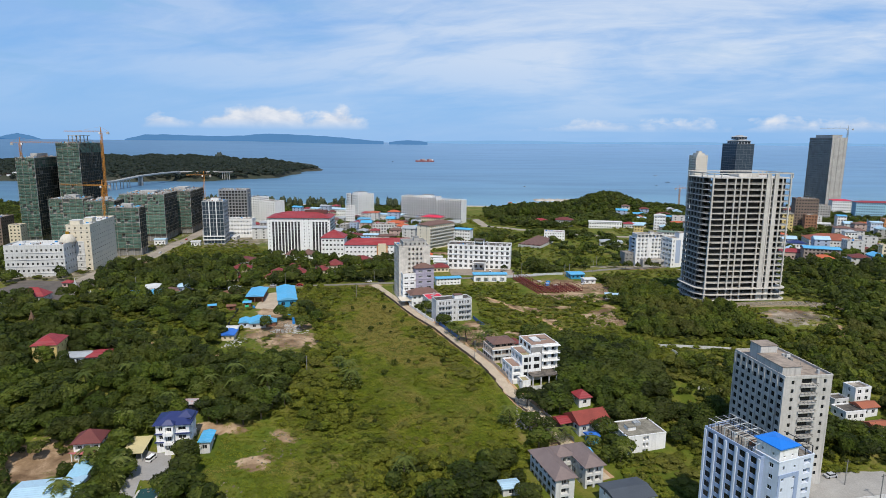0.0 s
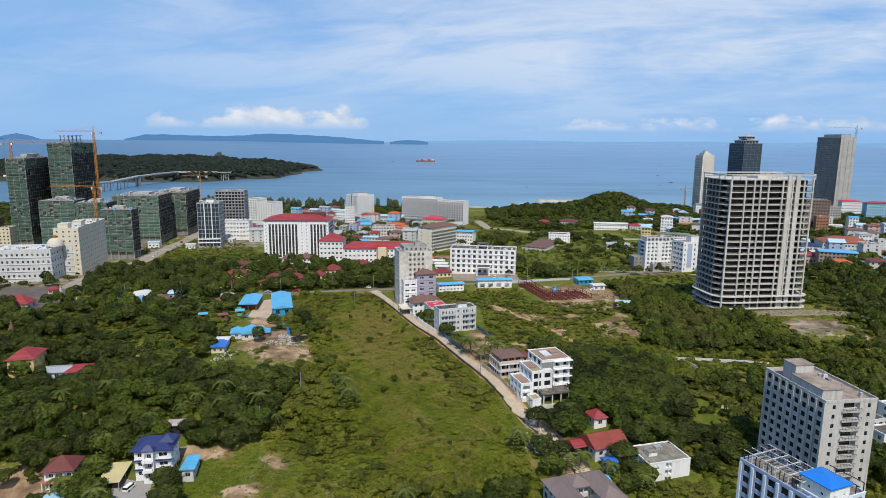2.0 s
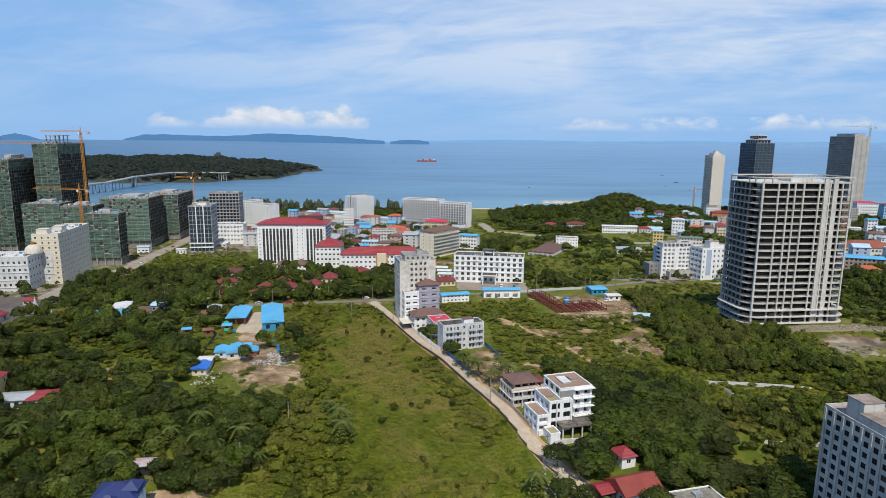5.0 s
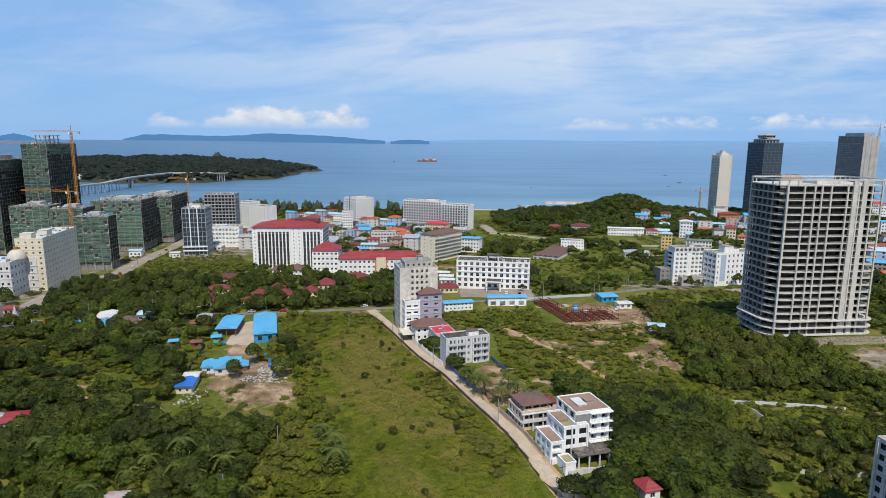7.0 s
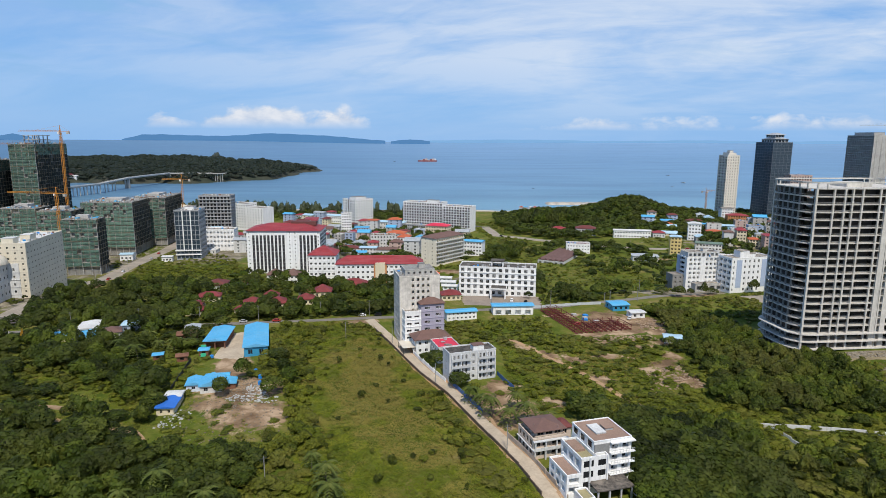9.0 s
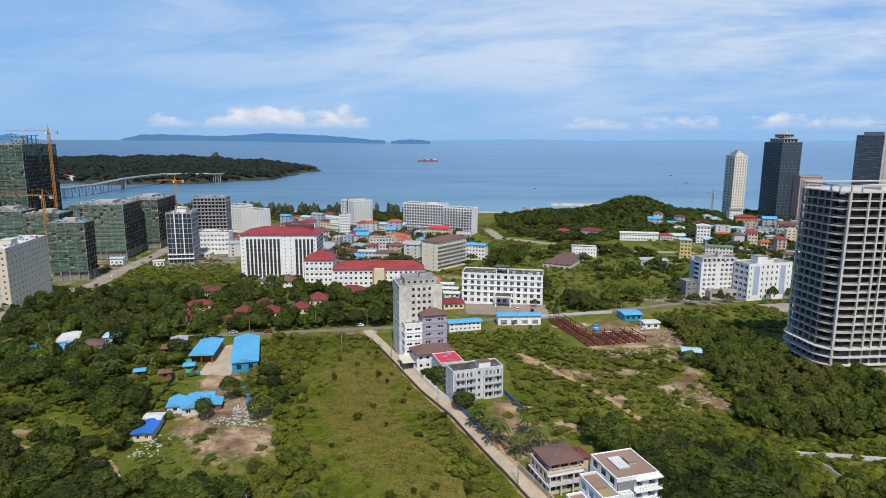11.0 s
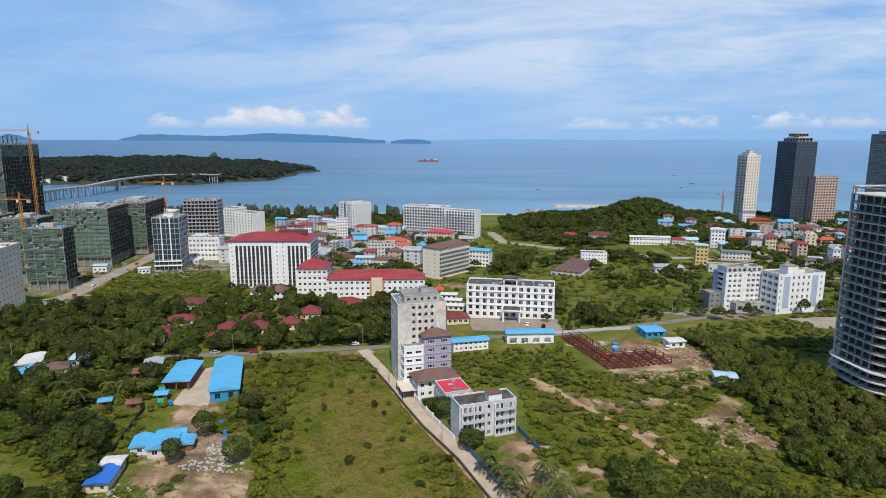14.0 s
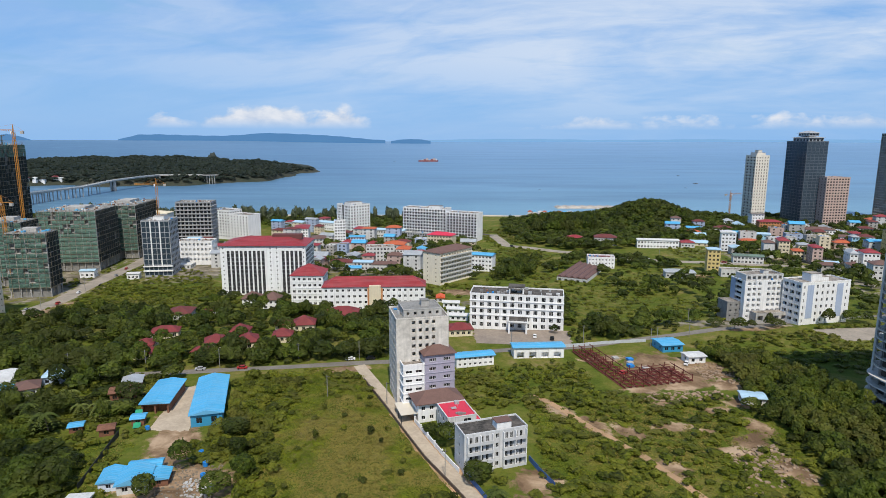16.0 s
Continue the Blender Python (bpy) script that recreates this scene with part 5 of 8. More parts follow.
              {"f": [(1.0, 4.6, 1, 1.0, 1.25), (5.4, 11.4, 1, 5.2, 2.0, "b", 0.6), (12.2, 15.8, 1, 1.0, 1.25)], "l": (8, 1.6, 1.6)}, mat("weathered_cladding", (0.52, 0.50, 0.47), 0.85, 0.22, 1.0, 0.11, 0.5), z=-7.5, frame_mat=DARKMETAL, roof_mat=mat("rusty_roof_deck", (0.33, 0.27, 0.22), 0.95, 0.45, 0.6, 0.2), par=0.8, pilasters="l",
              boxes=[(0.3, 2.0, 6.8, 14.5, 3.0), (1.6, 15.0, 7.6, 20.5, 5.5)])
for k in range(12):
    b = MB(CONC, DARKMETAL)
    b.box(5.3, -0.6, k * 2.87 - 0.15, 11.5, -0.01, k * 2.87 + 0.22)
    for q in range(14):
        b.beam((5.35 + q * 0.47, -0.55, k * 2.87 + 0.22), (5.35 + q * 0.47, -0.55, k * 2.87 + 1.1), 0.025, 1)
    b.beam((5.3, -0.55, k * 2.87 + 1.12), (11.5, -0.55, k * 2.87 + 1.12), 0.04, 1)
    part("balcony", b, th)
BLUESTRIPE = mat("blue_grey_stripe", (0.30, 0.38, 0.55), 0.75, 0.1, 1.2, 0.1, 0.2)
th = building("blue_white_block", "white and blue-grey apartment block with blue roof", "building", 83.4, 148.0, 22, 9.0, 19, 30, 10, {"l": (5, 1.9, 1.8), "r": (4, 1.4, 1.4)}, BLUESTRIPE, z=-11.5, roof_mat=ROOFCONC, par=0.8, pilasters="l", bal_mat=PALEBLUE, frame_mat=DARKMETAL)
add_block(th, 1.2, -4.5, 0, 7.4, 8.5, 31.0, 10, {"f": [(0.4, 3.0, 1, 0.8, 1.1), (4.4, 7.0, 1, 0.8, 0.6)], "l": (2, 1.2, 1.2)}, PALEBLUE, roof_mat=ROOFCONC, par=0.3)
add_block(th, 1.8, -3.9, 31.0, 6.6, 7.2, 3.4, 1, {"f": (2, 0.8, 0.5), "l": (2, 0.7, 0.8)}, WHITE, "hip", mat("bright_blue_roof", (0.01, 0.17, 0.62), 0.5, 0.1), rise=0.7, over=0.5, foot=0.0)
b = MB(BLUESTRIPE)
b.box(7.3, -4.62, 0, 8.58, -4.51, 27.5), b.box(1.22, -4.62, 26.6, 7.28, -4.51, 27.6), b.box(1.22, -4.62, 0, 2.0, -4.51, 26.6)
part("painted_band", b, th, "blue-grey painted frame")
add_block(th, 9.1, -1.5, 0, 9.0, 10.0, 28.5, 10, {"f": (2, 2.6, 1.5, "b", 0.8), "r": (3, 1.2, 1.3)}, PALEBLUE, roof_mat=ROOFCONC, par=0.5, frame_mat=DARKMETAL)
for k in range(15):
    b = MB(DARKMETAL if k % 3 else OFFWHITE)
    b.beam((0.3, 2 + k * 1.15, 33.2), (8.6, 2 + k * 1.15, 33.2), 0.08)
    b.beam((0.3, 2 + k * 1.15, 30), (0.3, 2 + k * 1.15, 33.2), 0.08)
    b.beam((8.6, 2 + k * 1.15, 30), (8.6, 2 + k * 1.15, 33.2), 0.08)
    part("pergola_bar", b, th)
for x0 in (0.3, 3.0, 5.8, 8.6):
    b = MB(OFFWHITE)
    b.beam((x0, 1.8, 33.35), (x0, 18.4, 33.35), 0.07)
    part("pergola_rail", b, th)
for k in range(4):
    b = MB(DARKMETAL)
    b.beam((9.5 + k * 2.7, -1.2, 28.5), (9.5 + k * 2.7, -1.2, 31.2), 0.09)
    b.beam((9.5 + k * 2.7, -1.2, 31.2), (9.5 + k * 2.7, 7.5, 31.2), 0.09)
    part("pergola_bar", b, th)
th = building("low_white_block", "low white block with a weathered flat roof", "building", 65.5, 200.6, 15, 15.5, 12, 7.4, 3, {"f": [(5.8, 9.0, 2, 1.0, 1.6, "b", 0.5)], "l": (4, 2.2, 1.8, "b", 0.4)}, WHITE, z=-10, roof_mat=mat("mossy_grey_roof", (0.27, 0.25, 0.20), 0.95, 0.5, 0.8, 0.25), par=0.35, boxes=[(3.0, 4.5, 6.0, 7.5, 1.3)])
for k in range(3):
    b = MB(GREYMETAL)
    b.box(7.5 + k * 0.9, 7.5, 7.4, 8.2 + k * 0.9, 9.6, 8.5)
    part("air_handler", b, th)
GREYBROWN = mat("grey_brown_roof", (0.19, 0.145, 0.135), 0.7, 0.2, 1.8, 0.2)
th = building("brown_roof_block", "white courtyard house under a grey-brown hip roof", "house", 35.5, 173.6, 17, 6.5, 18.5, 8.5, 3, {"f": (1, 2.6, 2.0, "b", 0.3), "l": (6, 2.0, 1.9), "r": (4, 1.4, 1.4, "b", 0.4)}, OFFWHITE, "hip", GREYBROWN, z=-11.5, rise=2.4, over=0.8)
keep_rect(35.5, 173.6, 17, 19, 18.5)
add_block(th, 6.55, 12.5, 0, 6.0, 6.0, 8.5, 3, {"f": (3, 1.4, 1.5, "b", 0.5)}, OFFWHITE, "hip", GREYBROWN, rise=2.2, over=0.8)
add_block(th, 12.6, 4.0, 0, 6.4, 14.5, 8.5, 3, {"f": (2, 2.2, 2.0, "b", 0.3), "l": (3, 1.6, 1.6, "b", 0.4), "r": (4, 1.4, 1.4)}, OFFWHITE, "hip", GREYBROWN, rise=2.4, over=0.8)
building("red_roof_house", "house with a red sheet roof", "house", 50.6, 210.0, 20, 12.5, 9.5, 3.4, 1, {"f": (3, 1.4, 1.4), "l": (2, 1.4, 1.4)}, OFFWHITE, "hip", mat("brick_red_sheet", (0.25, 0.050, 0.036), 0.6, 0.25, 1.8, 0.2), rise=3.0, gable=True)
th = building("navy_roof_villa", "cream three-storey villa with navy hipped roof", "villa", -100.2, 200.3, 8, 11.2, 9, 9.4, 3, {"f": [(0.3, 2.9, 1, 1.3, 1.4), (6.6, 11.0, 1, 2.6, 1.3)], "r": (2, 2.2, 1.7, "b", 0.5)}, WHITE, "hip", NAVY, rise=2.8, over=0.9, frame_mat=WHITE, bands=0.15)
add_block(th, 3.1, -2.0, 0, 3.3, 1.99, 10.0, 3, {"f": (1, 2.0, 2.0, "b", 0.5)}, WHITE, "hip", NAVY, rise=1.5, over=0.4, balcony="f")
add_block(th, 7.6, 2.4, 9.5, 3.6, 4.4, 1.2, 1, {}, WHITE, "hip", NAVY, rise=2.0, over=0.7, foot=0.0)
for k in (1, 2):
    b = MB(NAVY)
    b.box(-0.5, -0.8, k * 3.1 - 0.15, 3.0, -0.01, k * 3.1 + 0.1), b.box(6.5, -0.8, k * 3.1 - 0.15, 11.6, -0.01, k * 3.1 + 0.1)
    part("canopy", b, th)
keep_rect(-109.5, 193.7, 10, 7, 13)
keep_rect(-97.5, 172, 8, 9, 26)
th = thing("carport", "pale yellow sheet carport on posts", "carport", -109.5, 193.7, lz(-106, 198.5), 10)
b = MB(mat("pale_yellow_sheet", (0.55, 0.47, 0.25), 0.6, 0.15))
b.box(0, 0, 3.0, 7.0, 13.0, 3.15)
part("roof", b, th)
for cx, cy in ((0.3, 0.3), (6.6, 0.3), (0.3, 12.6), (6.6, 12.6), (0.3, 6.5), (6.6, 6.5)):
    b = MB(GREYMETAL)
    b.beam((cx, cy, -1), (cx, cy, 3.0), 0.1)
    part("post", b, th)
th = building("maroon_roof_house", "white house with a maroon hip roof and a pink veranda roof", "house", -126.6, 195.5, 10, 8.4, 8, 6, 2, {"f": (3, 2.2, 1.7, "b", 0.5), "r": (2, 1.4, 1.4)}, WHITE, "hip", MAROON, rise=3.2, over=0.8)
b = MB(mat("pink_veranda_roof", (0.42, 0.13, 0.13), 0.7, 0.15))
b.prism([(-1.6, -0.4), (1.0, -1.6), (4.2, -2.1), (7.4, -1.6), (9.4, -0.5), (9.4, -0.02), (-1.6, -0.02)], 2.75, 2.95)
part("veranda_roof", b, th, "curved pink veranda roof")
for k in range(5):
    b = MB(WHITE)
    b.beam((-0.6 + k * 2.3, -0.75 - 0.7 * math.sin(k * 0.785), -1), (-0.6 + k * 2.3, -0.75 - 0.7 * math.sin(k * 0.785), 2.75), 0.12)
    part("veranda_post", b, th)
building("white_store", "white two-storey store with a flat roof", "building", 110.0, 660.0, -8, 22, 12, 9, 3, {"f": (8, 1.0, 1.1)}, WHITE, roof_mat=MAROON)


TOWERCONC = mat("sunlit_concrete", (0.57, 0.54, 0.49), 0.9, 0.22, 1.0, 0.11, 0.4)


# infill walls near black: the floors' interior shade is put into their colour
SHADE_INFILL = mat("shade_dark_infill", (0.075, 0.065, 0.055), 0.95, 0.4, 0.5, 0.2)


def unfinished_tower():
    x, y, ang, z = 147.0, 341.0, 6.0, 7.5
    th = thing("unfinished_tower", "bare concrete tower frame of stacked open floors", "building", x, y, z, ang)
    w, d, n, fh = 51.0, 28.0, 22, 3.32
    keep_rect(x, y, ang, w, d)

    def outline(g=0.0, r=7.0):
        pts = []
        for cx, cy, a0 in ((r, r, 180), (w - 4, 4, 270), (w - 4, d - 4, 0), (r, d - r, 90)):
            rr = (r if cx == r else 4) + g
            for k in range(7):
                a = radians(a0 + 15 * k)
                pts.append((cx + rr * math.cos(a), cy + rr * math.sin(a)))
        return pts
    for k in range(n + 1):
        s = MB(TOWERCONC)
        g = 2.0 if k < 4 else 0.35
        s.prism(outline(g), k * fh - 0.42, k * fh, 0)
        part("floor_slab", s, th)
    for k in range(4, n):
        # rails darkened like the flank, where shade is put into the colour
        rl = MB(CONC_D)
        o_ = outline(0.3)
        for a_, b_ in zip(o_[:7] + o_[-7:], o_[1:8] + o_[-6:] + o_[:1]):
            rl.beam((*a_, k * fh + 0.75), (*b_, k * fh + 0.75), 0.07)
        part("balcony_rail", rl, th)
    cols = [2.5, 10.5, 15.5, 19.0, 23.5, 31.5, 37.0, 40.0, 43.5, 48.5]
    for cx in cols:
        for cy in (-0.1, 9.0, 18.0, 27.0):
            if cy > 0.7 and cx in (19.0, 40.0):
                continue
            c = MB(TOWERCONC)
            q = 0.35 if cx != 2.5 else 0.45
            c.box(cx - q, cy - q, -6, cx + q, cy + q, n * fh)
            part("column", c, th)
    for x0, x1, y0, y1 in ((34.0, 36.4, -0.5, 0.4), (38.6, 41.0, -0.5, 0.4)):
        c = MB(TOWERCONC)
        c.box(x0, y0, -6, x1, y1, n * fh + 2)
        part("shear_wall", c, th)
    # set close behind the front to keep the openings dark
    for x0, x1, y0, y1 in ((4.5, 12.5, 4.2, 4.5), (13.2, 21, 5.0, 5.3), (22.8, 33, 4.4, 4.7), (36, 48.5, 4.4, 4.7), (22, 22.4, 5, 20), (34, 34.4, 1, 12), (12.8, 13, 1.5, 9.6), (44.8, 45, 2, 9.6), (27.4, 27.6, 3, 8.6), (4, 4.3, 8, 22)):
        c = MB(SHADE_INFILL)
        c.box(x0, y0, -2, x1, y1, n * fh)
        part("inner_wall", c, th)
    flank = MB(SHADE_INFILL)
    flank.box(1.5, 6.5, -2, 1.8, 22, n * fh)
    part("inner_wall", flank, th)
    # flank columns in darker concrete: the side's shade put into their colour
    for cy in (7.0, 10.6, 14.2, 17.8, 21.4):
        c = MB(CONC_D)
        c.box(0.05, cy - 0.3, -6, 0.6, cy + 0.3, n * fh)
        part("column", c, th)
    top = MB(TOWERCONC)
    o = outline(0.35)
    for a, b in zip(o, o[1:] + o[:1]):
        top.beam((*a, n * fh + 2.4), (*b, n * fh + 2.4), 0.3)
    part("roof_beam", top, th)
    for i in range(0, len(o), 2):
        c = MB(TOWERCONC)
        c.box(o[i][0] - 0.25, o[i][1] - 0.25, n * fh, o[i][0] + 0.25, o[i][1] + 0.25, n * fh + 2.4)
        part("roof_post", c, th)
    r = MB(TOWERCONC)
    r.box(22, 8, n * fh, 34, 18, n * fh + 1.8)
    part("roof_room", r, th)


unfinished_tower()
# ---- small houses of the town: name, label, x, y, angle, width, depth, height, floors, walls, roof, rise
def small(name, label, x, y, ang, w, d, h, floors, wall, roof_mat, rise=1.8, roof="hip", gable=False, group="", cols=None, over=0.6, kind="w"):
    cols = cols or max(1, int(w / 3.0))
    side = max(1, int(d / 3.4))
    wh = min(1.5, h / floors * 0.52)
    faces = {"f": (cols, min(1.6, w / cols * 0.55), wh, kind, h / floors * 0.28), ("l" if x > 0 else "r"): (side, 1.1, wh, kind, h / floors * 0.28)}
    return building(name, label, "house", x, y, ang, w, d, h, floors, faces, wall, roof, roof_mat, rise=rise, over=over, group=group, gable=gable, par=0.5, bands=0.12 if floors > 2 else 0.0)


RESORT = mat("weathered_red_tiles", (0.20, 0.034, 0.034), 0.65, 0.3, 1.8, 0.2)
SMALL = [
    ("town_house", "narrow olive-yellow house with a blue roof", 199.6, 636, -14, 9.5, 10, 19.0, 6, YELLOW, PALEMETAL, 0.6),
    ("town_house", "white five-storey house with a pale roof", 255.5, 738, -18, 13, 14, 17.5, 5, WHITE, OFFWHITE, 1.2),
    ("town_house", "light blue shop row under a pale roof", 309, 790, -16, 19, 12, 8.5, 2, SKYBLUE, PALEMETAL, 1.2),
    ("town_house", "cream house with a bright blue roof", 292, 802, -14, 10, 10, 8.8, 2, CREAM, BLUEMETAL, 1.0),
    ("town_house", "orange-brown four-storey house with a red roof", 350, 853, -12, 24, 14, 13, 4, ORANGE, REDROOF, 2.0),
    ("town_house", "beige six-storey house with a red gable roof", 287, 694, -16, 9, 14, 16.5, 5, CREAM, REDROOF, 2.6),
    ("town_house", "plain white gabled house wall", 277, 700, -16, 9, 12, 14, 1, OFFWHITE, BROWNROOF, 2.0),
    ("town_house", "yellow house with an orange roof", 296, 686, -16, 9, 10, 8.4, 3, CREAM, ORROOF, 1.8),
    ("town_house", "pink six-storey town house with dark red roof", 302, 668, -14, 8, 15, 14.5, 5, PINK, REDROOF, 1.6),
    ("town_house", "narrow white gabled house by the road", 324, 653, -14, 6, 14, 12, 3, WHITE, GREYMETAL, 2.6),
    ("town_house", "teal street kiosk building", 305, 656, -14, 11, 6, 4.6, 1, SKYBLUE, PALEMETAL, 0.6),
    ("town_house", "white arched house with red roof", 333, 650, -15, 12, 12, 13, 3, WHITE, REDROOF, 3.0),
    ("town_house", "grey-white villa with a brown roof", 311, 606, -14, 14, 12, 12, 3, OFFWHITE, BROWNROOF, 2.6),
    ("town_house", "tall yellow apartment house uphill", 381, 690, -14, 14, 14, 25, 7, YELLOW, ROOFCONC, 1.0),
    ("town_house", "long white warehouse with a brown roof", 384, 820, -10, 30, 16, 8, 2, WHITE, BROWNROOF, 2.4),
    ("town_house", "orange-roofed house on the hillside", 520, 920, -14, 20, 14, 9, 2, CREAM, ORROOF, 2.6),
    ("town_house", "low house with a maroon roof", 297, 846, -8, 19, 12, 5.4, 1, OFFWHITE, MAROON, 2.2),
    ("town_house", "small white gabled house uphill", 325, 888, -6, 11, 10, 9, 3, WHITE, GREYMETAL, 2.6),
    ("town_house", "slim white tower house with small windows", 352, 876, -6, 14, 12, 20, 6, WHITE, ROOFCONC, 1.0),
    ("town_house", "long green-roofed shop row", 240, 678, -17, 24, 10, 6.6, 2, OFFWHITE, mat("moss_green_roof", (0.14, 0.20, 0.16), 0.8, 0.3), 1.2),
    ("town_house", "house with a dark red roof", 460, 846, -15, 14, 11, 6.5, 2, OFFWHITE, MAROON, 2.2),
    ("town_house", "narrow grey-green town house", 392, 755, -15, 6.5, 10, 10, 3, SKYBLUE, GREYMETAL, 2.0),
    ("town_house", "low wide house with a red roof", 384, 762, -15, 9, 9, 5, 1, OFFWHITE, REDROOF, 2.0),
    ("town_house", "cream house with a grey roof", 321, 722, -15, 10, 10, 8, 2, CREAM, GREYMETAL, 1.8),
    ("town_house", "grey unfinished concrete shell house", 352, 763, -15, 12, 11, 10, 3, CONC, ROOFCONC, 0.8),
    ("town_house", "grey five-storey block with a blue roof", 306, 512, -20, 27, 15, 11.5, 4, mat("brown_render", (0.30, 0.25, 0.22), 0.8, 0.15), BLUEMETAL, 1.2),
    ("town_house", "house under a wide red-brown roof", 358, 592, -14, 42, 24, 10, 2, OFFWHITE, mat("red_brown_roof", (0.27, 0.085, 0.05), 0.75, 0.2), 5.0),
    ("town_house", "long light blue apartment block with red roof", 571, 846, -14, 48, 16, 25, 7, SKYBLUE, REDROOF, 2.0),
    ("town_house", "white seven-storey block with a crimson roof", 575, 905, -14, 26, 16, 24, 6, WHITE, PINKRED, 1.6),
    # concrete shown dark brown: its shade is put into the wall colour
    ("town_house", "tall raw concrete frame block", 420, 730, -14, 25, 16, 39, 11, mat("brown_shell", (0.2, 0.15, 0.12)), ROOFCONC, 0.6),
    ("town_house", "brick and concrete shell block", 424, 714, -14, 13, 10, 21, 6, mat("raw_brick", (0.33, 0.17, 0.10), 0.9, 0.25), ROOFCONC, 0.6),
    ("town_house", "grey concrete frame block with green netting", 500, 817, -14, 16, 12, 23, 7, CONC, ROOFCONC, 0.6),
    ("town_house", "slim white house with a blue roof", 480, 742, -14, 10, 10, 17, 5, WHITE, BLUEMETAL, 1.2),
    ("town_house", "long low white house with terrace", 450, 738, -14, 18, 10, 8, 2, WHITE, OFFWHITE, 1.0),
    ("town_house", "white gabled house with grey roof", 420, 634, -14, 12, 10, 12, 3, WHITE, GREYMETAL, 2.0),
    ("town_house", "pale blue four-storey town house", 485, 690, -14, 12, 12, 15.5, 4, PALEBLUE, PALEMETAL, 1.0),
    ("town_house", "long house with a pink-red roof", 297, 527, -14, 22, 12, 6.6, 1, PINK, REDROOF, 2.4),
    ("town_house", "white house with a navy roof", 330, 577, -14, 15, 12, 9, 2, WHITE, NAVY, 2.2),
    ("town_house", "orange-brown row of terraced houses", 510, 744, -12, 17, 10, 8, 2, ORANGE, ORROOF, 1.4),
    ("town_house", "orange brick block of flats", 500, 690, -14, 13, 12, 19, 5, ORANGE, ROOFCONC, 0.8),
    ("town_house", "white house with a bright blue roof", 11.8, 655, -18, 18, 12, 13.5, 4, WHITE, BLUEMETAL, 1.0),
    ("town_house", "cream block with a crimson roof", -28, 772, -20, 26, 14, 13.5, 4, CREAM, PINKRED, 2.6),
    ("town_house", "grey unfinished four-storey row", -80.8, 695, 4, 25, 14, 13.5, 4, OFFWHITE, ROOFCONC, 0.8),
    ("town_house", "white house with an orange roof", -54, 698, -6, 12, 14, 11, 3, WHITE, ORROOF, 2.6),
    ("town_house", "low hall under orange tiled roofs", -68, 722, -6, 20, 14, 12, 3, OFFWHITE, ORROOF, 2.6),
    ("town_house", "white house with a red roof", -40, 690, -6, 16, 12, 9, 3, WHITE, REDROOF, 2.2),
    ("town_house", "low white house with a pale roof", -87, 660, -4, 16, 10, 6.6, 2, OFFWHITE, PALEMETAL, 1.0),
    ("town_house", "low shed with a brown roof", -71, 656, -2, 20, 12, 5.5, 1, OFFWHITE, BROWNROOF, 1.8),
    ("town_house", "low shed with a dark brown roof", -108, 668, 2, 19, 11, 5.0, 1, OFFWHITE, MAROON, 2.2),
    ("town_house", "small house with a bright blue roof", -90, 640, 6, 12, 10, 5, 1, OFFWHITE, BLUEMETAL, 1.2),
    ("town_house", "long arcade of white shops", -116, 856, -18, 62, 12, 8.5, 2, OFFWHITE, PALEMETAL, 1.4),
    ("town_house", "white house row with red and blue roofs", -182, 908, -20, 44, 12, 9.5, 2, WHITE, PALEMETAL, 1.6),
    ("town_house", "slim white stair tower block", -128, 800, 10, 12, 9, 25, 8, WHITE, ROOFCONC, 0.8),
    ("town_house", "small blue and white house", -109, 786, 2, 15, 9, 9.4, 3, PALEBLUE, BLUEMETAL, 1.0),
    ("town_house", "house with an orange roof", -146, 774, 14, 14, 20, 9.5, 3, OFFWHITE, BROWNROOF, 2.0),
    ("town_house", "block with a red roof", -178, 826, 8, 16, 30, 13, 4, WHITE, REDROOF, 2.0),
    ("town_house", "dark podium of a beach hotel", -58, 836, -21, 54, 10, 6.5, 2, GREYTILE, CONC, 0.5),
    ("town_house", "low gabled store with a grey roof", 161, 619, -10, 22, 12, 4.5, 1, OFFWHITE, GREYMETAL, 1.8),
    ("town_house", "long white school building", 182, 760, -8, 40, 10, 8, 2, WHITE, OFFWHITE, 1.0),
    ("town_house", "house with a red roof among trees", 225, 758, -10, 13, 10, 5, 1, OFFWHITE, REDROOF, 2.2),
    ("town_house", "hillside house with a maroon roof", 143, 776, -12, 22, 14, 8, 2, OFFWHITE, MAROON, 3.0),
    ("town_house", "hillside house with a red roof", 118, 790, -10, 16, 12, 6, 2, OFFWHITE, REDROOF, 2.6),
    ("town_house", "small orange-roofed house among trees", 253, 812, -8, 13, 10, 6, 2, OFFWHITE, ORROOF, 2.0),
    ("town_house", "long street arcade under a flat roof", 205, 622, -11, 38, 9, 5.4, 1, OFFWHITE, ROOFCONC, 0.6),
    ("town_house", "white hall with a cream roof", -395, 905, 6, 40, 24, 20, 6, WHITE, CREAM, 2.6),
    ("town_house", "white hall with a grey roof", -415, 865, 6, 36, 22, 17, 5, WHITE, GREYMETAL, 2.0),
    ("town_house", "small white hut by the road", -262, 628, 12, 9, 7, 4.6, 1, WHITE, OFFWHITE, 0.6),
    ("town_house", "site shed with a bright blue roof", -318, 600, 8, 16, 10, 5.5, 1, BLUEMETAL, BLUEMETAL, 1.2),
    ("town_house", "white site cabin with a pale roof", -303, 634, 8, 11, 8, 5.5, 1, WHITE, PALEMETAL, 1.0),
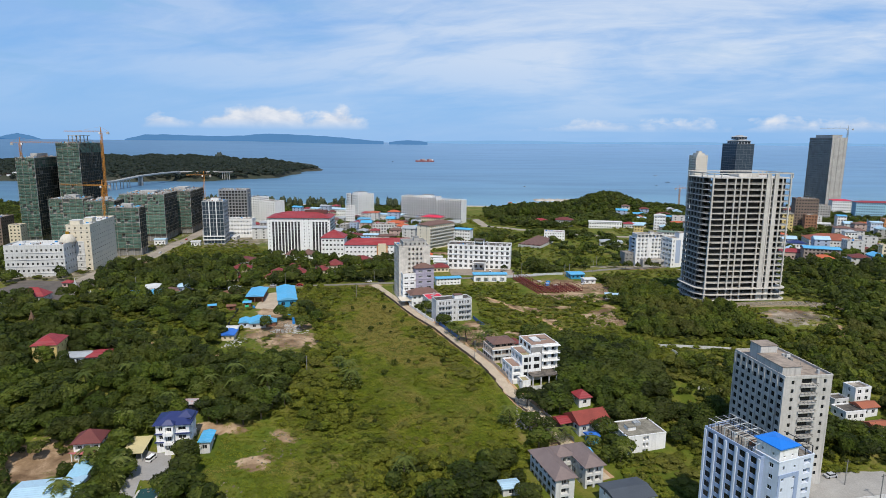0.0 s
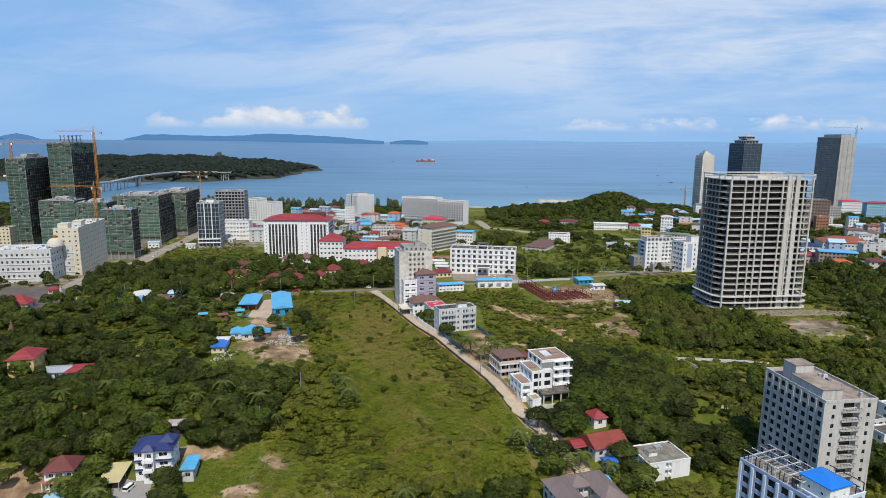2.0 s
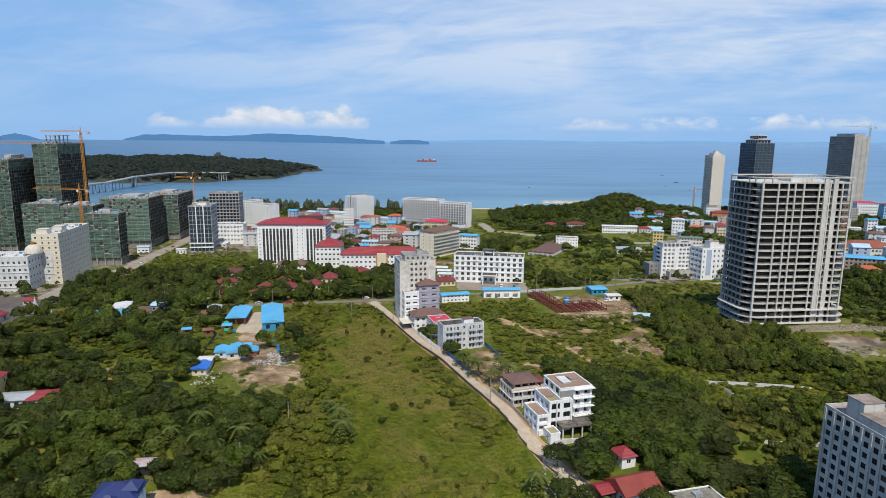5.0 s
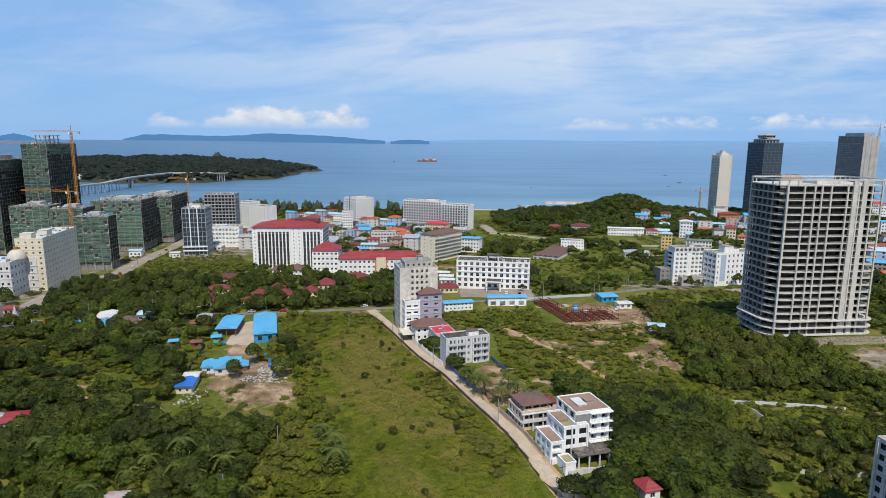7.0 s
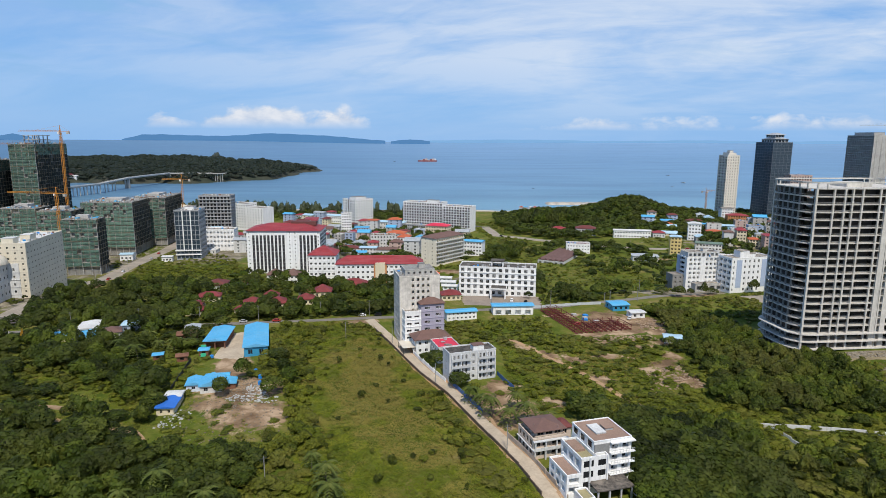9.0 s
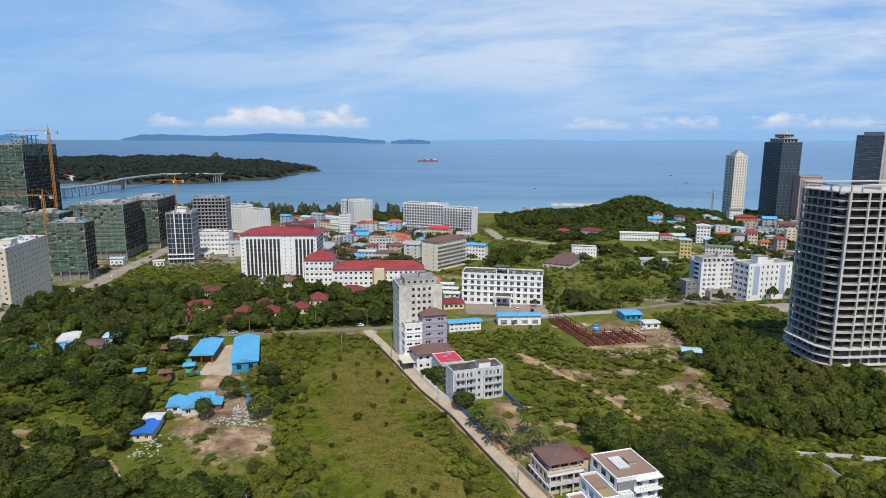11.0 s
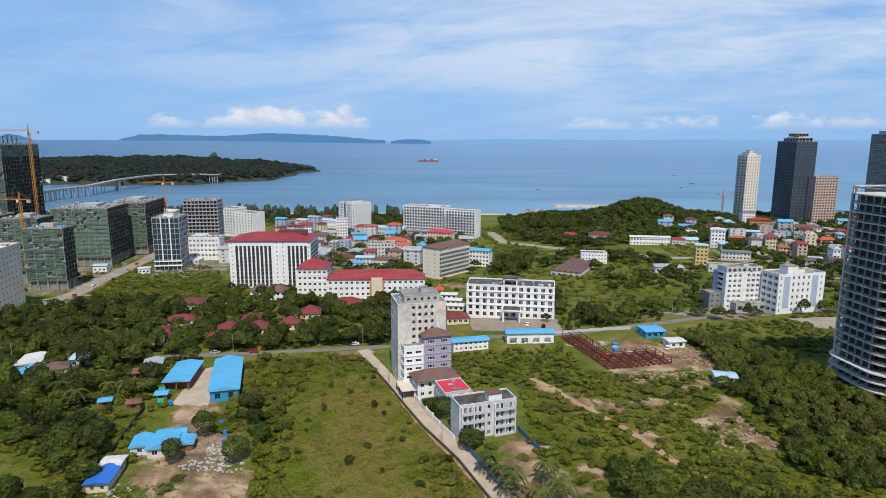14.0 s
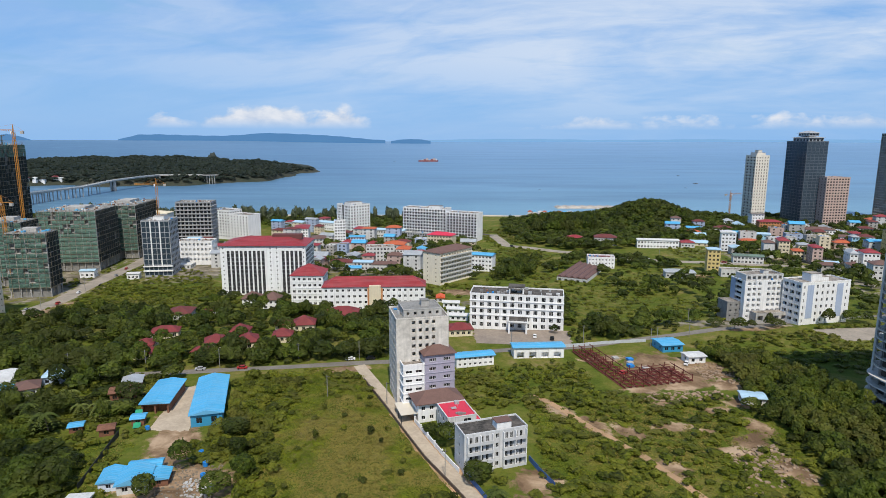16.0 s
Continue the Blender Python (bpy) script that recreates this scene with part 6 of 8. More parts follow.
    ("town_house", "low building with a red roof", -238, 742, 4, 14, 12, 8, 2, OFFWHITE, REDROOF, 2.0),
    ("town_house", "white house by the casuarinas", -213, 922, -16, 18, 10, 8, 2, WHITE, REDROOF, 1.6),
    ("town_house", "brown half-built apartment block", -478, 615, 7, 28, 24, 30, 9, mat("brown_shell", (0.20, 0.15, 0.12), 0.9, 0.25), ROOFCONC, 0.6),
    ("town_house", "pale yellow house beside netted towers", -423, 590, 7, 11, 12, 26, 8, CREAM, ROOFCONC, 0.6),
    # resort with red roofs among trees
    ("resort_cottage", "cream cottage with a red ridged roof", -157, 433, 4, 8, 8, 2.8, 1, CREAM, RESORT, 2.4),
    ("resort_cottage", "long red-roofed cottage among trees", -157, 449, 14, 13, 8, 3.2, 1, CREAM, RESORT, 2.4),
    ("resort_cottage", "cream cottage with a red ridged roof", -154, 422, 0, 10, 7, 3.0, 1, CREAM, RESORT, 2.2),
    ("resort_cottage", "red-roofed resort house among trees", -123, 432, 18, 10, 9, 3.2, 1, CREAM, RESORT, 3.0),
    ("resort_cottage", "red-roofed pavilion with ridged roof", -117.5, 449, 4, 9, 9, 3.2, 1, CREAM, RESORT, 3.6),
    ("resort_cottage", "red-roofed resort house among trees", -107, 433, 20, 9, 11, 3.2, 1, CREAM, RESORT, 3.0),
    ("resort_cottage", "long low red-roofed cottage", -125, 421, 2, 9, 6, 3.0, 1, CREAM, RESORT, 2.0),
    ("resort_cottage", "small red-roofed cottage among trees", -98.7, 464, 6, 8, 7, 3.0, 1, CREAM, RESORT, 2.2),
    ("resort_cottage", "red-roofed cottage with ridged roof", -94, 443, 8, 9, 8, 3.2, 1, CREAM, RESORT, 3.0),
    ("resort_cottage", "red-roofed pavilion with ridged roof", -88.5, 461, 8, 11, 10, 3.4, 1, CREAM, RESORT, 3.8),
    ("resort_house", "columned resort villa with a red hip roof", -75, 482, 8, 18, 12, 4.6, 1, CREAM, RESORT, 3.6),
    ("resort_house", "maroon-roofed house among palms", -169, 492, 8, 13, 14, 4.0, 1, OFFWHITE, MAROON, 3.0),
    ("resort_house", "small house with a maroon roof", -153, 508, 4, 7, 7, 3.0, 1, OFFWHITE, RESORT, 1.8),
    ("resort_house", "white house with a grey-maroon hip roof", -140, 536, 4, 11, 11, 5.0, 2, WHITE, BROWNROOF, 4.0),
    ("resort_house", "white house with a grey-maroon hip roof", -123, 524, 4, 10, 11, 6.0, 2, WHITE, BROWNROOF, 4.0),
    ("market_shed", "long white sheet shed beside the hotel", -10.8, 527.1, -6, 10, 5, 3.0, 1, WHITE, OFFWHITE, 1.0),
    ("market_shed", "long white sheet shed beside the hotel", -8.2, 505.4, -6, 10, 5, 3.0, 1, WHITE, OFFWHITE, 1.0),
    ("market_shed", "long white sheet shed beside the hotel", -6.9, 485.7, -6, 10, 5, 3.0, 1, WHITE, OFFWHITE, 1.0),
    ("market_shed", "kiosk with a bright orange roof", -15.0, 543.9, 0, 5, 8, 3.0, 1, OFFWHITE, mat("bright_orange_sheet", (0.62, 0.10, 0.03), 0.6, 0.1), 1.2),
    ("resort_house", "low house with a dull red roof under trees", -7.3, 450.2, 8, 12, 9, 3.4, 1, CREAM, RESORT, 2.4),
    # shacks by the road
    ("roadside_shed", "white-roofed shed by the road", -194, 385, 16, 11, 14, 3.6, 1, OFFWHITE, OFFWHITE, 0.8),
    ("roadside_shed", "shed with a dark brown roof", -176, 378, 30, 8, 9, 3.4, 1, OFFWHITE, BROWNROOF, 2.0),
    ("roadside_shed", "shed with a bright blue roof", -186, 372, 14, 9, 10, 3.6, 1, CREAM, BLUEMETAL, 1.0),
    ("roadside_shed", "small house with a pale gable roof", -174, 391, 14, 7, 8, 3.6, 1, BLUEGREY, PALEMETAL, 1.8),
    ("roadside_shed", "shed under patched rusty sheets", -138, 376, 20, 9, 7, 3.2, 1, RUST, RUST, 0.8),
    ("roadside_shed", "shed under grey metal sheets", -138, 385, 20, 7, 8, 3.2, 1, RUST, GREYMETAL, 0.8),
    ("roadside_shed", "small hut under a blue sheet", -119, 355, 14, 4, 4, 2.6, 1, RUST, BLUEMETAL, 0.5),
    ("roadside_shed", "striped rusty sheet-metal hut", -126, 347, 20, 4.5, 4, 2.4, 1, RUST, RUST, 0.6),
    ("roadside_shed", "low hut under a blue sheet", -138, 350, 20, 4, 3.5, 2.2, 1, RUST, BLUEMETAL, 0.4),
    ("roadside_shed", "low shed with a blue roof", -199, 374, 20, 8, 8, 3.4, 1, CREAM, BLUEMETAL, 0.8),
    # temple
    ("temple_hall", "temple hall with a steep red roof", -261, 365, 6, 15, 10, 3.6, 1, OFFWHITE, REDROOF, 4.6),
    ("temple_hall", "small red gate house", -259, 406, 4, 6, 5, 3.0, 1, PINK, REDROOF, 1.6),
    # houses in the left woods
    ("wood_house", "yellow two-storey house with a red gable roof", -183.4, 261.6, 12, 10, 13, 7.5, 2, YELLOW, REDROOF, 3.2),
    ("wood_house", "low shed with a pale grey roof", -170.8, 260.6, 12, 12, 8, 3.0, 1, PALEBLUE, GREYMETAL, 1.0),
    ("wood_house", "low wide house with a red roof", -159.3, 261.6, 14, 11, 9, 3.2, 1, OFFWHITE, REDROOF, 1.8),
    ("wood_house", "open hut with a patched red and grey sheet roof", -101, 224, 8, 6, 4.5, 2.8, 1, DARKMETAL, mat("patched_red_sheet", (0.42, 0.22, 0.19), 0.7, 0.5, 0.5, 0.6, dark=(0.36, 0.37, 0.38)), 0.5),
    ("pale_shed", "low shed with a pale blue sheet roof", -119.0, 178.6, 12, 5, 9, 3.2, 1, WHITE, SKYBLUE, 0.8),
    ("pale_shed", "wide shed with a pale blue sheet roof", -128.4, 165, 12, 18, 11, 4.0, 1, WHITE, PALEMETAL, 1.0),
    ("pale_shed", "narrow lean-to with a blue roof", -85, 199.8, 8, 3.5, 8, 3.6, 1, OFFWHITE, BLUEMETAL, 0.5),
    # houses at the near end of the lane
    ("lane_house", "red-roofed lean-to with dark posts", 44.2, 212.5, 20, 5.5, 5.5, 2.7, 1, DARKMETAL, REDROOF, 1.2),
    ("lane_house", "white gabled house with a red roof", 54.3, 227.5, 17, 5, 6, 3.2, 1, WHITE, REDROOF, 2.2),
    ("lane_house", "low shed with a bright blue roof", 46.5, 195.5, 17, 6, 4, 2.6, 1, OFFWHITE, BLUEMETAL, 0.8),
    ("lane_house", "hut with a pale blue roof", 19.5, 176, 12, 5.5, 4.5, 2.6, 1, OFFWHITE, PALEMETAL, 0.5),
    ("lane_house", "white house with a dark grey roof", 52.5, 166, 17, 13, 10, 5.5, 2, WHITE, mat("slate_roof", (0.07, 0.08, 0.095), 0.6, 0.2), 1.0),
    ("lane_house", "small porch with a blue roof", 53.5, 205.3, 17, 3.5, 3.5, 2.6, 1, BLUEMETAL, BLUEDEEP, 0.6),
    ("lane_house", "white flat-roofed house among trees", 164.7, 230.5, 12, 7.5, 6, 5.6, 2, WHITE, ROOFCONC, 0.6),
    ("lane_house", "white house with an orange-brown roof", 162.2, 222.3, 12, 7.5, 5, 3.4, 1, WHITE, mat("rust_tile_roof", (0.34, 0.11, 0.06), 0.75, 0.25), 1.2),
    ("lane_house", "white house with a black flat roof", 154.2, 219.2, 12, 9, 7, 3.4, 1, WHITE, ROOFBLACK, 0.5),
    ("lane_house", "low house with a dark flat roof", 154.8, 227.4, 12, 6.5, 5, 3.2, 1, OFFWHITE, ROOFBLACK, 0.5),
    ("lane_house", "low house with a rust-red roof", 159.8, 210.1, 12, 8, 6, 3.0, 1, OFFWHITE, mat("rust_tile_roof", (0.34, 0.11, 0.06)), 1.4),
    ("site_shed", "site shed under a bright blue roof", 91, 425, 10, 10, 10, 3.2, 1, BLUEMETAL, BLUEMETAL, 0.6),
    ("site_shed", "white steel site cabin", 97.5, 411, 10, 8, 6, 3.0, 1, WHITE, OFFWHITE, 0.4),
    ("site_shed", "low shed with a blue roof beside trees", 101, 369, -12, 8, 6, 2.6, 1, OFFWHITE, PALEMETAL, 0.5),
]
for nm, lab, hx, hy, ha, hw, hd, hh, hf, hwall, hroof, hrise in SMALL:
    flat = hrise <= 0.8 and hroof in (ROOFCONC, ROOFBLACK, CONC)
    small(nm, lab, hx, hy, ha, hw, hd, hh, hf, hwall, hroof, hrise, "flat" if flat else "hip", gable=(not flat and hrise < 1.5),
          group={"town_house": "houses of the seaside town", "resort_cottage": "red-roofed resort cottages", "roadside_shed": "sheds along the road"}.get(nm, ""))
# ---- far shore
def island_height(X, Y):
    r = (np.abs((X + 1080) / 625) ** 3 + np.abs((Y - 2130) / 520) ** 3) ** (1 / 3)
    wob = 0.06 * np.sin(X * 0.013 + 1) + 0.05 * np.sin(X * 0.031 + Y * 0.011) + 0.03 * np.sin(Y * 0.027)
    h = np.clip(1.0 - r - wob * 0.6, -0.2, 1)
    z = np.where(h > 0, 3 + 43 * np.clip(h, 0, 1) ** 0.42, 60 * h)
    z = z * (1 + 0.10 * np.sin(X * 0.006 + 0.4) + 0.06 * np.sin(X * 0.019) + 0.05 * np.sin(X * 0.047 + Y * 0.02))
    return SEA_Z + z


grid_mesh("island", np.arange(-1760, -430, 14.0), np.arange(1580, 2680, 16.0), island_height, mat("island_rock", (0.050, 0.050, 0.036), 0.95, 0.4, 0.05, 0.01, dark=(0.020, 0.030, 0.018)), "low wooded island across the strait", "island")


def bridge():
    th = thing("bridge", "long curved concrete bridge on tall piers", "bridge", 0, 0, 0)
    pts = [(-718, 1150, 3), (-724, 1200, 5), (-730, 1270, 4), (-722, 1350, 4), (-729, 1480, 8), (-724, 1570, 9), (-714, 1660, 9), (-675, 1685, 8), (-629, 1690, 8), (-578, 1690, 9)]
    P = []
    for a, b in zip(pts, pts[1:]):
        P += [tuple(a[i] + (b[i] - a[i]) * k / 4 for i in range(3)) for k in range(4)]
    P.append(pts[-1])
    d = MB(CONC)
    ring = []
    for i, c in enumerate(P):
        a, b = P[max(i - 1, 0)], P[min(i + 1, len(P) - 1)]
        L = math.hypot(b[0] - a[0], b[1] - a[1])
        nx, ny = -(b[1] - a[1]) / L * 5, (b[0] - a[0]) / L * 5
        k = len(d.v)
        d.v += [(c[0] - nx, c[1] - ny, c[2] + 0.6), (c[0] + nx, c[1] + ny, c[2] + 0.6), (c[0] + nx, c[1] + ny, c[2] - 1.6), (c[0] - nx, c[1] - ny, c[2] - 1.6)]
        ring.append(k)
    for a, b in zip(ring, ring[1:]):
        for j in range(4):
            d.f.append((a + j, b + j, b + (j + 1) % 4, a + (j + 1) % 4))
            d.m.append(0)
    part("deck", d, th)
    for i in list(range(1, 15)) + [16, 24] + list(range(27, 36)):
        x, y, z = P[i]
        c = MB(CONC)
        q = 3.0 if i in (16, 24) else 0.9
        for off in (-3.2, 3.2):
            c.box(x + off - q * 0.6, y - q, -26, x + off + q * 0.6, y + q, z - 1.5)
        c.box(x - 5, y - 1.4, z - 3.0, x + 5, y + 1.4, z - 1.5)
        part("pier", c, th)
    for side in (-1, 1):
        rail = MB(OFFWHITE)
        k = 0 if side < 0 else 1
        n0 = len(ring)
        for zz, yy in ((0.0, -0.3), (1.1, -0.3), (1.1, 0.3), (0.0, 0.3)):
            rail.v += [(d.v[a + k][0] + yy, d.v[a + k][1], d.v[a + k][2] + zz) for a in ring]
        for a in range(n0 - 1):
            for q in range(4):
                rail.f.append((q * n0 + a, q * n0 + a + 1, ((q + 1) % 4) * n0 + a + 1, ((q + 1) % 4) * n0 + a))
                rail.m.append(0)
        part("parapet", rail, th)


bridge()


def backdrop(name, spans, base, top_col, label):
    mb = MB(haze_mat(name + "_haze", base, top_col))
    for x0, x1, y, zb, hs in spans:
        n = len(hs) - 1
        for i in range(n):
            for k in range(6):
                u0, u1 = (i + k / 6) / n, (i + (k + 1) / 6) / n
                h0 = hs[i] + (hs[i + 1] - hs[i]) * (k / 6) + 1.2 * math.sin(u0 * 91)
                h1 = hs[i] + (hs[i + 1] - hs[i]) * ((k + 1) / 6) + 1.2 * math.sin(u1 * 91)
                a, b = x0 + (x1 - x0) * u0, x0 + (x1 - x0) * u1
                mb.face([(a, y, zb), (b, y, zb), (b, y, max(h1, zb + 0.3)), (a, y, max(h0, zb + 0.3))])
    return structure(name, mb, label, "backdrop")


backdrop("backdrop", [(-2330, -440, 4540, 62, [84, 118, 121, 117, 113, 112, 118, 132, 130, 124, 118, 108, 94, 84]), (-3050, -2700, 4200, 52, [76, 105, 120, 104, 76]), (-3400, -2930, 4200, 52, [116, 113, 104, 78]), (-400, -120, 4540, 62, [80, 92, 93, 82])], (0.03, 0.07, 0.11), (0.055, 0.160, 0.345), "distant islands on the horizon, blue with painted haze")
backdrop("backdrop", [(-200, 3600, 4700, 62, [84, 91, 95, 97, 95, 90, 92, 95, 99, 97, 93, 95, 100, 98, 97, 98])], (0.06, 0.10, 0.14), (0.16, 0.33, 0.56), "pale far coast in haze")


def ship(name, label, x, y, L, hull, cargo):
    z = float(sea_height(np.array(x), np.array(y)))
    th = thing(name, label, "ship", x, y, z, 4)
    b = MB(hull)
    b.prism([(-L / 2, 0), (-L / 2 + 4, -L * 0.07), (L * 0.4, -L * 0.07), (L / 2, 0), (L * 0.4, L * 0.07), (-L / 2 + 4, L * 0.07)], -3, L * 0.07)
    part("hull", b, th)
    for k in range(6):
        c = MB(cargo[k % len(cargo)])
        x0 = -L * 0.36 + k * L * 0.12
        c.box(x0, -L * 0.055, L * 0.07, x0 + L * 0.11, L * 0.055, L * (0.10 + 0.03 * ((k * 7) % 3)))
        part("cargo", c, th)
    c = MB(WHITE)
    c.box(L * 0.37, -L * 0.05, L * 0.07, L * 0.43, L * 0.05, L * 0.15)
    part("bridge_house", c, th)


ship("cargo_ship", "red and white cargo ship lying at anchor", -92, 3020, 92, mat("ship_red", (0.24, 0.085, 0.08), 0.6, 0.2), [OFFWHITE, mat("ship_red", (0.4, 0.12, 0.1)), PINK])
for bx, by, bl in ((-247, 2990, 12), (203, 1547, 8), (640, 1760, 14), (560, 1620, 8), (720, 2100, 12)):
    ship("fishing_boat", "small dark fishing boat on the water", bx, by, bl, DARKMETAL, [DARKMETAL, OFFWHITE])
def islet_height(X, Y):
    r = np.hypot((X + 1157) / 22, (Y - 3190) / 20)
    lump = 8 * np.sin(X * 0.23 + Y * 0.11) * np.cos(Y * 0.19) + 5 * np.sin(X * 0.41)
    return float(sea_height(np.array(-1157.0), np.array(3190.0))) + np.where(r < 1, (1 - r ** 2.4) * (20 + lump), -4 * r)


grid_mesh("islet", np.arange(-1185, -1128, 3.0), np.arange(3164, 3217, 3.0), islet_height, mat("islet_rock", (0.045, 0.055, 0.045), 0.95, 0.3, 0.1, 0.03), "small rocky islet off the wooded island", "island")
# ---- harbour works and the island's village
def mole_height(X, Y):
    edge = np.minimum(np.minimum(X - 176, 318 - X), np.minimum(Y - 1176, 1206 - Y))
    return SEA_Z + np.clip(edge * 0.5, -1.5, 2.6) + 0.8 * np.sin(X * 1.7 + Y * 0.6) * np.cos(Y * 1.3 - X * 0.4) + 0.5 * np.sin(X * 0.43)


grid_mesh("breakwater", np.arange(172, 323, 2.0), np.arange(1172, 1211, 2.0), mole_height, mat("pale_rock_fill", (0.50, 0.45, 0.39), 0.95, 0.45, 0.6, 0.1), "pale rock breakwater reaching into the sea", "breakwater")
lot("harbour_yard", [(112, 1078), (178, 1078), (182, 1100), (116, 1104)], mat("pale_rock_fill", (0.50, 0.45, 0.39)), "pale made ground of a small harbour", 3.2)
rv = random.Random(9)
for k in range(9):
    hx, hy = 116 + k * 7.5, 1082 + rv.uniform(0, 10)
    th = thing("harbour_hut", "small harbour hut with a %s roof" % ("orange", "blue", "white")[k % 3], "hut", hx, hy, lz(hx, hy) + 2.4, rv.uniform(-20, 20), "harbour huts")
    b = MB(OFFWHITE)
    b.box(0, 0, 0, 6, 5, 3)
    part("wall", b, th)
    b = MB((ORROOF, BLUEMETAL, OFFWHITE)[k % 3])
    hip_roof(b, 0, 0, 6, 5, 3.25, 1.4)
    part("roof", b, th)
for k in range(26):
    hx = -1330 + k * 15 + rv.uniform(-5, 5)
    hy = 1560.0
    while float(island_height(np.array(hx), np.array(hy))) < SEA_Z + 8 and hy < 2000:
        hy += 4
    w_, d_, h_ = rv.uniform(8, 15), rv.uniform(7, 11), rv.uniform(4, 8)
    th = thing("island_house", "white island house with a %s roof by the shore" % ("red", "white", "maroon")[k % 3], "house", hx, hy + rv.uniform(0, 16), SEA_Z + 9 + rv.uniform(0, 5), rv.uniform(-20, 20), "houses of the island village")
    b = MB(WHITE)
    b.box(0, 0, -6, w_, d_, h_)
    part("wall", b, th)
    b = MB((RESORT, OFFWHITE, MAROON)[k % 3])
    hip_roof(b, 0, 0, w_, d_, h_ + 0.25, 2.6)
    part("roof", b, th)
# ---- cranes
def crane(x, y, z, h, jib, ang, back=9.0, m=YSTEEL):
    th = thing("tower_crane", "orange lattice tower crane over a building site", "crane", x, y, z, ang, "tower cranes")
    r = 0.85
    mast = MB(m)
    for sx in (-r, r):
        for sy in (-r, r):
            mast.beam((sx, sy, -2), (sx, sy, h), 0.14)
    n = int(h / 3)
    for k in range(n):
        z0, z1 = k * h / n, (k + 1) * h / n
        s = 1 if k % 2 else -1
        mast.beam((-r * s, -r, z0), (r * s, -r, z1), 0.09), mast.beam((r, -r * s, z0), (r, r * s, z1), 0.09)
        mast.beam((-r, r * s, z0), (-r, -r * s, z1), 0.09), mast.beam((-r, -r, z1), (r, -r, z1), 0.08)
    part("mast", mast, th)
    j = MB(m)
    for sy in (-0.6, 0.6):
        j.beam((-back, sy, h + 1), (jib, sy, h + 1), 0.13)
    j.beam((0, 0, h + 2.2), (jib, 0, h + 1.9), 0.12)
    k = 0.0
    while k < jib - 2:
        j.beam((k, -0.6, h + 1), (k + 1, 0, h + 2.1), 0.07), j.beam((k + 1, 0, h + 2.1), (k + 2, 0.6, h + 1), 0.07)
        k += 2
    part("jib", j, th)
    a = MB(m)
    a.beam((-0.6, 0, h), (0, 0, h + 6.5), 0.16), a.beam((0.6, 0, h), (0, 0, h + 6.5), 0.16)
    a.beam((0, 0, h + 6.5), (jib * 0.6, 0, h + 2.1), 0.05), a.beam((0, 0, h + 6.5), (-back, 0, h + 1.2), 0.05)
    part("apex", a, th)
    c = MB(CONC)
    c.box(-back, -0.8, h - 1.4, -back + 2.4, 0.8, h + 0.9)
    part("counterweight", c, th)
    c = MB(WHITE, GLASS)
    c.box(0.9, -0.7, h - 1.2, 2.3, 0.7, h + 0.8), c.box(2.3, -0.6, h - 0.8, 2.34, 0.6, h + 0.5, 1)
    part("cab", c, th)


crane(-372.0, 676.0, -8, 112, 42, 176)
crane(-333.0, 599.0, -8, 60, 46, 172)
crane(-449.0, 658.0, -8, 100, 38, 10)
crane(684.0, 1058.0, -8, 131, 46, 178, m=GREYMETAL)
crane(396.0, 1030.0, -10, 32, 18, 10)
crane(-300.0, 770.0, -9, 62, 20, 200)


# ---- walls and fences
def wall_run(name, pts, h, m, label, t=0.25, category="wall", post=0.0, dz=0.0):
    th = thing(name, label, category, pts[0][0], pts[0][1], lz(*pts[0]) + dz)
    for (x0, y0), (x1, y1) in zip(pts, pts[1:]):
        L = math.dist((x0, y0), (x1, y1))
        n = max(1, int(L / 6))
        for k in range(n):
            a = (x0 + (x1 - x0) * k / n, y0 + (y1 - y0) * k / n)
            b = (x0 + (x1 - x0) * (k + 1) / n, y0 + (y1 - y0) * (k + 1) / n)
            mb = MB(m)
            ln = math.dist(a, b)
            zz = min(lz(*a), lz(*b)) - th.location.z
            mb.box(0, -t / 2, -0.8, ln - 0.01, t / 2, h)
            part("wall_panel", mb, th, m=pose(a[0] - pts[0][0], a[1] - pts[0][1], zz + dz, 0, 0, math.degrees(math.atan2(b[1] - a[1], b[0] - a[0]))))
            if post:
                pb = MB(m)
                pb.box(-0.22, -0.22, -0.8, 0.22, 0.22, h + post)
                part("post", pb, th, m=pose(a[0] - pts[0][0], a[1] - pts[0][1], zz + dz, 0, 0, 0))
    return th


def offset_line(pts, d):
    out = []
    for i, p in enumerate(pts):
        a, b = pts[max(i - 1, 0)], pts[min(i + 1, len(pts) - 1)]
        L = math.dist(a, b)
        out.append((p[0] - (b[1] - a[1]) / L * d, p[1] + (b[0] - a[0]) / L * d))
    return out


BRICKWALL = mat("dark_stained_wall", (0.16, 0.115, 0.09), 0.95, 0.4, 1.0, 0.2, 0.4)
wall_run("boundary_wall", offset_line(LANE[1:], -2.8), 1.3, BRICKWALL, "dark stained low wall between field and lane")
wall_run("garden_wall", offset_line([(-22.5, 356.5), (-12.6, 333.5), (-7.5, 323.0)], 3.0), 1.7, WHITE, "white garden wall with posts along a lane", post=0.6)
wall_run("sheet_fence", offset_line([(-4.5, 319), (6.0, 294)], 2.9), 1.9, FENCEBLUE, "blue sheet metal fence beside a lane", 0.1, "fence")
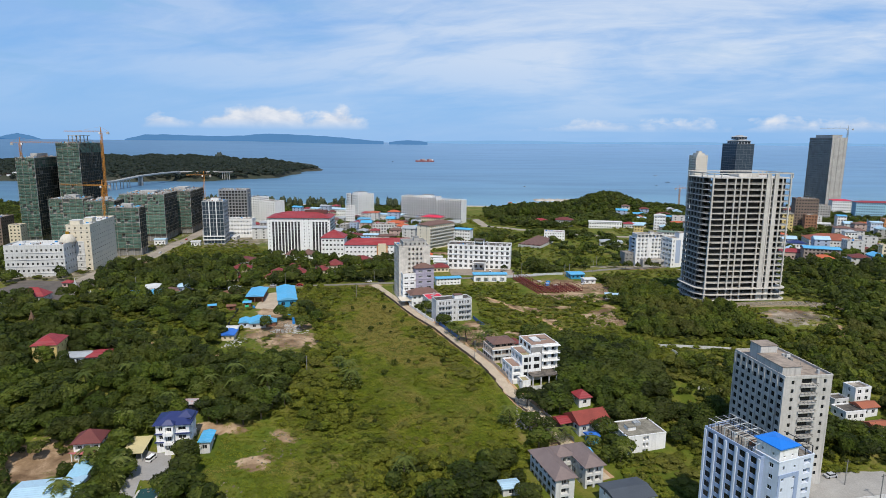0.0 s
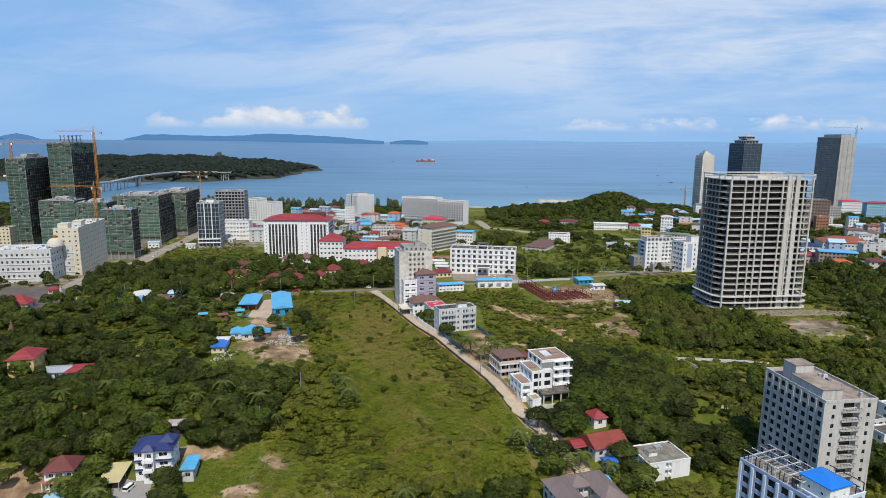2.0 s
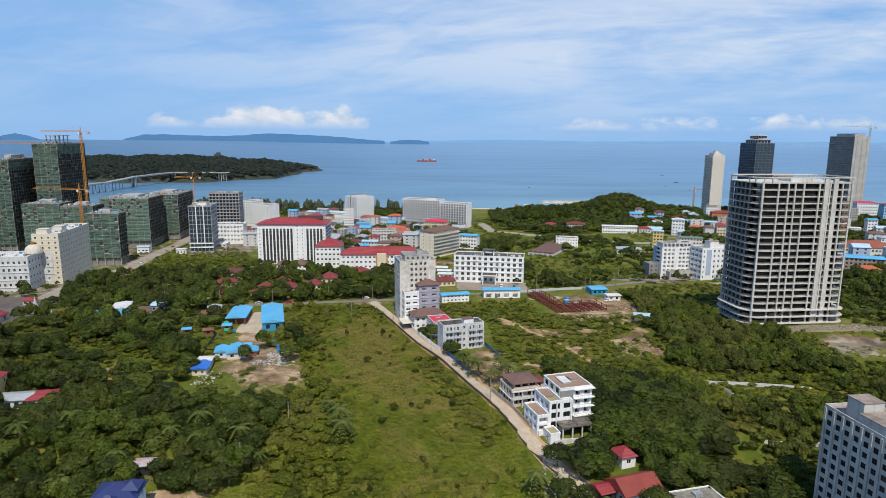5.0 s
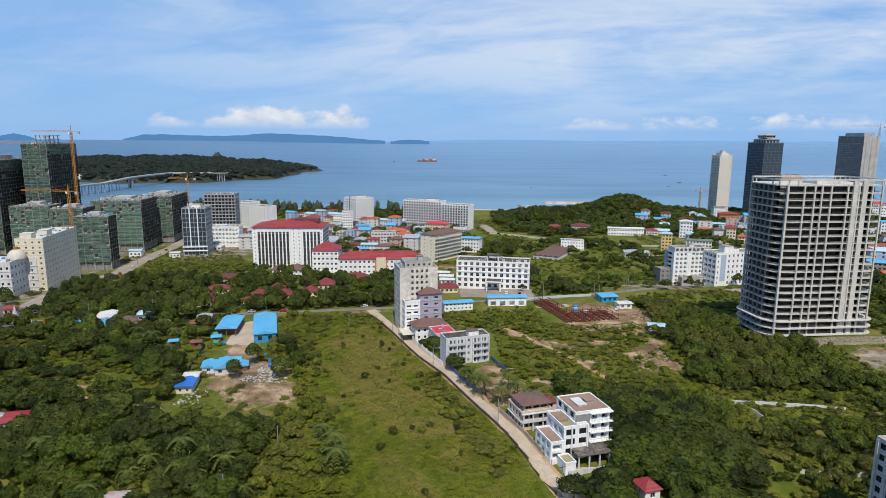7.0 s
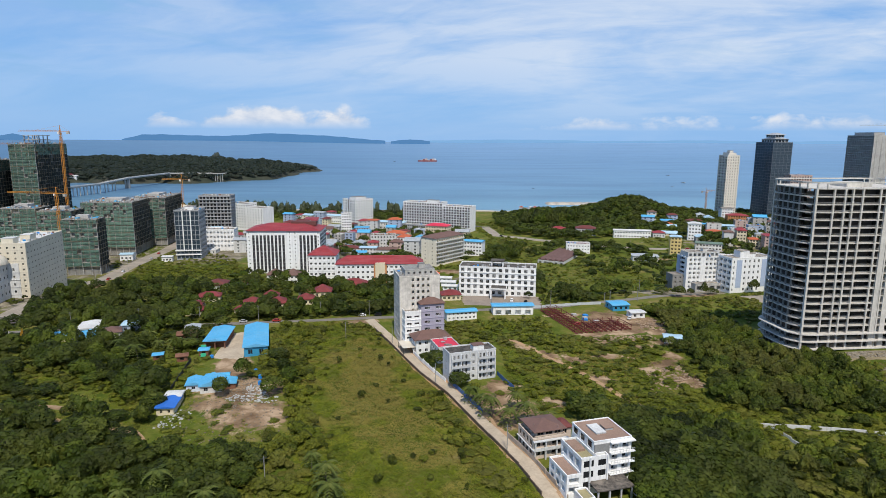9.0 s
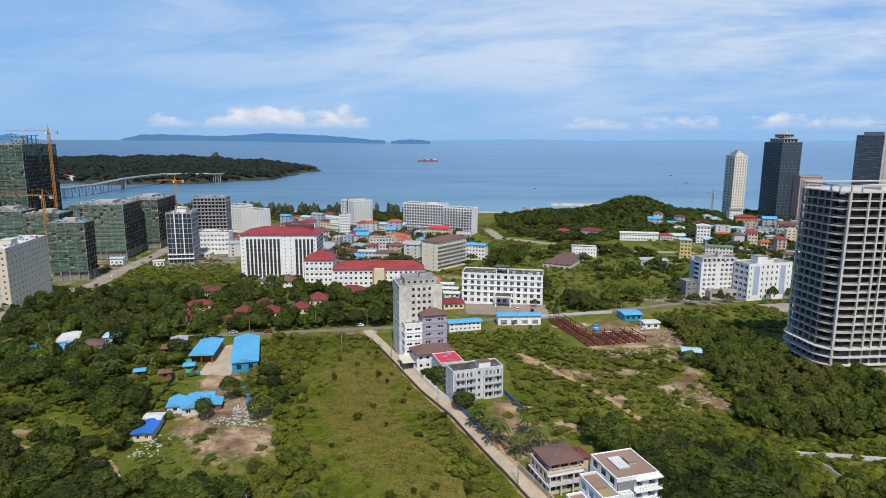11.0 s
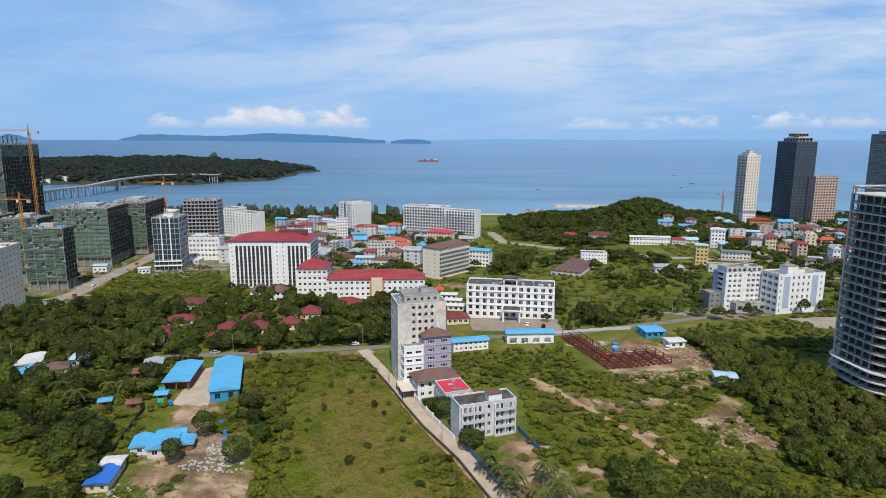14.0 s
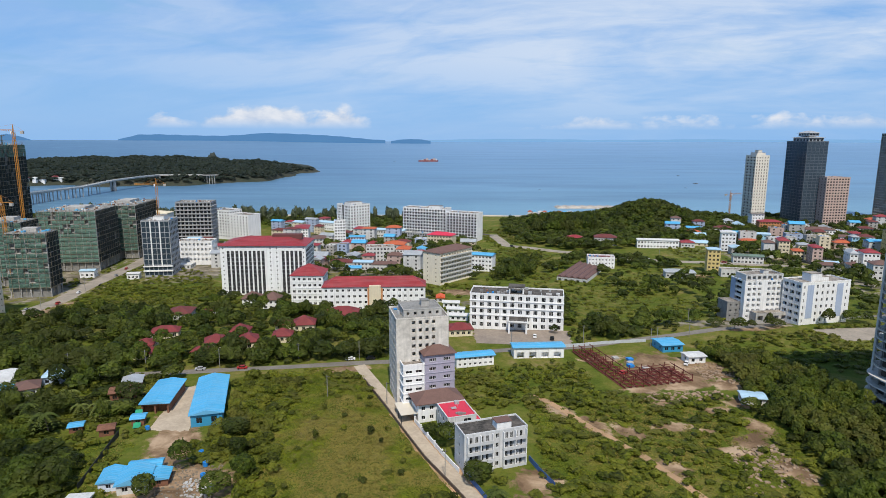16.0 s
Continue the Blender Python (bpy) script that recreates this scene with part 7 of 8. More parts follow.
wall_run("villa_wall", offset_line([(13.5, 275), (20.4, 260), (27.0, 242)], 3.0), 1.8, mat("beige_wall", (0.42, 0.35, 0.28), 0.9, 0.3, 1.0, 0.2, 0.3), "beige villa wall along a lane", post=0.3)
wall_run("lane_wall", offset_line([(37, 224), (45.4, 206), (52, 190)], 3.0), 1.6, CONC_D, "dark concrete wall along a lane")
wall_run("sheet_fence", [(17, 331), (19, 325), (22.5, 316)], 1.9, FENCEBLUE, "blue-grey sheet fence beside flats", 0.1, "fence")
wall_run("site_wall", [(104, 283.5), (118, 281.5), (132, 279), (143, 276.5)], 1.5, OFFWHITE, "long white block wall in the scrub")
wall_run("site_wall", [(106, 240), (116, 238.5), (128, 238.5)], 1.5, OFFWHITE, "white block wall half hidden by bushes")
wall_run("site_wall", [(107, 281), (112, 266)], 1.6, OFFWHITE, "broken white wall running through bushes")
wall_run("dark_fence", [(-119.8, 348), (-117.5, 333), (-115.0, 316)], 2.0, DARKMETAL, "black sheet fence beside a yard", 0.12, "fence")
wall_run("near_wall", [(113, 172), (126, 174.5), (150, 178)], 1.8, OFFWHITE, "white wall round a cement lot")
wall_run("site_fence", [(46, 434), (66, 438), (88, 440)], 1.7, mat("pale_site_fence", (0.50, 0.53, 0.55), 0.7, 0.2), "pale site fence along the road", 0.1, "fence")


# ---- poles
def pole(x, y, h=9.0):
    th = thing("utility_pole", "grey concrete utility pole with crossarm", "pole", x, y, lz(x, y), random.uniform(0, 40), "utility poles")
    p = MB(CONC_D)
    p.beam((0, 0, -0.5), (0, 0, h), 0.11)
    part("shaft", p, th)
    a = MB(DARKMETAL)
    a.beam((-1.0, 0, h - 0.7), (1.0, 0, h - 0.7), 0.07)
    part("crossarm", a, th)


for px0, py0 in ((-205, 399), (-172, 406), (-140, 409), (-108, 410), (-75, 417), (-48, 419), (-22, 403), (-10, 424), (22, 432), (58, 441), (88, 433), (92, 436), (112, 448), (140, 460), (-55, 380), (-68, 228), (-58, 250), (-31, 372), (-9, 322), (15, 268), (31, 232), (132, 184), (138, 176), (-262, 470), (-266, 530), (-273, 590), (120, 470), (180, 690), (240, 672), (300, 655)):
    pole(px0, py0, 9.0 if py0 < 500 else 10.5)


# ---- steel frame of the building site
def steel_frame():
    th = thing("steel_frame", "rust-red steel framework of a new hall", "building frame", 50.4, 428.0, lz(66, 405) + 0.1, -75)
    nx, ny = 16, 12
    # long strip by the road side, then a strip across the near end
    cells = [(i, j) for i in range(nx) for j in range(4)] + [(i, j) for i in range(nx - 6, nx) for j in range(4, ny)]
    for i, j in cells:
        if (i + j) % 2 == 0:
            p = MB(REBAR)
            p.beam((i * 3.0, j * 2.8, -1), (i * 3.0, j * 2.8, 3.2), 0.13)
            part("steel_post", p, th)
    for j in range(ny):
        i0 = 0 if j < 4 else nx - 6
        b = MB(REBAR)
        b.beam((i0 * 3.0, j * 2.8, 2.6 if j % 2 else 0.6), ((nx - 1) * 3.0, j * 2.8, 2.6 if j % 2 else 0.6), 0.14)
        part("steel_beam", b, th)
    for i in range(nx):
        j1 = 3 if i < nx - 6 else ny - 1
        b = MB(REBAR)
        b.beam((i * 3.0, 0, 0.8), (i * 3.0, j1 * 2.8, 0.8), 0.13)
        b.beam((i * 3.0, 0, 1.9), (i * 3.0, j1 * 2.8, 1.9), 0.08)
        part("steel_beam", b, th)
    for j in range(ny):
        i0, i1 = (0, nx - 1) if j < 4 else (nx - 6, nx - 1)
        m = MB(mat("rebar_mat", (0.17, 0.045, 0.034), 0.9, 0.3, 0.8, 0.2))
        m.box(i0 * 3.0, j * 2.8 - 0.55, 0.02, i1 * 3.0, j * 2.8 + 0.55, 0.14 + 0.1 * (j % 3))
        part("rebar_mat", m, th)
    for k in range(5):
        m = MB(TARP if k % 2 else CONC)
        m.box(12 + k * 3.6, 13 + (k * 5) % 7, -0.4, 14.5 + k * 3.6, 15.5 + (k * 5) % 7, 0.7 + 0.3 * (k % 2))
        part("material_stack", m, th)
    keep_rect(50.4, 428, -75, 46, 32, 0)


steel_frame()


# ---- vehicles
def vehicle(name, label, x, y, ang, L, W, Ht, paint, van=False):
    th = thing(name, label, "vehicle", x, y, lz(x, y) + 0.16, ang, "vehicles" if name == "car" else "")
    b = MB(paint)
    b.prism([(0.15, 0), (L - 0.15, 0), (L, 0.3), (L, W - 0.3), (L - 0.15, W), (0.15, W), (0, W - 0.3), (0, 0.3)], 0.35, Ht * (0.62 if not van else 0.55))
    part("body", b, th)
    c0, c1 = (L * 0.22, L * 0.80) if not van else (L * 0.03, L * 0.86)
    c = MB(GLASS, paint)
    c.prism([(c0, 0.1), (c1, 0.1), (c1, W - 0.1), (c0, W - 0.1)], Ht * (0.62 if not van else 0.55) + 0.005, Ht * 0.93, 0)
    c.box(c0 + 0.2, 0.15, Ht * 0.93 + 0.003, c1 - 0.3, W - 0.15, Ht, 1)
    part("cabin", c, th)
    for wx in (L * 0.2, L * 0.8):
        for wy in (0.0, W):
            w = MB(TYRE)
            w.prism([(0, 0)] and [(wx + 0.33 * math.cos(k * 0.785), 0.33 + 0.33 * math.sin(k * 0.785)) for k in range(8)], -0.1, 0.1)
            part("wheel", w, th, m=pose(0, wy, 0, 90, 0, 0))


vehicle("minivan", "white minivan parked before a villa", -99.8, 193.6, 80, 4.3, 1.7, 1.8, CARWHITE, True)
vehicle("bus", "white coach parked in a dusty yard", 206, 446, 12, 10.5, 2.5, 3.2, CARWHITE, True)
CARS = [CARWHITE, mat("black_car_paint", (0.02, 0.02, 0.022), 0.25, 0.02), mat("silver_car_paint", (0.42, 0.43, 0.45), 0.3, 0.03), mat("red_car_paint", (0.35, 0.03, 0.03), 0.3, 0.03)]
for k, (cx0, cy0, ca) in enumerate(((36, 446, 80), (44, 443, 78), (-118, 407, 4), (-100, 408, 4), (-54, 417, 8), (-45, 418, 8), (-269, 520, 97), (-265, 545, 97), (-272, 580, 97), (-268, 602, 97), (-277, 640, 97), (-283, 668, 97), (-262, 500, 97), (-255, 505, 97), (-250, 470, 10), (64, 398, 30), (96, 408, 60), (60, 772, 120), (170, 694, -20), (230, 678, -18), (300, 657, -14), (-190, 401, 6), (128, 187, 12))):
    vehicle("car", ("white", "black", "silver", "red")[k % 4] + " car parked or driving on the road", cx0, cy0, ca, 4.4, 1.8, 1.5, CARS[k % 4])


# ---- temple
def stupa(x, y, h, m, label):
    th = thing("stupa", label, "stupa", x, y, lz(x, y) - 0.1, 8, "temple stupas")
    z = 0.0
    for k, (r, dz) in enumerate(((0.30, 0.16), (0.24, 0.14), (0.19, 0.12), (0.14, 0.14), (0.09, 0.14), (0.05, 0.14), (0.025, 0.16))):
        b = MB(m)
        n = 4 if k < 3 else 8
        b.prism([(r * h * math.cos(i * 6.2832 / n + 0.785), r * h * math.sin(i * 6.2832 / n + 0.785)) for i in range(n)], z * h, (z + dz) * h)
        part("tier", b, th)
        z += dz


GOLD = mat("gold_leaf", (0.52, 0.29, 0.04))
stupa(-239, 388, 10, OFFWHITE, "tall white tiered temple stupa")
stupa(-221, 318, 7, mat("brown_shrine_stone", (0.24, 0.15, 0.10), 0.9, 0.3), "brown stone shrine with tiered roof")
stupa(-250, 336, 7, OFFWHITE, "weathered white stupa in the grass")
for k in range(6):
    stupa(-224 + k * 4.5, 379 + (k % 3) * 3, 4.5 + (k % 2), GOLD if k % 2 else OFFWHITE, "small gilded temple stupa spire" if k % 2 else "small white pointed temple stupa")
for k in range(5):
    stupa(-212 + k * 3.0, 322 + (k % 2) * 3, 4.0, OFFWHITE, "small grey-white pointed temple stupa")


# ---- water tanks and yard clutter
for k, (tx, ty) in enumerate(((-84.5, 344), (-87, 336), (-83, 329), (-81, 322), (-101, 317), (-112, 352))):
    th = thing("water_tank", "blue plastic water tank on bare ground", "water tank", tx, ty, lz(tx, ty) + 0.1, 0, "blue water tanks")
    b = MB(TARP)
    b.prism([(0.8 * math.cos(i * 0.5236), 0.8 * math.sin(i * 0.5236)) for i in range(12)], 0, 1.5)
    b.prism([(0.3 * math.cos(i * 0.5236), 0.3 * math.sin(i * 0.5236)) for i in range(12)], 1.5, 1.75)
    part("drum", b, th)
th = thing("green_tarpaulin", "green tarpaulin slung below an open shed", "tarpaulin", -117.5, 352.5, lz(-117, 355) + 0.3, 20)
b = MB(GREENTARP)
for k in range(6):
    b.face([(0, k * 1.6, 0.2 + 0.45 * k), (2.6, k * 1.6, 0.1 + 0.45 * k), (2.4, k * 1.6 + 1.6, 0.55 + 0.45 * k), (0.2, k * 1.6 + 1.6, 0.65 + 0.45 * k)])
part("sheet", b, th)
th = thing("canopy", "cream sheet canopy over a lane-side yard", "canopy", -24.5, 355.5, lz(-22, 362), 17)
b = MB(mat("cream_sheet", (0.62, 0.56, 0.46), 0.6, 0.12))
b.box(0, 0, 3.4, 7.6, 11.0, 3.55)
part("roof", b, th)
for cx0 in (0.2, 7.2):
    for cy0 in (0.2, 5.4, 10.6):
        b = MB(DARKMETAL)
        b.beam((cx0, cy0, -1), (cx0, cy0, 3.4), 0.1)
        part("post", b, th)
keep_rect(-24.5, 355.5, 17, 8, 11)
pool = MB(mat("pool_rim", (0.5, 0.48, 0.44), 0.8, 0.15), mat("green_pool_water", (0.015, 0.05, 0.035), 0.1, 0.1, bump=0.0))
pool.box(-0.6, -0.6, -0.6, 6.6, 8.6, 0.15, 0)
pool.box(0, 0, 0.15, 6, 8, 0.18, 1)
pw = tagged(new("garden_pool", pool.mesh("garden_pool")), "rectangular garden pool with dark green water", "pool")
pw.matrix_basis = pose(-95, 172, lz(-92, 176) + 0.1, 0, 0, 8)
keep_rect(-95, 172, 8, 6, 8)


# ---- rubble and litter
def stones(name, quads, n, size, m, label):
    v, f = [], []
    for _ in range(n):
        q = random.choice(quads)
        u, w = random.random(), random.random()
        x = (q[0][0] * (1 - u) + q[1][0] * u) * (1 - w) + (q[3][0] * (1 - u) + q[2][0] * u) * w
        y = (q[0][1] * (1 - u) + q[1][1] * u) * (1 - w) + (q[3][1] * (1 - u) + q[2][1] * u) * w
        s = size * random.uniform(0.4, 1.6)
        z = lz(x, y) + 0.1
        k = len(v)
        for dx in (-1, 1):
            for dy in (-1, 1):
                for dz in (-0.6, 0.7):
                    v.append((x + s * dx * random.uniform(0.5, 1.2), y + s * dy * random.uniform(0.5, 1.2), z + s * dz * random.uniform(0.4, 1.0)))
        f += [(k, k + 1, k + 3, k + 2), (k + 4, k + 6, k + 7, k + 5), (k, k + 4, k + 5, k + 1), (k + 2, k + 3, k + 7, k + 6), (k + 1, k + 5, k + 7, k + 3)]
    me = bpy.data.meshes.new(name)
    me.from_pydata(v, [], f)
    me.materials.append(m)
    return tagged(new(name, me), label, "rubble", kind="stuff")


stones("rubble", [[(-100, 272), (-60, 274), (-66, 306), (-106, 310)], [(-92, 308), (-72, 308), (-78, 330), (-92, 330)]], 700, 0.2, mat("brown_clods", (0.24, 0.20, 0.15), 0.95, 0.3, island=0.6), "grey rubble and dumped fill on bare ground")
stones("litter", [[(-108, 284), (-98, 282), (-98, 296), (-106, 300)], [(-84, 312), (-74, 310), (-78, 322), (-86, 322)], [(-90, 306), (-70, 304), (-70, 310), (-90, 312)]], 300, 0.28, mat("pale_litter", (0.52, 0.52, 0.50), 0.8, 0.3, island=0.5), "white plaster lumps and litter")
stones("rubble", [[(162, 333), (205, 335), (206, 341), (160, 339)], [(205, 330), (240, 325), (244, 334), (208, 342)]], 1400, 0.34, mat("terrace_rubble", (0.33, 0.285, 0.22), 0.95, 0.3, island=0.6), "broken concrete heaps below the tower")
stones("rubble", [[(96, 392), (112, 386), (116, 410), (100, 412)], [(76, 312), (100, 318), (96, 340), (80, 332)], [(66, 372), (100, 374), (98, 382), (66, 381)]], 500, 0.45, mat("orange_clods", (0.38, 0.27, 0.18), 0.95, 0.3, island=0.5), "orange earth clods and rubble")
stones("rubble", [[(-98, 176), (-62, 172), (-60, 182), (-96, 186)], [(-66, 196), (-50, 190), (-52, 214), (-64, 212)]], 160, 0.22, mat("dull_stones", (0.22, 0.19, 0.14), 0.95, 0.3, island=0.5), "stones at the edge of a meadow")
stones("rubble", [[(28, 216), (34, 214), (37, 228), (30, 232)], [(34, 190), (44, 188), (46, 196), (38, 200)]], 220, 0.35, RUBBLE, "pale rubble beside the lane")

# ---- more low houses filling the town
rt = random.Random(5)
roofs = [REDROOF, MAROON, BROWNROOF, ORROOF, BLUEMETAL, PALEMETAL, GREYMETAL, OFFWHITE, ROOFCONC]
names_ = {REDROOF: "red", MAROON: "maroon", BROWNROOF: "brown", ORROOF: "orange", BLUEMETAL: "bright blue", PALEMETAL: "pale blue", GREYMETAL: "grey sheet", OFFWHITE: "white", ROOFCONC: "flat concrete"}
walls_ = [OFFWHITE, OFFWHITE, CREAM, PINK, BLUEGREY, OFFWHITE, CONC]
fill = 0
for _ in range(4000):
    zone = rt.choice([(-150, 10, 640, 830, -8, 0), (-230, -120, 780, 940, -18, 0), (235, 420, 690, 880, -14, 1), (330, 620, 600, 900, -14, 1), (290, 560, 480, 640, -14, 1), (-270, -190, 660, 760, 4, 0)])
    hx, hy = rt.uniform(zone[0], zone[1]), rt.uniform(zone[2], zone[3])
    hw, hd = rt.uniform(8, 17), rt.uniform(8, 13)
    cs = np.array([hx, hx + hw, hx + hw / 2, hx, hx + hw]), np.array([hy, hy, hy + hd / 2, hy + hd, hy + hd])
    if taken(*cs).any() or min(math.hypot(sx - hx - hw / 2, sy - hy - hd / 2) - sw for sx, sy, sw in STRIPS) < 7:
        continue
    rm, wm = rt.choice(roofs), rt.choice(walls_)
    fl = rt.choice([1, 2, 2, 2, 3, 3, 4, 5])
    small("town_house", "low town house with a %s roof" % names_[rm], hx, hy, zone[4] + rt.uniform(-4, 4), hw, hd, fl * 3.1, fl, wm, rm, 0.6 if rm in (ROOFCONC, OFFWHITE) else rt.uniform(1.4, 2.8),
          "flat" if rm in (ROOFCONC, OFFWHITE) else "hip", gable=rm in (BLUEMETAL, PALEMETAL, GREYMETAL), group="houses of the seaside town", cols=3 if fl < 3 else 2)
    fill += 1
    if fill >= 175:
        break
# ---- plants
def mesh_arrays(name, V, Q, m):
    me = bpy.data.meshes.new(name)
    n, k = Q.shape
    me.vertices.add(len(V))
    me.vertices.foreach_set("co", np.ascontiguousarray(V, np.float32).reshape(-1))
    me.loops.add(n * k)
    me.loops.foreach_set("vertex_index", np.ascontiguousarray(Q, np.int32).reshape(-1))
    me.polygons.add(n)
    me.polygons.foreach_set("loop_start", np.arange(n, dtype=np.int32) * k)
    me.materials.append(m)
    me.update(calc_edges=True)
    return me


rng = np.random.default_rng(11)


def leaf_quads(centres, normals, size):
    n = len(centres)
    nn = normals + rng.normal(0, 0.55, (n, 3))
    nn /= np.linalg.norm(nn, axis=1)[:, None] + 1e-9
    a = np.cross(nn, rng.normal(0, 1, (n, 3)))
    a /= np.linalg.norm(a, axis=1)[:, None] + 1e-9
    b = np.cross(nn, a)
    s = size * rng.uniform(0.6, 1.25, (n, 1))
    a, b = a * s, b * s * rng.uniform(0.9, 1.5, (n, 1))
    V = np.stack([centres - a - b * 0.5, centres + a - b * 0.5, centres + b], 1).reshape(-1, 3)
    return V, np.arange(n * 3).reshape(-1, 3)


def dome(level):
    """Corners and faces of a ball of even triangles."""
    bm = bmesh.new()
    bmesh.ops.create_icosphere(bm, subdivisions=level, radius=1.0)
    V = np.array([v.co[:] for v in bm.verts])
    Q = np.array([[v.index for v in f.verts] for f in bm.faces])
    bm.free()
    return V, Q


DOMES = {k: dome(k) for k in (2, 3)}


def crown(level, leaves, size, lobes, base=0.25, lump=0.34, low=-0.25, slim=1.0):
    """A crown one metre wide and one high over the ground: knobbly clumps of foliage, with loose leaves standing out."""
    V, Q = DOMES[level]
    L = rng.normal(0, 1, (lobes, 3)) + (0, 0, 0.5)
    L /= np.linalg.norm(L, axis=1)[:, None]
    near_ = (V @ L.T).max(1)
    r = 1 - lump + lump * np.exp(-((1 - near_) / 0.16)) + rng.uniform(-0.11, 0.11, len(V))
    zc = base + (1 - base) * 0.45
    semi = np.array((0.5 * slim, 0.5 * slim, 1 - zc))
    shift = rng.uniform(-0.05, 0.05, 3) * (1, 1, 0)
    P = V * r[:, None] * semi + (0, 0, zc) + shift
    keep = V[Q].mean(1)[:, 2] > low
    tri = P[Q[keep]] + rng.normal(0, 0.05 / level, (int(keep.sum()), 3, 3))
    Vs, Qs = [tri.reshape(-1, 3)], [np.arange(len(tri) * 3).reshape(-1, 3)]
    if leaves:
        k = rng.integers(0, len(V), leaves)
        k = np.where(V[k, 2] < low, rng.permutation(np.flatnonzero(V[:, 2] > 0))[rng.integers(0, int((V[:, 2] > 0).sum()), leaves)], k)
        v, q = leaf_quads(P[k] + (P[k] - (0, 0, zc)) * rng.uniform(0.0, 0.16, (leaves, 1)), V[k] * 1.4 + (0, 0, 0.3), size)
        Vs.append(v), Qs.append(q + len(tri) * 3)
    return np.concatenate(Vs), np.concatenate(Qs)


TREES_NEAR = [crown(3, 210, 0.034, int(k)) for k in (9, 11, 13, 16, 10, 14)]
TREES_MID = [crown(3, 30, 0.045, int(k)) for k in (8, 10, 12, 14)]
TREES_FAR = [crown(2, 24, 0.075, int(k)) for k in (5, 6, 7)]
BUSH_NEAR = [crown(2, 66, 0.062, int(k), 0.0, 0.45, -0.1) for k in (5, 6, 7, 9)]
BUSH_FAR = [crown(2, 14, 0.085, int(k), 0.0, 0.45, -0.1) for k in (5, 6, 7)]
SLIM_FAR = [crown(2, 90, 0.06, 8, 0.10, 0.42, -0.8, 0.9) for k in range(4)]
ISLE = [crown(2, 0, 0.1, 6, 0.0, 0.4, 0.1) for k in range(4)]


def tuft(n, size):
    d = rng.normal(0, 1, (n, 3)) * (0.35, 0.35, 0.12)
    c = d + (0, 0, 0.3)
    return leaf_quads(c, np.tile((0.0, -0.7, 0.9), (n, 1)), size)


TUFTS = [tuft(24, 0.15) for k in range(6)]


def scatter(poly, gap, jitter=0.48, drop=0.0, pad=0.0, mask=None, clear=True):
    """Places in a patch of the plan, clear of buildings, roads and bare ground."""
    P = np.array(poly, float)
    x0, y0, x1, y1 = P[:, 0].min(), P[:, 1].min(), P[:, 0].max(), P[:, 1].max()
    X, Y = np.meshgrid(np.arange(x0, x1, gap), np.arange(y0, y1, gap))
    X = X.ravel() + rng.uniform(-jitter, jitter, X.size) * gap
    Y = Y.ravel() + rng.uniform(-jitter, jitter, Y.size) * gap
    ok = in_quad(X, Y, poly) & (rng.uniform(0, 1, X.size) >= drop) & (np.abs(X) < 0.76 * Y + 18)
    X, Y = X[ok], Y[ok]
    ok = ~taken(X, Y)
    for q in CLEAR if clear else ():
        ok &= ~in_quad(X, Y, q)
    for q in GLADES if mask is None else mask:
        ok &= ~in_quad(X, Y, q)
    for bx, by, rx, ry, turn in BARE:
        c, s_ = math.cos(radians(turn)), math.sin(radians(turn))
        u, v = ((X - bx) * c + (Y - by) * s_) / rx, (-(X - bx) * s_ + (Y - by) * c) / ry
        ok &= np.hypot(u, v) + rng.uniform(-0.6, 0.5, len(X)) > 0.8
    X, Y = X[ok], Y[ok]
    S = np.array(STRIPS)
    ok = np.ones(len(X), bool)
    for i in range(0, len(X), 400):
        d = np.hypot(X[i:i + 400, None] - S[None, :, 0], Y[i:i + 400, None] - S[None, :, 1]) - S[None, :, 2] - pad
        ok[i:i + 400] = (d > 0.6).all(1)
    return X[ok], Y[ok]


def plant(templates, X, Y, wide, high, sink=0.0, hf=land):
    """Copies of leaf clusters, joined."""
    Vs, Qs, off = [], [], 0
    Z = hf(X, Y)
    n = len(X)
    W, H_, A, K = rng.uniform(*wide, n), rng.uniform(*high, n), rng.uniform(0, 6.28, n), rng.integers(0, len(templates), n)
    for i in range(n):
        v, q = templates[K[i]]
        c, s = math.cos(A[i]), math.sin(A[i])
        w = W[i]
        o = np.empty_like(v)
        o[:, 0] = (v[:, 0] * c - v[:, 1] * s) * w + X[i]
        o[:, 1] = (v[:, 0] * s + v[:, 1] * c) * w + Y[i]
        o[:, 2] = v[:, 2] * H_[i] + Z[i] - sink
        Vs.append(o), Qs.append(q + off)
        off += len(v)
    return np.concatenate(Vs), np.concatenate(Qs)


def joined(name, sets, m, label, category):
    off, Vs, Qs = 0, [], []
    for v, q in sets:
        Vs.append(v), Qs.append(q + off)
        off += len(v)
    ob = new(name, mesh_arrays(name, np.concatenate(Vs), np.concatenate(Qs), m))
    return tagged(ob, label, category, kind="stuff")


# open ground inside the woods
GLADES = [
    [(-70, 410), (-44, 404), (-27, 362), (-2, 308), (10, 276), (25, 236), (30, 205), (10, 196), (-20, 200), (-34, 232), (-52, 262), (-66, 305), (-72, 341), (-69, 378)],
    [(-78.3, 175.4), (-50, 170), (-50, 214), (-62, 220), (-93.1, 212.3)],
    [(-150, 318), (-120, 316), (-118, 345), (-150, 348)],
    [(-160, 296), (-120, 292), (-116, 312), (-150, 316)],
    [(20, 300), (98, 300), (104, 345), (96, 384), (52, 384), (22, 372)],
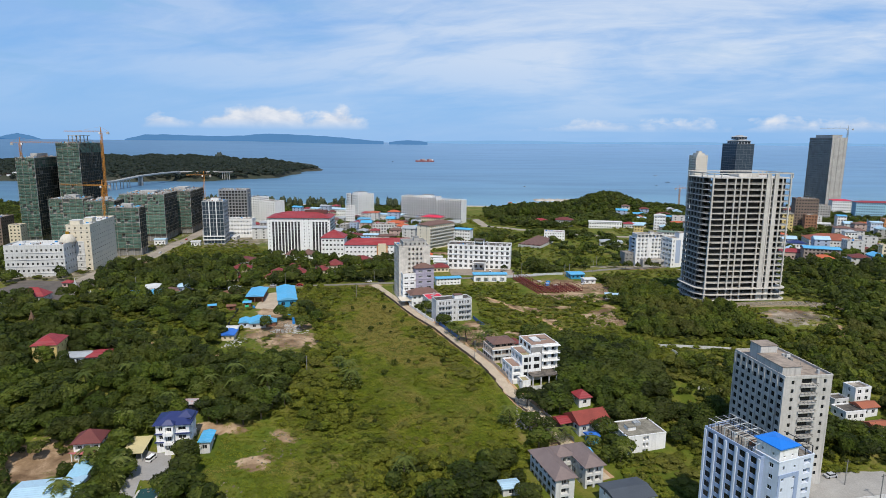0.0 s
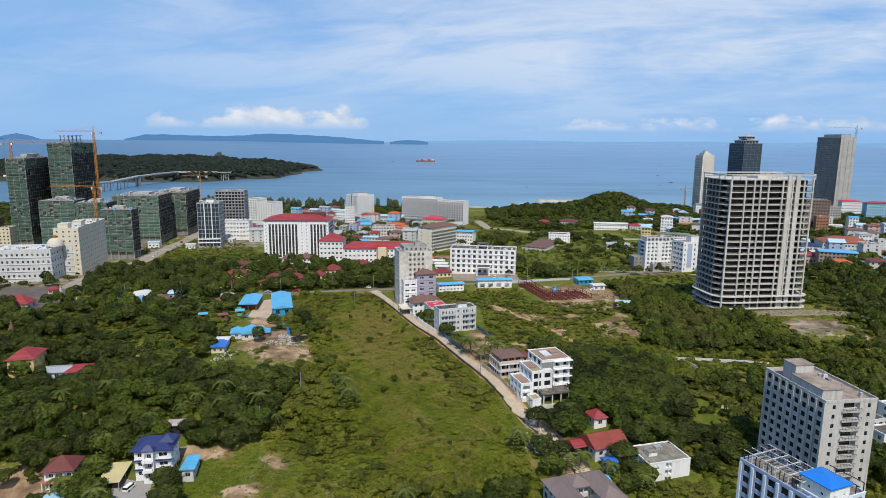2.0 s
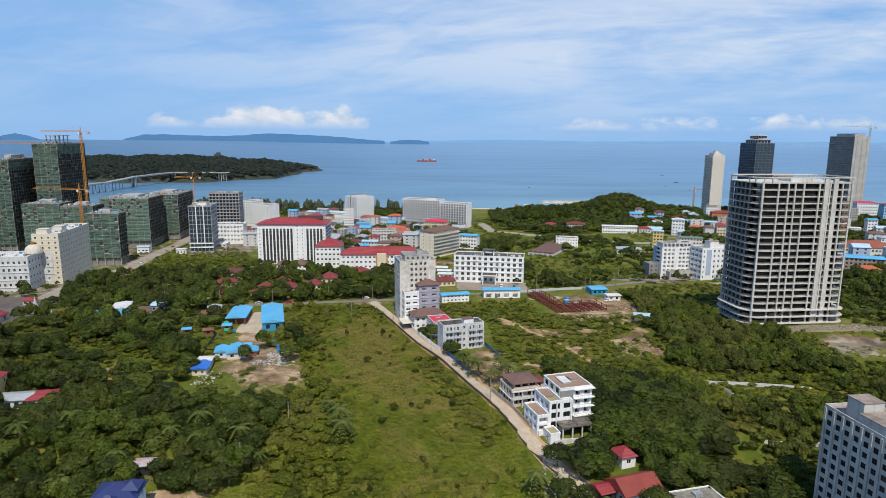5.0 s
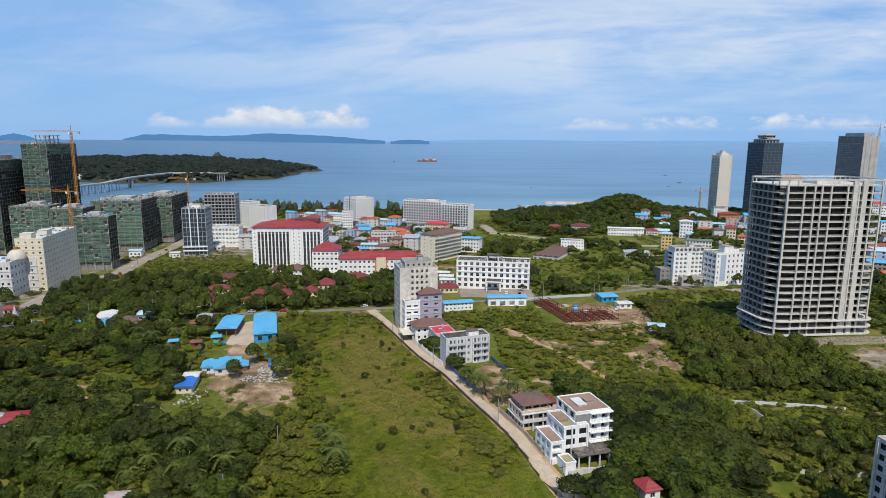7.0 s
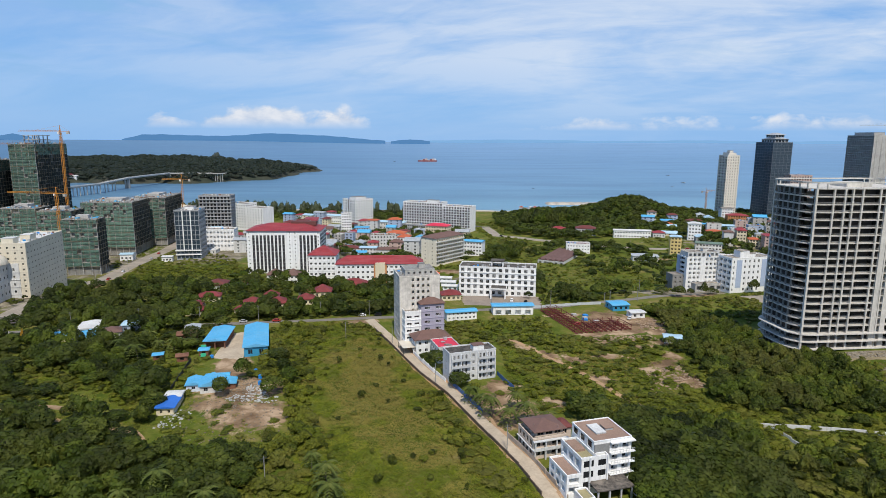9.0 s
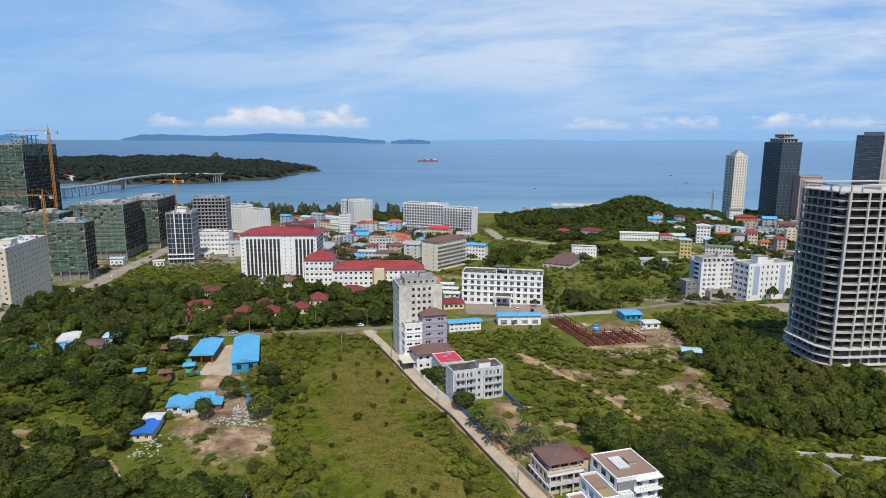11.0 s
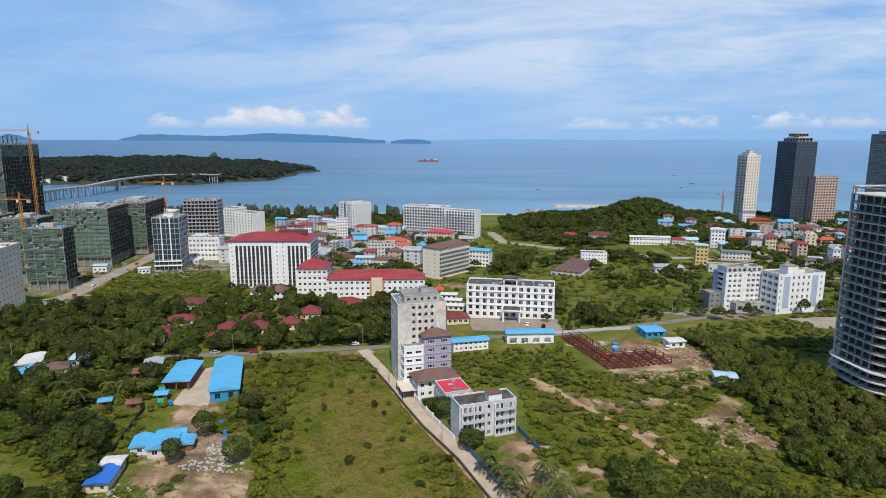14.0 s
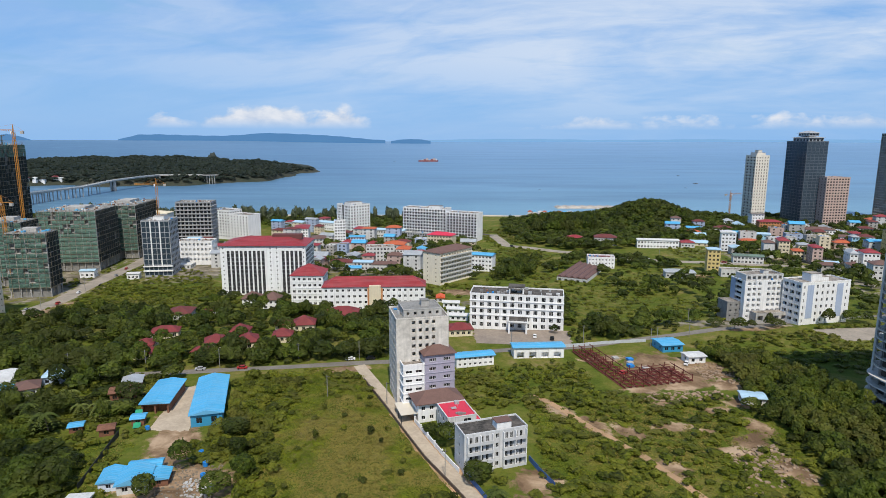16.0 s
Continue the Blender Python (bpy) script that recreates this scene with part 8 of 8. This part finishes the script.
    [(60, 470), (140, 480), (150, 560), (70, 560)],
    [(-262, 515), (-172, 515), (-170, 600), (-268, 600)],
    [(170, 298), (210, 294), (210, 340), (170, 338)],
    [(-20, 540), (45, 545), (45, 600), (-10, 598)],
    [(205, 640), (250, 640), (240, 790), (205, 770)],
    [(28, 800), (70, 800), (60, 900), (35, 900)],
    [(100, 270), (148, 262), (148, 281), (102, 287)],
]
WOODS = [
    ([(-64, 170), (-66, 222), (-60, 262), (-104, 270), (-112, 290), (-340, 292), (-300, 150), (-130, 165)], 5.4, 0.05),
    ([(-340, 292), (-112, 290), (-122, 345), (-126, 400), (-260, 392), (-380, 380)], 6.0, 0.30),
    ([(-440, 385), (-240, 420), (-250, 500), (-440, 470)], 8.0, 0.35),
    ([(-262, 412), (-36, 424), (-30, 505), (-70, 515), (-170, 520), (-255, 500)], 6.6, 0.28),
    ([(106, 292), (168, 292), (163, 320), (150, 345), (132, 420), (106, 420), (101, 371), (100, 326), (98, 304)], 4.1, 0.03),
    ([(56, 250), (40, 300), (50, 304), (62, 280)], 4.8, 0.35),
    ([(45, 190), (62, 236), (70, 232), (120, 215), (100, 195), (75, 215)], 5.0, 0.3),
    ([(85, 215), (150, 190), (240, 200), (330, 330), (205, 330), (150, 235)], 5.6, 0.12),
    ([(205, 330), (330, 330), (420, 500), (260, 510), (205, 400)], 7.0, 0.25),
    ([(50, 440), (75, 445), (90, 520), (92, 556), (60, 556), (52, 520)], 6.6, 0.3),
    ([(75, 441), (109, 564), (137, 577), (121, 485), (100, 440)], 7.0, 0.3),
    ([(22, 610), (50, 612), (66, 650), (74, 700), (40, 690)], 6.4, 0.3),
    ([(-260, 398), (-36, 416), (-36, 428), (-258, 416)], 5.5, 0.2),
    ([(-190, 385), (-120, 396), (-120, 402), (-190, 396)], 5.5, 0.2),
    ([(-188, 373), (-160, 372), (-141, 345), (-130, 323), (-125, 297), (-134, 297)], 6.0, 0.25),
    ([(-14, 164), (30, 160), (32, 190), (4, 196), (-18, 188)], 6.0, 0.65),
    ([(50, 235), (92, 231), (91, 250), (100, 282), (82, 287), (60, 287), (52, 266)], 4.1, 0.05),
    ([(94, 231), (200, 225), (215, 285), (150, 288), (104, 275)], 5.6, 0.5),
]
FAR_WOODS = [
    ([(62, 800), (120, 740), (330, 800), (420, 900), (350, 1030), (150, 1050), (62, 960)], 6.5, 0.05),
    ([(-470, 930), (-90, 900), (-40, 900), (-60, 1000), (-300, 1040), (-560, 1050)], 8.0, 0.35),
    ([(240, 640), (600, 560), (700, 900), (420, 960), (260, 800)], 8.5, 0.25),
    ([(-160, 610), (20, 610), (30, 800), (-150, 840)], 9.5, 0.35),
    ([(-700, 640), (-480, 620), (-470, 1000), (-900, 1030)], 8.5, 0.2),
    ([(440, 900), (800, 900), (900, 1040), (420, 1040)], 9.0, 0.25),
    ([(60, 640), (140, 650), (200, 660), (120, 720)], 8.0, 0.4),
    ([(110, 475), (420, 520), (420, 640), (110, 640)], 11.0, 0.5),
    ([(-170, 520), (-30, 520), (10, 600), (-160, 610)], 11.0, 0.55),
    ([(-440, 470), (-290, 500), (-300, 640), (-440, 620)], 11.0, 0.5),
]
xs, ys = [], []
for n_, (poly, gap, drop) in enumerate(WOODS):
    X, Y = scatter(poly, gap, drop=drop, pad=1.2)
    if n_ in (1, 2, 3, 7, 8):    # clumps of trees with sunny glades between them
        open_ = np.sin(X * 0.105 + 1.4 * np.sin(Y * 0.06)) * np.sin(Y * 0.115 + 1.1 * np.sin(X * 0.045)) < -0.22
        X, Y = X[~open_], Y[~open_]
    xs.append(X), ys.append(Y)
# old trees beside the sheds
X, Y = scatter([(-158, 340), (-132, 339), (-119, 324), (-114, 308), (-135, 307)], 6.0, drop=0.15, pad=0.5, mask=[])
xs.append(X), ys.append(Y)
SINGLE = np.array([(-122, 352), (-90, 327), (-74, 333), (-69, 321), (-80, 348), (-74, 312), (-93, 310), (-125, 348), (-104, 186), (-106, 203), (-101, 214), (-74, 203), (-72, 190), (-79, 214), (-132, 212), (-146, 214), (-160, 196), (-157, 182), (-112, 182), (-122, 172), (-110, 166), (-104, 172), (-116, 188), (-112, 200), (-118, 206), (-104, 178), (-98, 210), (-150, 192), (-140, 196), (-78, 194), (-75, 208), (-112, 210), (150, 212), (146, 205), (158, 212), (141, 199), (172, 214), (148, 197), (144, 214), (136, 206), (168, 208), (178, 222), (-83, 180), (-82, 188), (-83, 172), (-79, 177), (-84, 193),
                   (60, 226), (64, 231), (68, 218), (46, 224), (50, 222), (64, 220), (66, 212), (58, 232), (61, 238), (56, 243), (47, 236), (43, 234), (39, 243), (52, 242), (47, 249), (61, 246), (71, 224), (63, 198), (39, 213), (35, 204), (58, 196), (36, 252), (66, 206), (72, 208), (33, 214), (46, 196), (34, 229), (39, 228.5), (44, 230), (49, 232), (53, 237), (48, 227), (41, 224), (-8.3, 340.6), (-8.3, 332.2), (-0.0, 319.5), (-13.8, 348.3), (-16.7, 360.1), (-18.9, 363.9), (-2.0, 321.2), (2.2, 322.2), (150, 462), (157, 458), (164, 466), (176, 470), (192, 466), (205, 470), (214, 474), (140, 456), (132, 466), (126, 474), (46, 455), (2, 455)], float)
free = ~taken(SINGLE[:, 0], SINGLE[:, 1]) & ~in_quad(SINGLE[:, 0], SINGLE[:, 1], GLADES[1])
xs.append(SINGLE[free, 0]), ys.append(SINGLE[free, 1])
X, Y = np.concatenate(xs), np.concatenate(ys)


def near_rank(X, Y):
    """How near the flight line a place lies."""
    return np.hypot(X * 0.8, np.maximum(Y - 235, 0) * 1.0 + np.maximum(235 - Y, 0) * 0.4)


order = np.argsort(near_rank(X, Y))
solo, rest = order[:230], order[230:]
trunk_mb = MB(BARK)
for k in range(6):
    a0, a1 = k * math.pi / 3, (k + 1) * math.pi / 3
    trunk_mb.face([(0.30 * math.cos(a0), 0.30 * math.sin(a0), -0.5), (0.30 * math.cos(a1), 0.30 * math.sin(a1), -0.5), (0.14 * math.cos(a1), 0.14 * math.sin(a1), 4.6), (0.14 * math.cos(a0), 0.14 * math.sin(a0), 4.6)])
for k in range(4):
    a = k * 1.6 + 0.4
    trunk_mb.beam((0, 0, 2.4 + 0.4 * k), (1.5 * math.cos(a), 1.5 * math.sin(a), 4.6 + 0.3 * k), 0.07)
TRUNK = trunk_mb.mesh("trunk")
CROWNS = []
for k, (v, q) in enumerate(TREES_NEAR):
    CROWNS.append(mesh_arrays("crown", v * (8.8, 8.8, 7.4), q, LEAF))
for n_, i in enumerate(solo):
    s = float(rng.uniform(0.75, 1.2))
    t = thing("tree", "broad dark green tree with a dense uneven crown", "tree", X[i], Y[i], lz(X[i], Y[i]) - 0.05, float(rng.uniform(0, 360)), "trees round the field")
    t.scale = (s, s, s * float(rng.uniform(0.85, 1.1)))
    part("trunk", TRUNK, t)
    part("crown", CROWNS[n_ % len(CROWNS)], t)
rx, ry = X[rest], Y[rest]
near = near_rank(rx, ry) < 190
young = (rx > 52) & (rx < 216) & (ry > 224) & (ry < 420)    # dense young wood below the tower
near &= ~young
park = (rx > -262) & (rx < -30) & (ry > 405) & (ry < 520)    # tall old trees round the resort
near &= ~park
sets = [plant(TREES_NEAR, rx[near], ry[near], (4.8, 11.0), (4.2, 10.2), 0.3), plant(TREES_MID, rx[park], ry[park], (6.0, 11.5), (5.5, 11.0), 0.3)]
joined("young_wood", [plant(TREES_MID, rx[young], ry[young], (4.2, 7.4), (4.6, 7.6), 0.3)], leaf_mat("leaves_young", (0.018, 0.026, 0.005), (0.060, 0.078, 0.010), (0.135, 0.146, 0.020), dry=(0.105, 0.098, 0.024), lush=0.55, cell=0.16), "dense young green wood below a concrete tower", "woods")
near |= park | young
sets.append(plant(TREES_MID, rx[~near], ry[~near], (5.0, 11.5), (4.6, 11.0), 0.3))
fx, fy = [], []
for poly, gap, drop in FAR_WOODS:
    a, b = scatter(poly, gap, drop=drop, pad=1.5)
    fx.append(a), fy.append(b)
sets.append(plant(TREES_FAR, np.concatenate(fx), np.concatenate(fy), (7.5, 12.0), (6.5, 11.5), 0.4))
hx, hy = scatter([(92, 838), (158, 838), (168, 905), (98, 915)], 7.0, drop=0.15)
sets.append(plant(TREES_MID, hx, hy, (10, 15), (14, 22), 0.5))
joined("woodland", sets, LEAF, "dense dark green woods between the houses", "woods")
# tall thin shore trees
cx, cy = scatter([(-520, 980), (-60, 960), (-40, 1010), (-300, 1035), (-560, 1050)], 9.5, drop=0.55)
joined("shore_trees", [plant(SLIM_FAR, cx, cy, (8, 13), (13, 22), 0.5)], leaf_mat("casuarina", (0.045, 0.058, 0.034), (0.090, 0.108, 0.060), (0.150, 0.165, 0.095)), "tall feathery casuarinas along the shore", "woods")
# island woods
ix, iy = np.meshgrid(np.arange(-1750, -440, 15.0), np.arange(1600, 2260, 17.0))
ix, iy = ix.ravel() + rng.uniform(-7, 7, ix.size), iy.ravel() + rng.uniform(-8, 8, iy.size)
ok = island_height(ix, iy) > SEA_Z + 5
# leaf colour pulled to grey-blue, putting distance haze into it
joined("island_woods", [plant(ISLE, ix[ok], iy[ok], (20, 30), (8, 15), 1.0, island_height)], leaf_mat("island_leaves_hazed", (0.018, 0.026, 0.021), (0.027, 0.036, 0.028), (0.040, 0.050, 0.037), cell=0.03), "dark green woods covering the island, greyed with painted haze", "woods")

# scrub and bushes
SCRUB = [
    ([(-88, 330), (-68, 330), (-66, 400), (-92, 402)], 2.4, 0.05),
    ([(20, 296), (104, 296), (106, 346), (96, 380), (52, 382), (22, 374)], 2.9, 0.42),
    ([(52, 262), (150, 228), (150, 285), (104, 300), (40, 300)], 2.8, 0.12),
    ([(-100, 272), (-57, 273), (-66, 308), (-107, 311)], 5.5, 0.55),
    ([(150, 228), (215, 225), (215, 290), (150, 290)], 3.0, 0.25), ([(56, 284), (104, 284), (104, 300), (44, 302)], 2.6, 0.1),
    ([(-75, 345), (-64, 300), (-50, 262), (-44, 262), (-58, 300), (-66, 345)], 2.3, 0.15),
    ([(-34, 196), (30, 196), (34, 222), (-44, 236)], 3.6, 0.35),
    ([(-70, 262), (-52, 262), (-30, 215), (-60, 210)], 2.5, 0.15),
    ([(-48, 168), (-8, 190), (-30, 238), (-52, 246), (-50, 210)], 2.4, 0.22),
    ([(-40, 170), (36, 170), (34, 205), (-30, 208)], 2.5, 0.2),
    ([(-8, 312), (10, 262), (18, 240), (12, 236), (-2, 268), (-16, 310)], 2.6, 0.25),
    ([(4, 322), (24, 318), (34, 296), (22, 300)], 2.6, 0.4),
    ([(-62, 405), (-40, 400), (-34, 380), (-58, 390)], 2.6, 0.3),
    ([(-150, 318), (-112, 290), (-100, 340), (-125, 400), (-190, 395)], 3.4, 0.3),
    ([(-340, 292), (-150, 270), (-150, 400), (-330, 380)], 4.2, 0.3),
    ([(-262, 515), (-172, 515), (-170, 600), (-268, 600)], 3.4, 0.2),
    ([(50, 470), (150, 480), (150, 620), (50, 600)], 4.4, 0.55),
    ([(-100, 222), (-60, 222), (-56, 262), (-110, 262)], 3.6, 0.5),
    ([(-20, 395), (50, 395), (48, 415), (-8, 404)], 3.0, 0.35),
    ([(-8, 368), (52, 372), (50, 402), (-6, 400)], 2.8, 0.25),
    ([(140, 285), (240, 285), (240, 345), (205, 345), (200, 300), (140, 300)], 3.0, 0.2), ([(138, 298), (176, 298), (172, 336), (140, 338)], 2.8, 0.1),
    ([(45, 172), (150, 180), (150, 240), (90, 230)], 2.8, 0.12),
    ([(-160, 500), (60, 505), (60, 560), (-30, 512), (-160, 515)], 3.6, 0.4),
    ([(28, 800), (70, 800), (60, 900), (35, 900)], 5.0, 0.4),
    ([(14, 650), (62, 650), (92, 752), (48, 770), (30, 720)], 4.2, 0.35), ([(38, 770), (70, 770), (62, 900), (40, 900)], 5.0, 0.45),
    ([(-300, 600), (-180, 600), (-200, 640), (-262, 690), (-306, 670)], 4.2, 0.4),
    ([(104, 396), (140, 395), (260, 400), (262, 476), (150, 452), (110, 440)], 3.6, 0.3),
    ([(-170, 520), (-30, 520), (30, 600), (-160, 610)], 4.6, 0.45),
    ([(40, 600), (200, 615), (200, 690), (60, 740)], 5.2, 0.5),
    ([(205, 640), (250, 640), (240, 790), (205, 770)], 5.0, 0.3),
]
bs = []
for poly, gap, drop in SCRUB:
    a, b = scatter(poly, gap, drop=drop, mask=[], pad=0.8, clear=gap < 5.4)
    far = np.mean([p[1] for p in poly]) > 330
    meadow = -62 < np.mean([p[0] for p in poly]) < 20 and np.mean([p[1] for p in poly]) < 262
    if len(a):
        bs.append(plant(BUSH_FAR if far else BUSH_NEAR, a, b, (1.8, 4.6) if meadow else (2.4, 6.2), (0.5, 1.9) if meadow else (0.8, 2.7), 0.2))
under = []
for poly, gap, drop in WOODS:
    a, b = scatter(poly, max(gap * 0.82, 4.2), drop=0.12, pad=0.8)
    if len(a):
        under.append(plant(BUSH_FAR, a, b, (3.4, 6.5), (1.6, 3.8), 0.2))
# tall bushes and young trees at the field's edges
for poly, gap, drop in (([(-68, 263), (-65, 281), (-54, 268), (-32, 232), (-38, 210), (-52, 214), (-66, 239)], 3.6, 0.25), ([(-24, 198), (-5, 199), (20, 202), (32, 207), (32, 197), (18, 182), (-24, 178)], 3.4, 0.35), ([(-92, 335), (-70, 332), (-68, 396), (-96, 402)], 3.2, 0.2), ([(-73, 345), (-64, 345), (-58, 305), (-45, 268), (-55, 268), (-67, 305)], 3.3, 0.3)):
    a, b = scatter(poly, gap, drop=drop, pad=0.5, mask=[])
    bs.append(plant(TREES_MID, a, b, (3.2, 6.4), (2.0, 4.8), 0.2))
FIELD = GLADES[0]
a, b = scatter(FIELD, 9.0, drop=0.35, mask=[])
bs.append(plant(BUSH_NEAR, a[::2], b[::2], (1.6, 4.4), (1.0, 2.8), 0.1))
under.append(plant(BUSH_NEAR, a[1::2], b[1::2], (1.6, 4.0), (1.4, 3.8), 0.1))
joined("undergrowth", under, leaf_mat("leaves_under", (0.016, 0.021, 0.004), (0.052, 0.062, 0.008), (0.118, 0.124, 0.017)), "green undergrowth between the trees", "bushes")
joined("scrub", bs, BUSH, "bright green scrub and low bushes", "bushes")
# long grass and weeds
ws = []
for poly, gap, drop in ((FIELD, 1.05, 0.10), ([(20, 296), (104, 296), (106, 346), (96, 380), (22, 374)], 1.35, 0.2), (GLADES[1], 1.5, 0.2), ([(-62, 168), (34, 168), (30, 206), (-36, 236), (-62, 240)], 1.4, 0.15), ([(-190, 285), (-100, 285), (-105, 350), (-190, 350)], 1.9, 0.3),
                        ([(-262, 515), (-172, 515), (-170, 600), (-268, 600)], 2.6, 0.3), ([(50, 470), (150, 480), (150, 600), (50, 600)], 2.8, 0.3), ([(-110, 262), (-56, 262), (-60, 330), (-112, 330)], 2.0, 0.5), ([(140, 240), (230, 240), (230, 340), (140, 340)], 2.2, 0.3)):
    a, b = scatter(poly, gap, drop=drop, mask=[])
    ws.append(plant(TUFTS, a, b, (1.0, 2.1), (0.4, 1.1), 0.1))
joined("long_grass", ws, WEED, "long yellow-green grass and weeds in the field", "grass")


# palms
def palm_meshes():
    t = MB(BARK)
    pts = [(0, 0, -0.4), (0.15, 0.05, 2.0), (0.45, 0.1, 4.2), (0.9, 0.15, 6.4)]
    for p, q in zip(pts, pts[1:]):
        t.beam(p, q, 0.16)
    V, Q, off = [], [], 0
    for k in range(17):
        a = k * 2.4
        up = 0.9 - 0.075 * k
        for j in range(9):
            f = j / 8
            r = 3.6 * f
            base_ = np.array((0.9 + math.cos(a) * r, 0.15 + math.sin(a) * r, 6.4 + up * r * 0.9 - 0.42 * r * r * (0.6 + 0.03 * k)))
            dirv = np.array((math.cos(a), math.sin(a), -0.2))
            side = np.array((-math.sin(a), math.cos(a), 0))
            L = 1.05 * (1 - 0.55 * abs(f - 0.4))
            for s in (-1, 1):
                tip = base_ + side * s * L * 0.8 + dirv * 0.35 + np.array((0, 0, -0.32 * L))
                w = dirv * 0.32
                V += [base_ - w, base_ + w, tip + w * 0.4, tip - w * 0.4]
                Q.append([off, off + 1, off + 2, off + 3])
                off += 4
    return t.mesh("trunk"), mesh_arrays("fronds", np.array(V), np.array(Q), PALM)


PT, PF = palm_meshes()
PALMS = [(-78, 232), (-84, 236), (-72, 238), (-95, 240), (-66, 235), (-100, 234), (-108, 228), (-62, 228), (-88, 246), (-116, 214), (-112, 196), (-106, 186), (-99, 182), (-110, 176), (-118, 205), (12, 292), (18, 284), (24, 288), (8, 300), (30, 282), (22, 298), (4, 305), (46, 232), (58, 208), (50, 213), (-140, 362), (-150, 368), (-132, 358), (-158, 360), (-145, 350), (-168, 372), (-172, 500), (-180, 496), (-160, 486), (-40, 250), (-46, 258), (-38, 240), (40, 206), (62, 196), (-132, 246), (-146, 238), (26, 218), (-12, 186)]
for n_, (px_, py_) in enumerate(PALMS):
    if taken(np.array([px_ * 1.0]), np.array([py_ * 1.0]))[0]:
        px_, py_ = px_ - 5, py_ - 5
    s = float(rng.uniform(0.8, 1.25))
    t = thing("palm", "coconut palm with drooping green fronds", "palm tree", px_, py_, lz(px_, py_) - 0.05, float(rng.uniform(0, 360)), "palms among the houses")
    t.scale = (s, s, s)
    part("trunk", PT, t)
    part("fronds", PF, t)
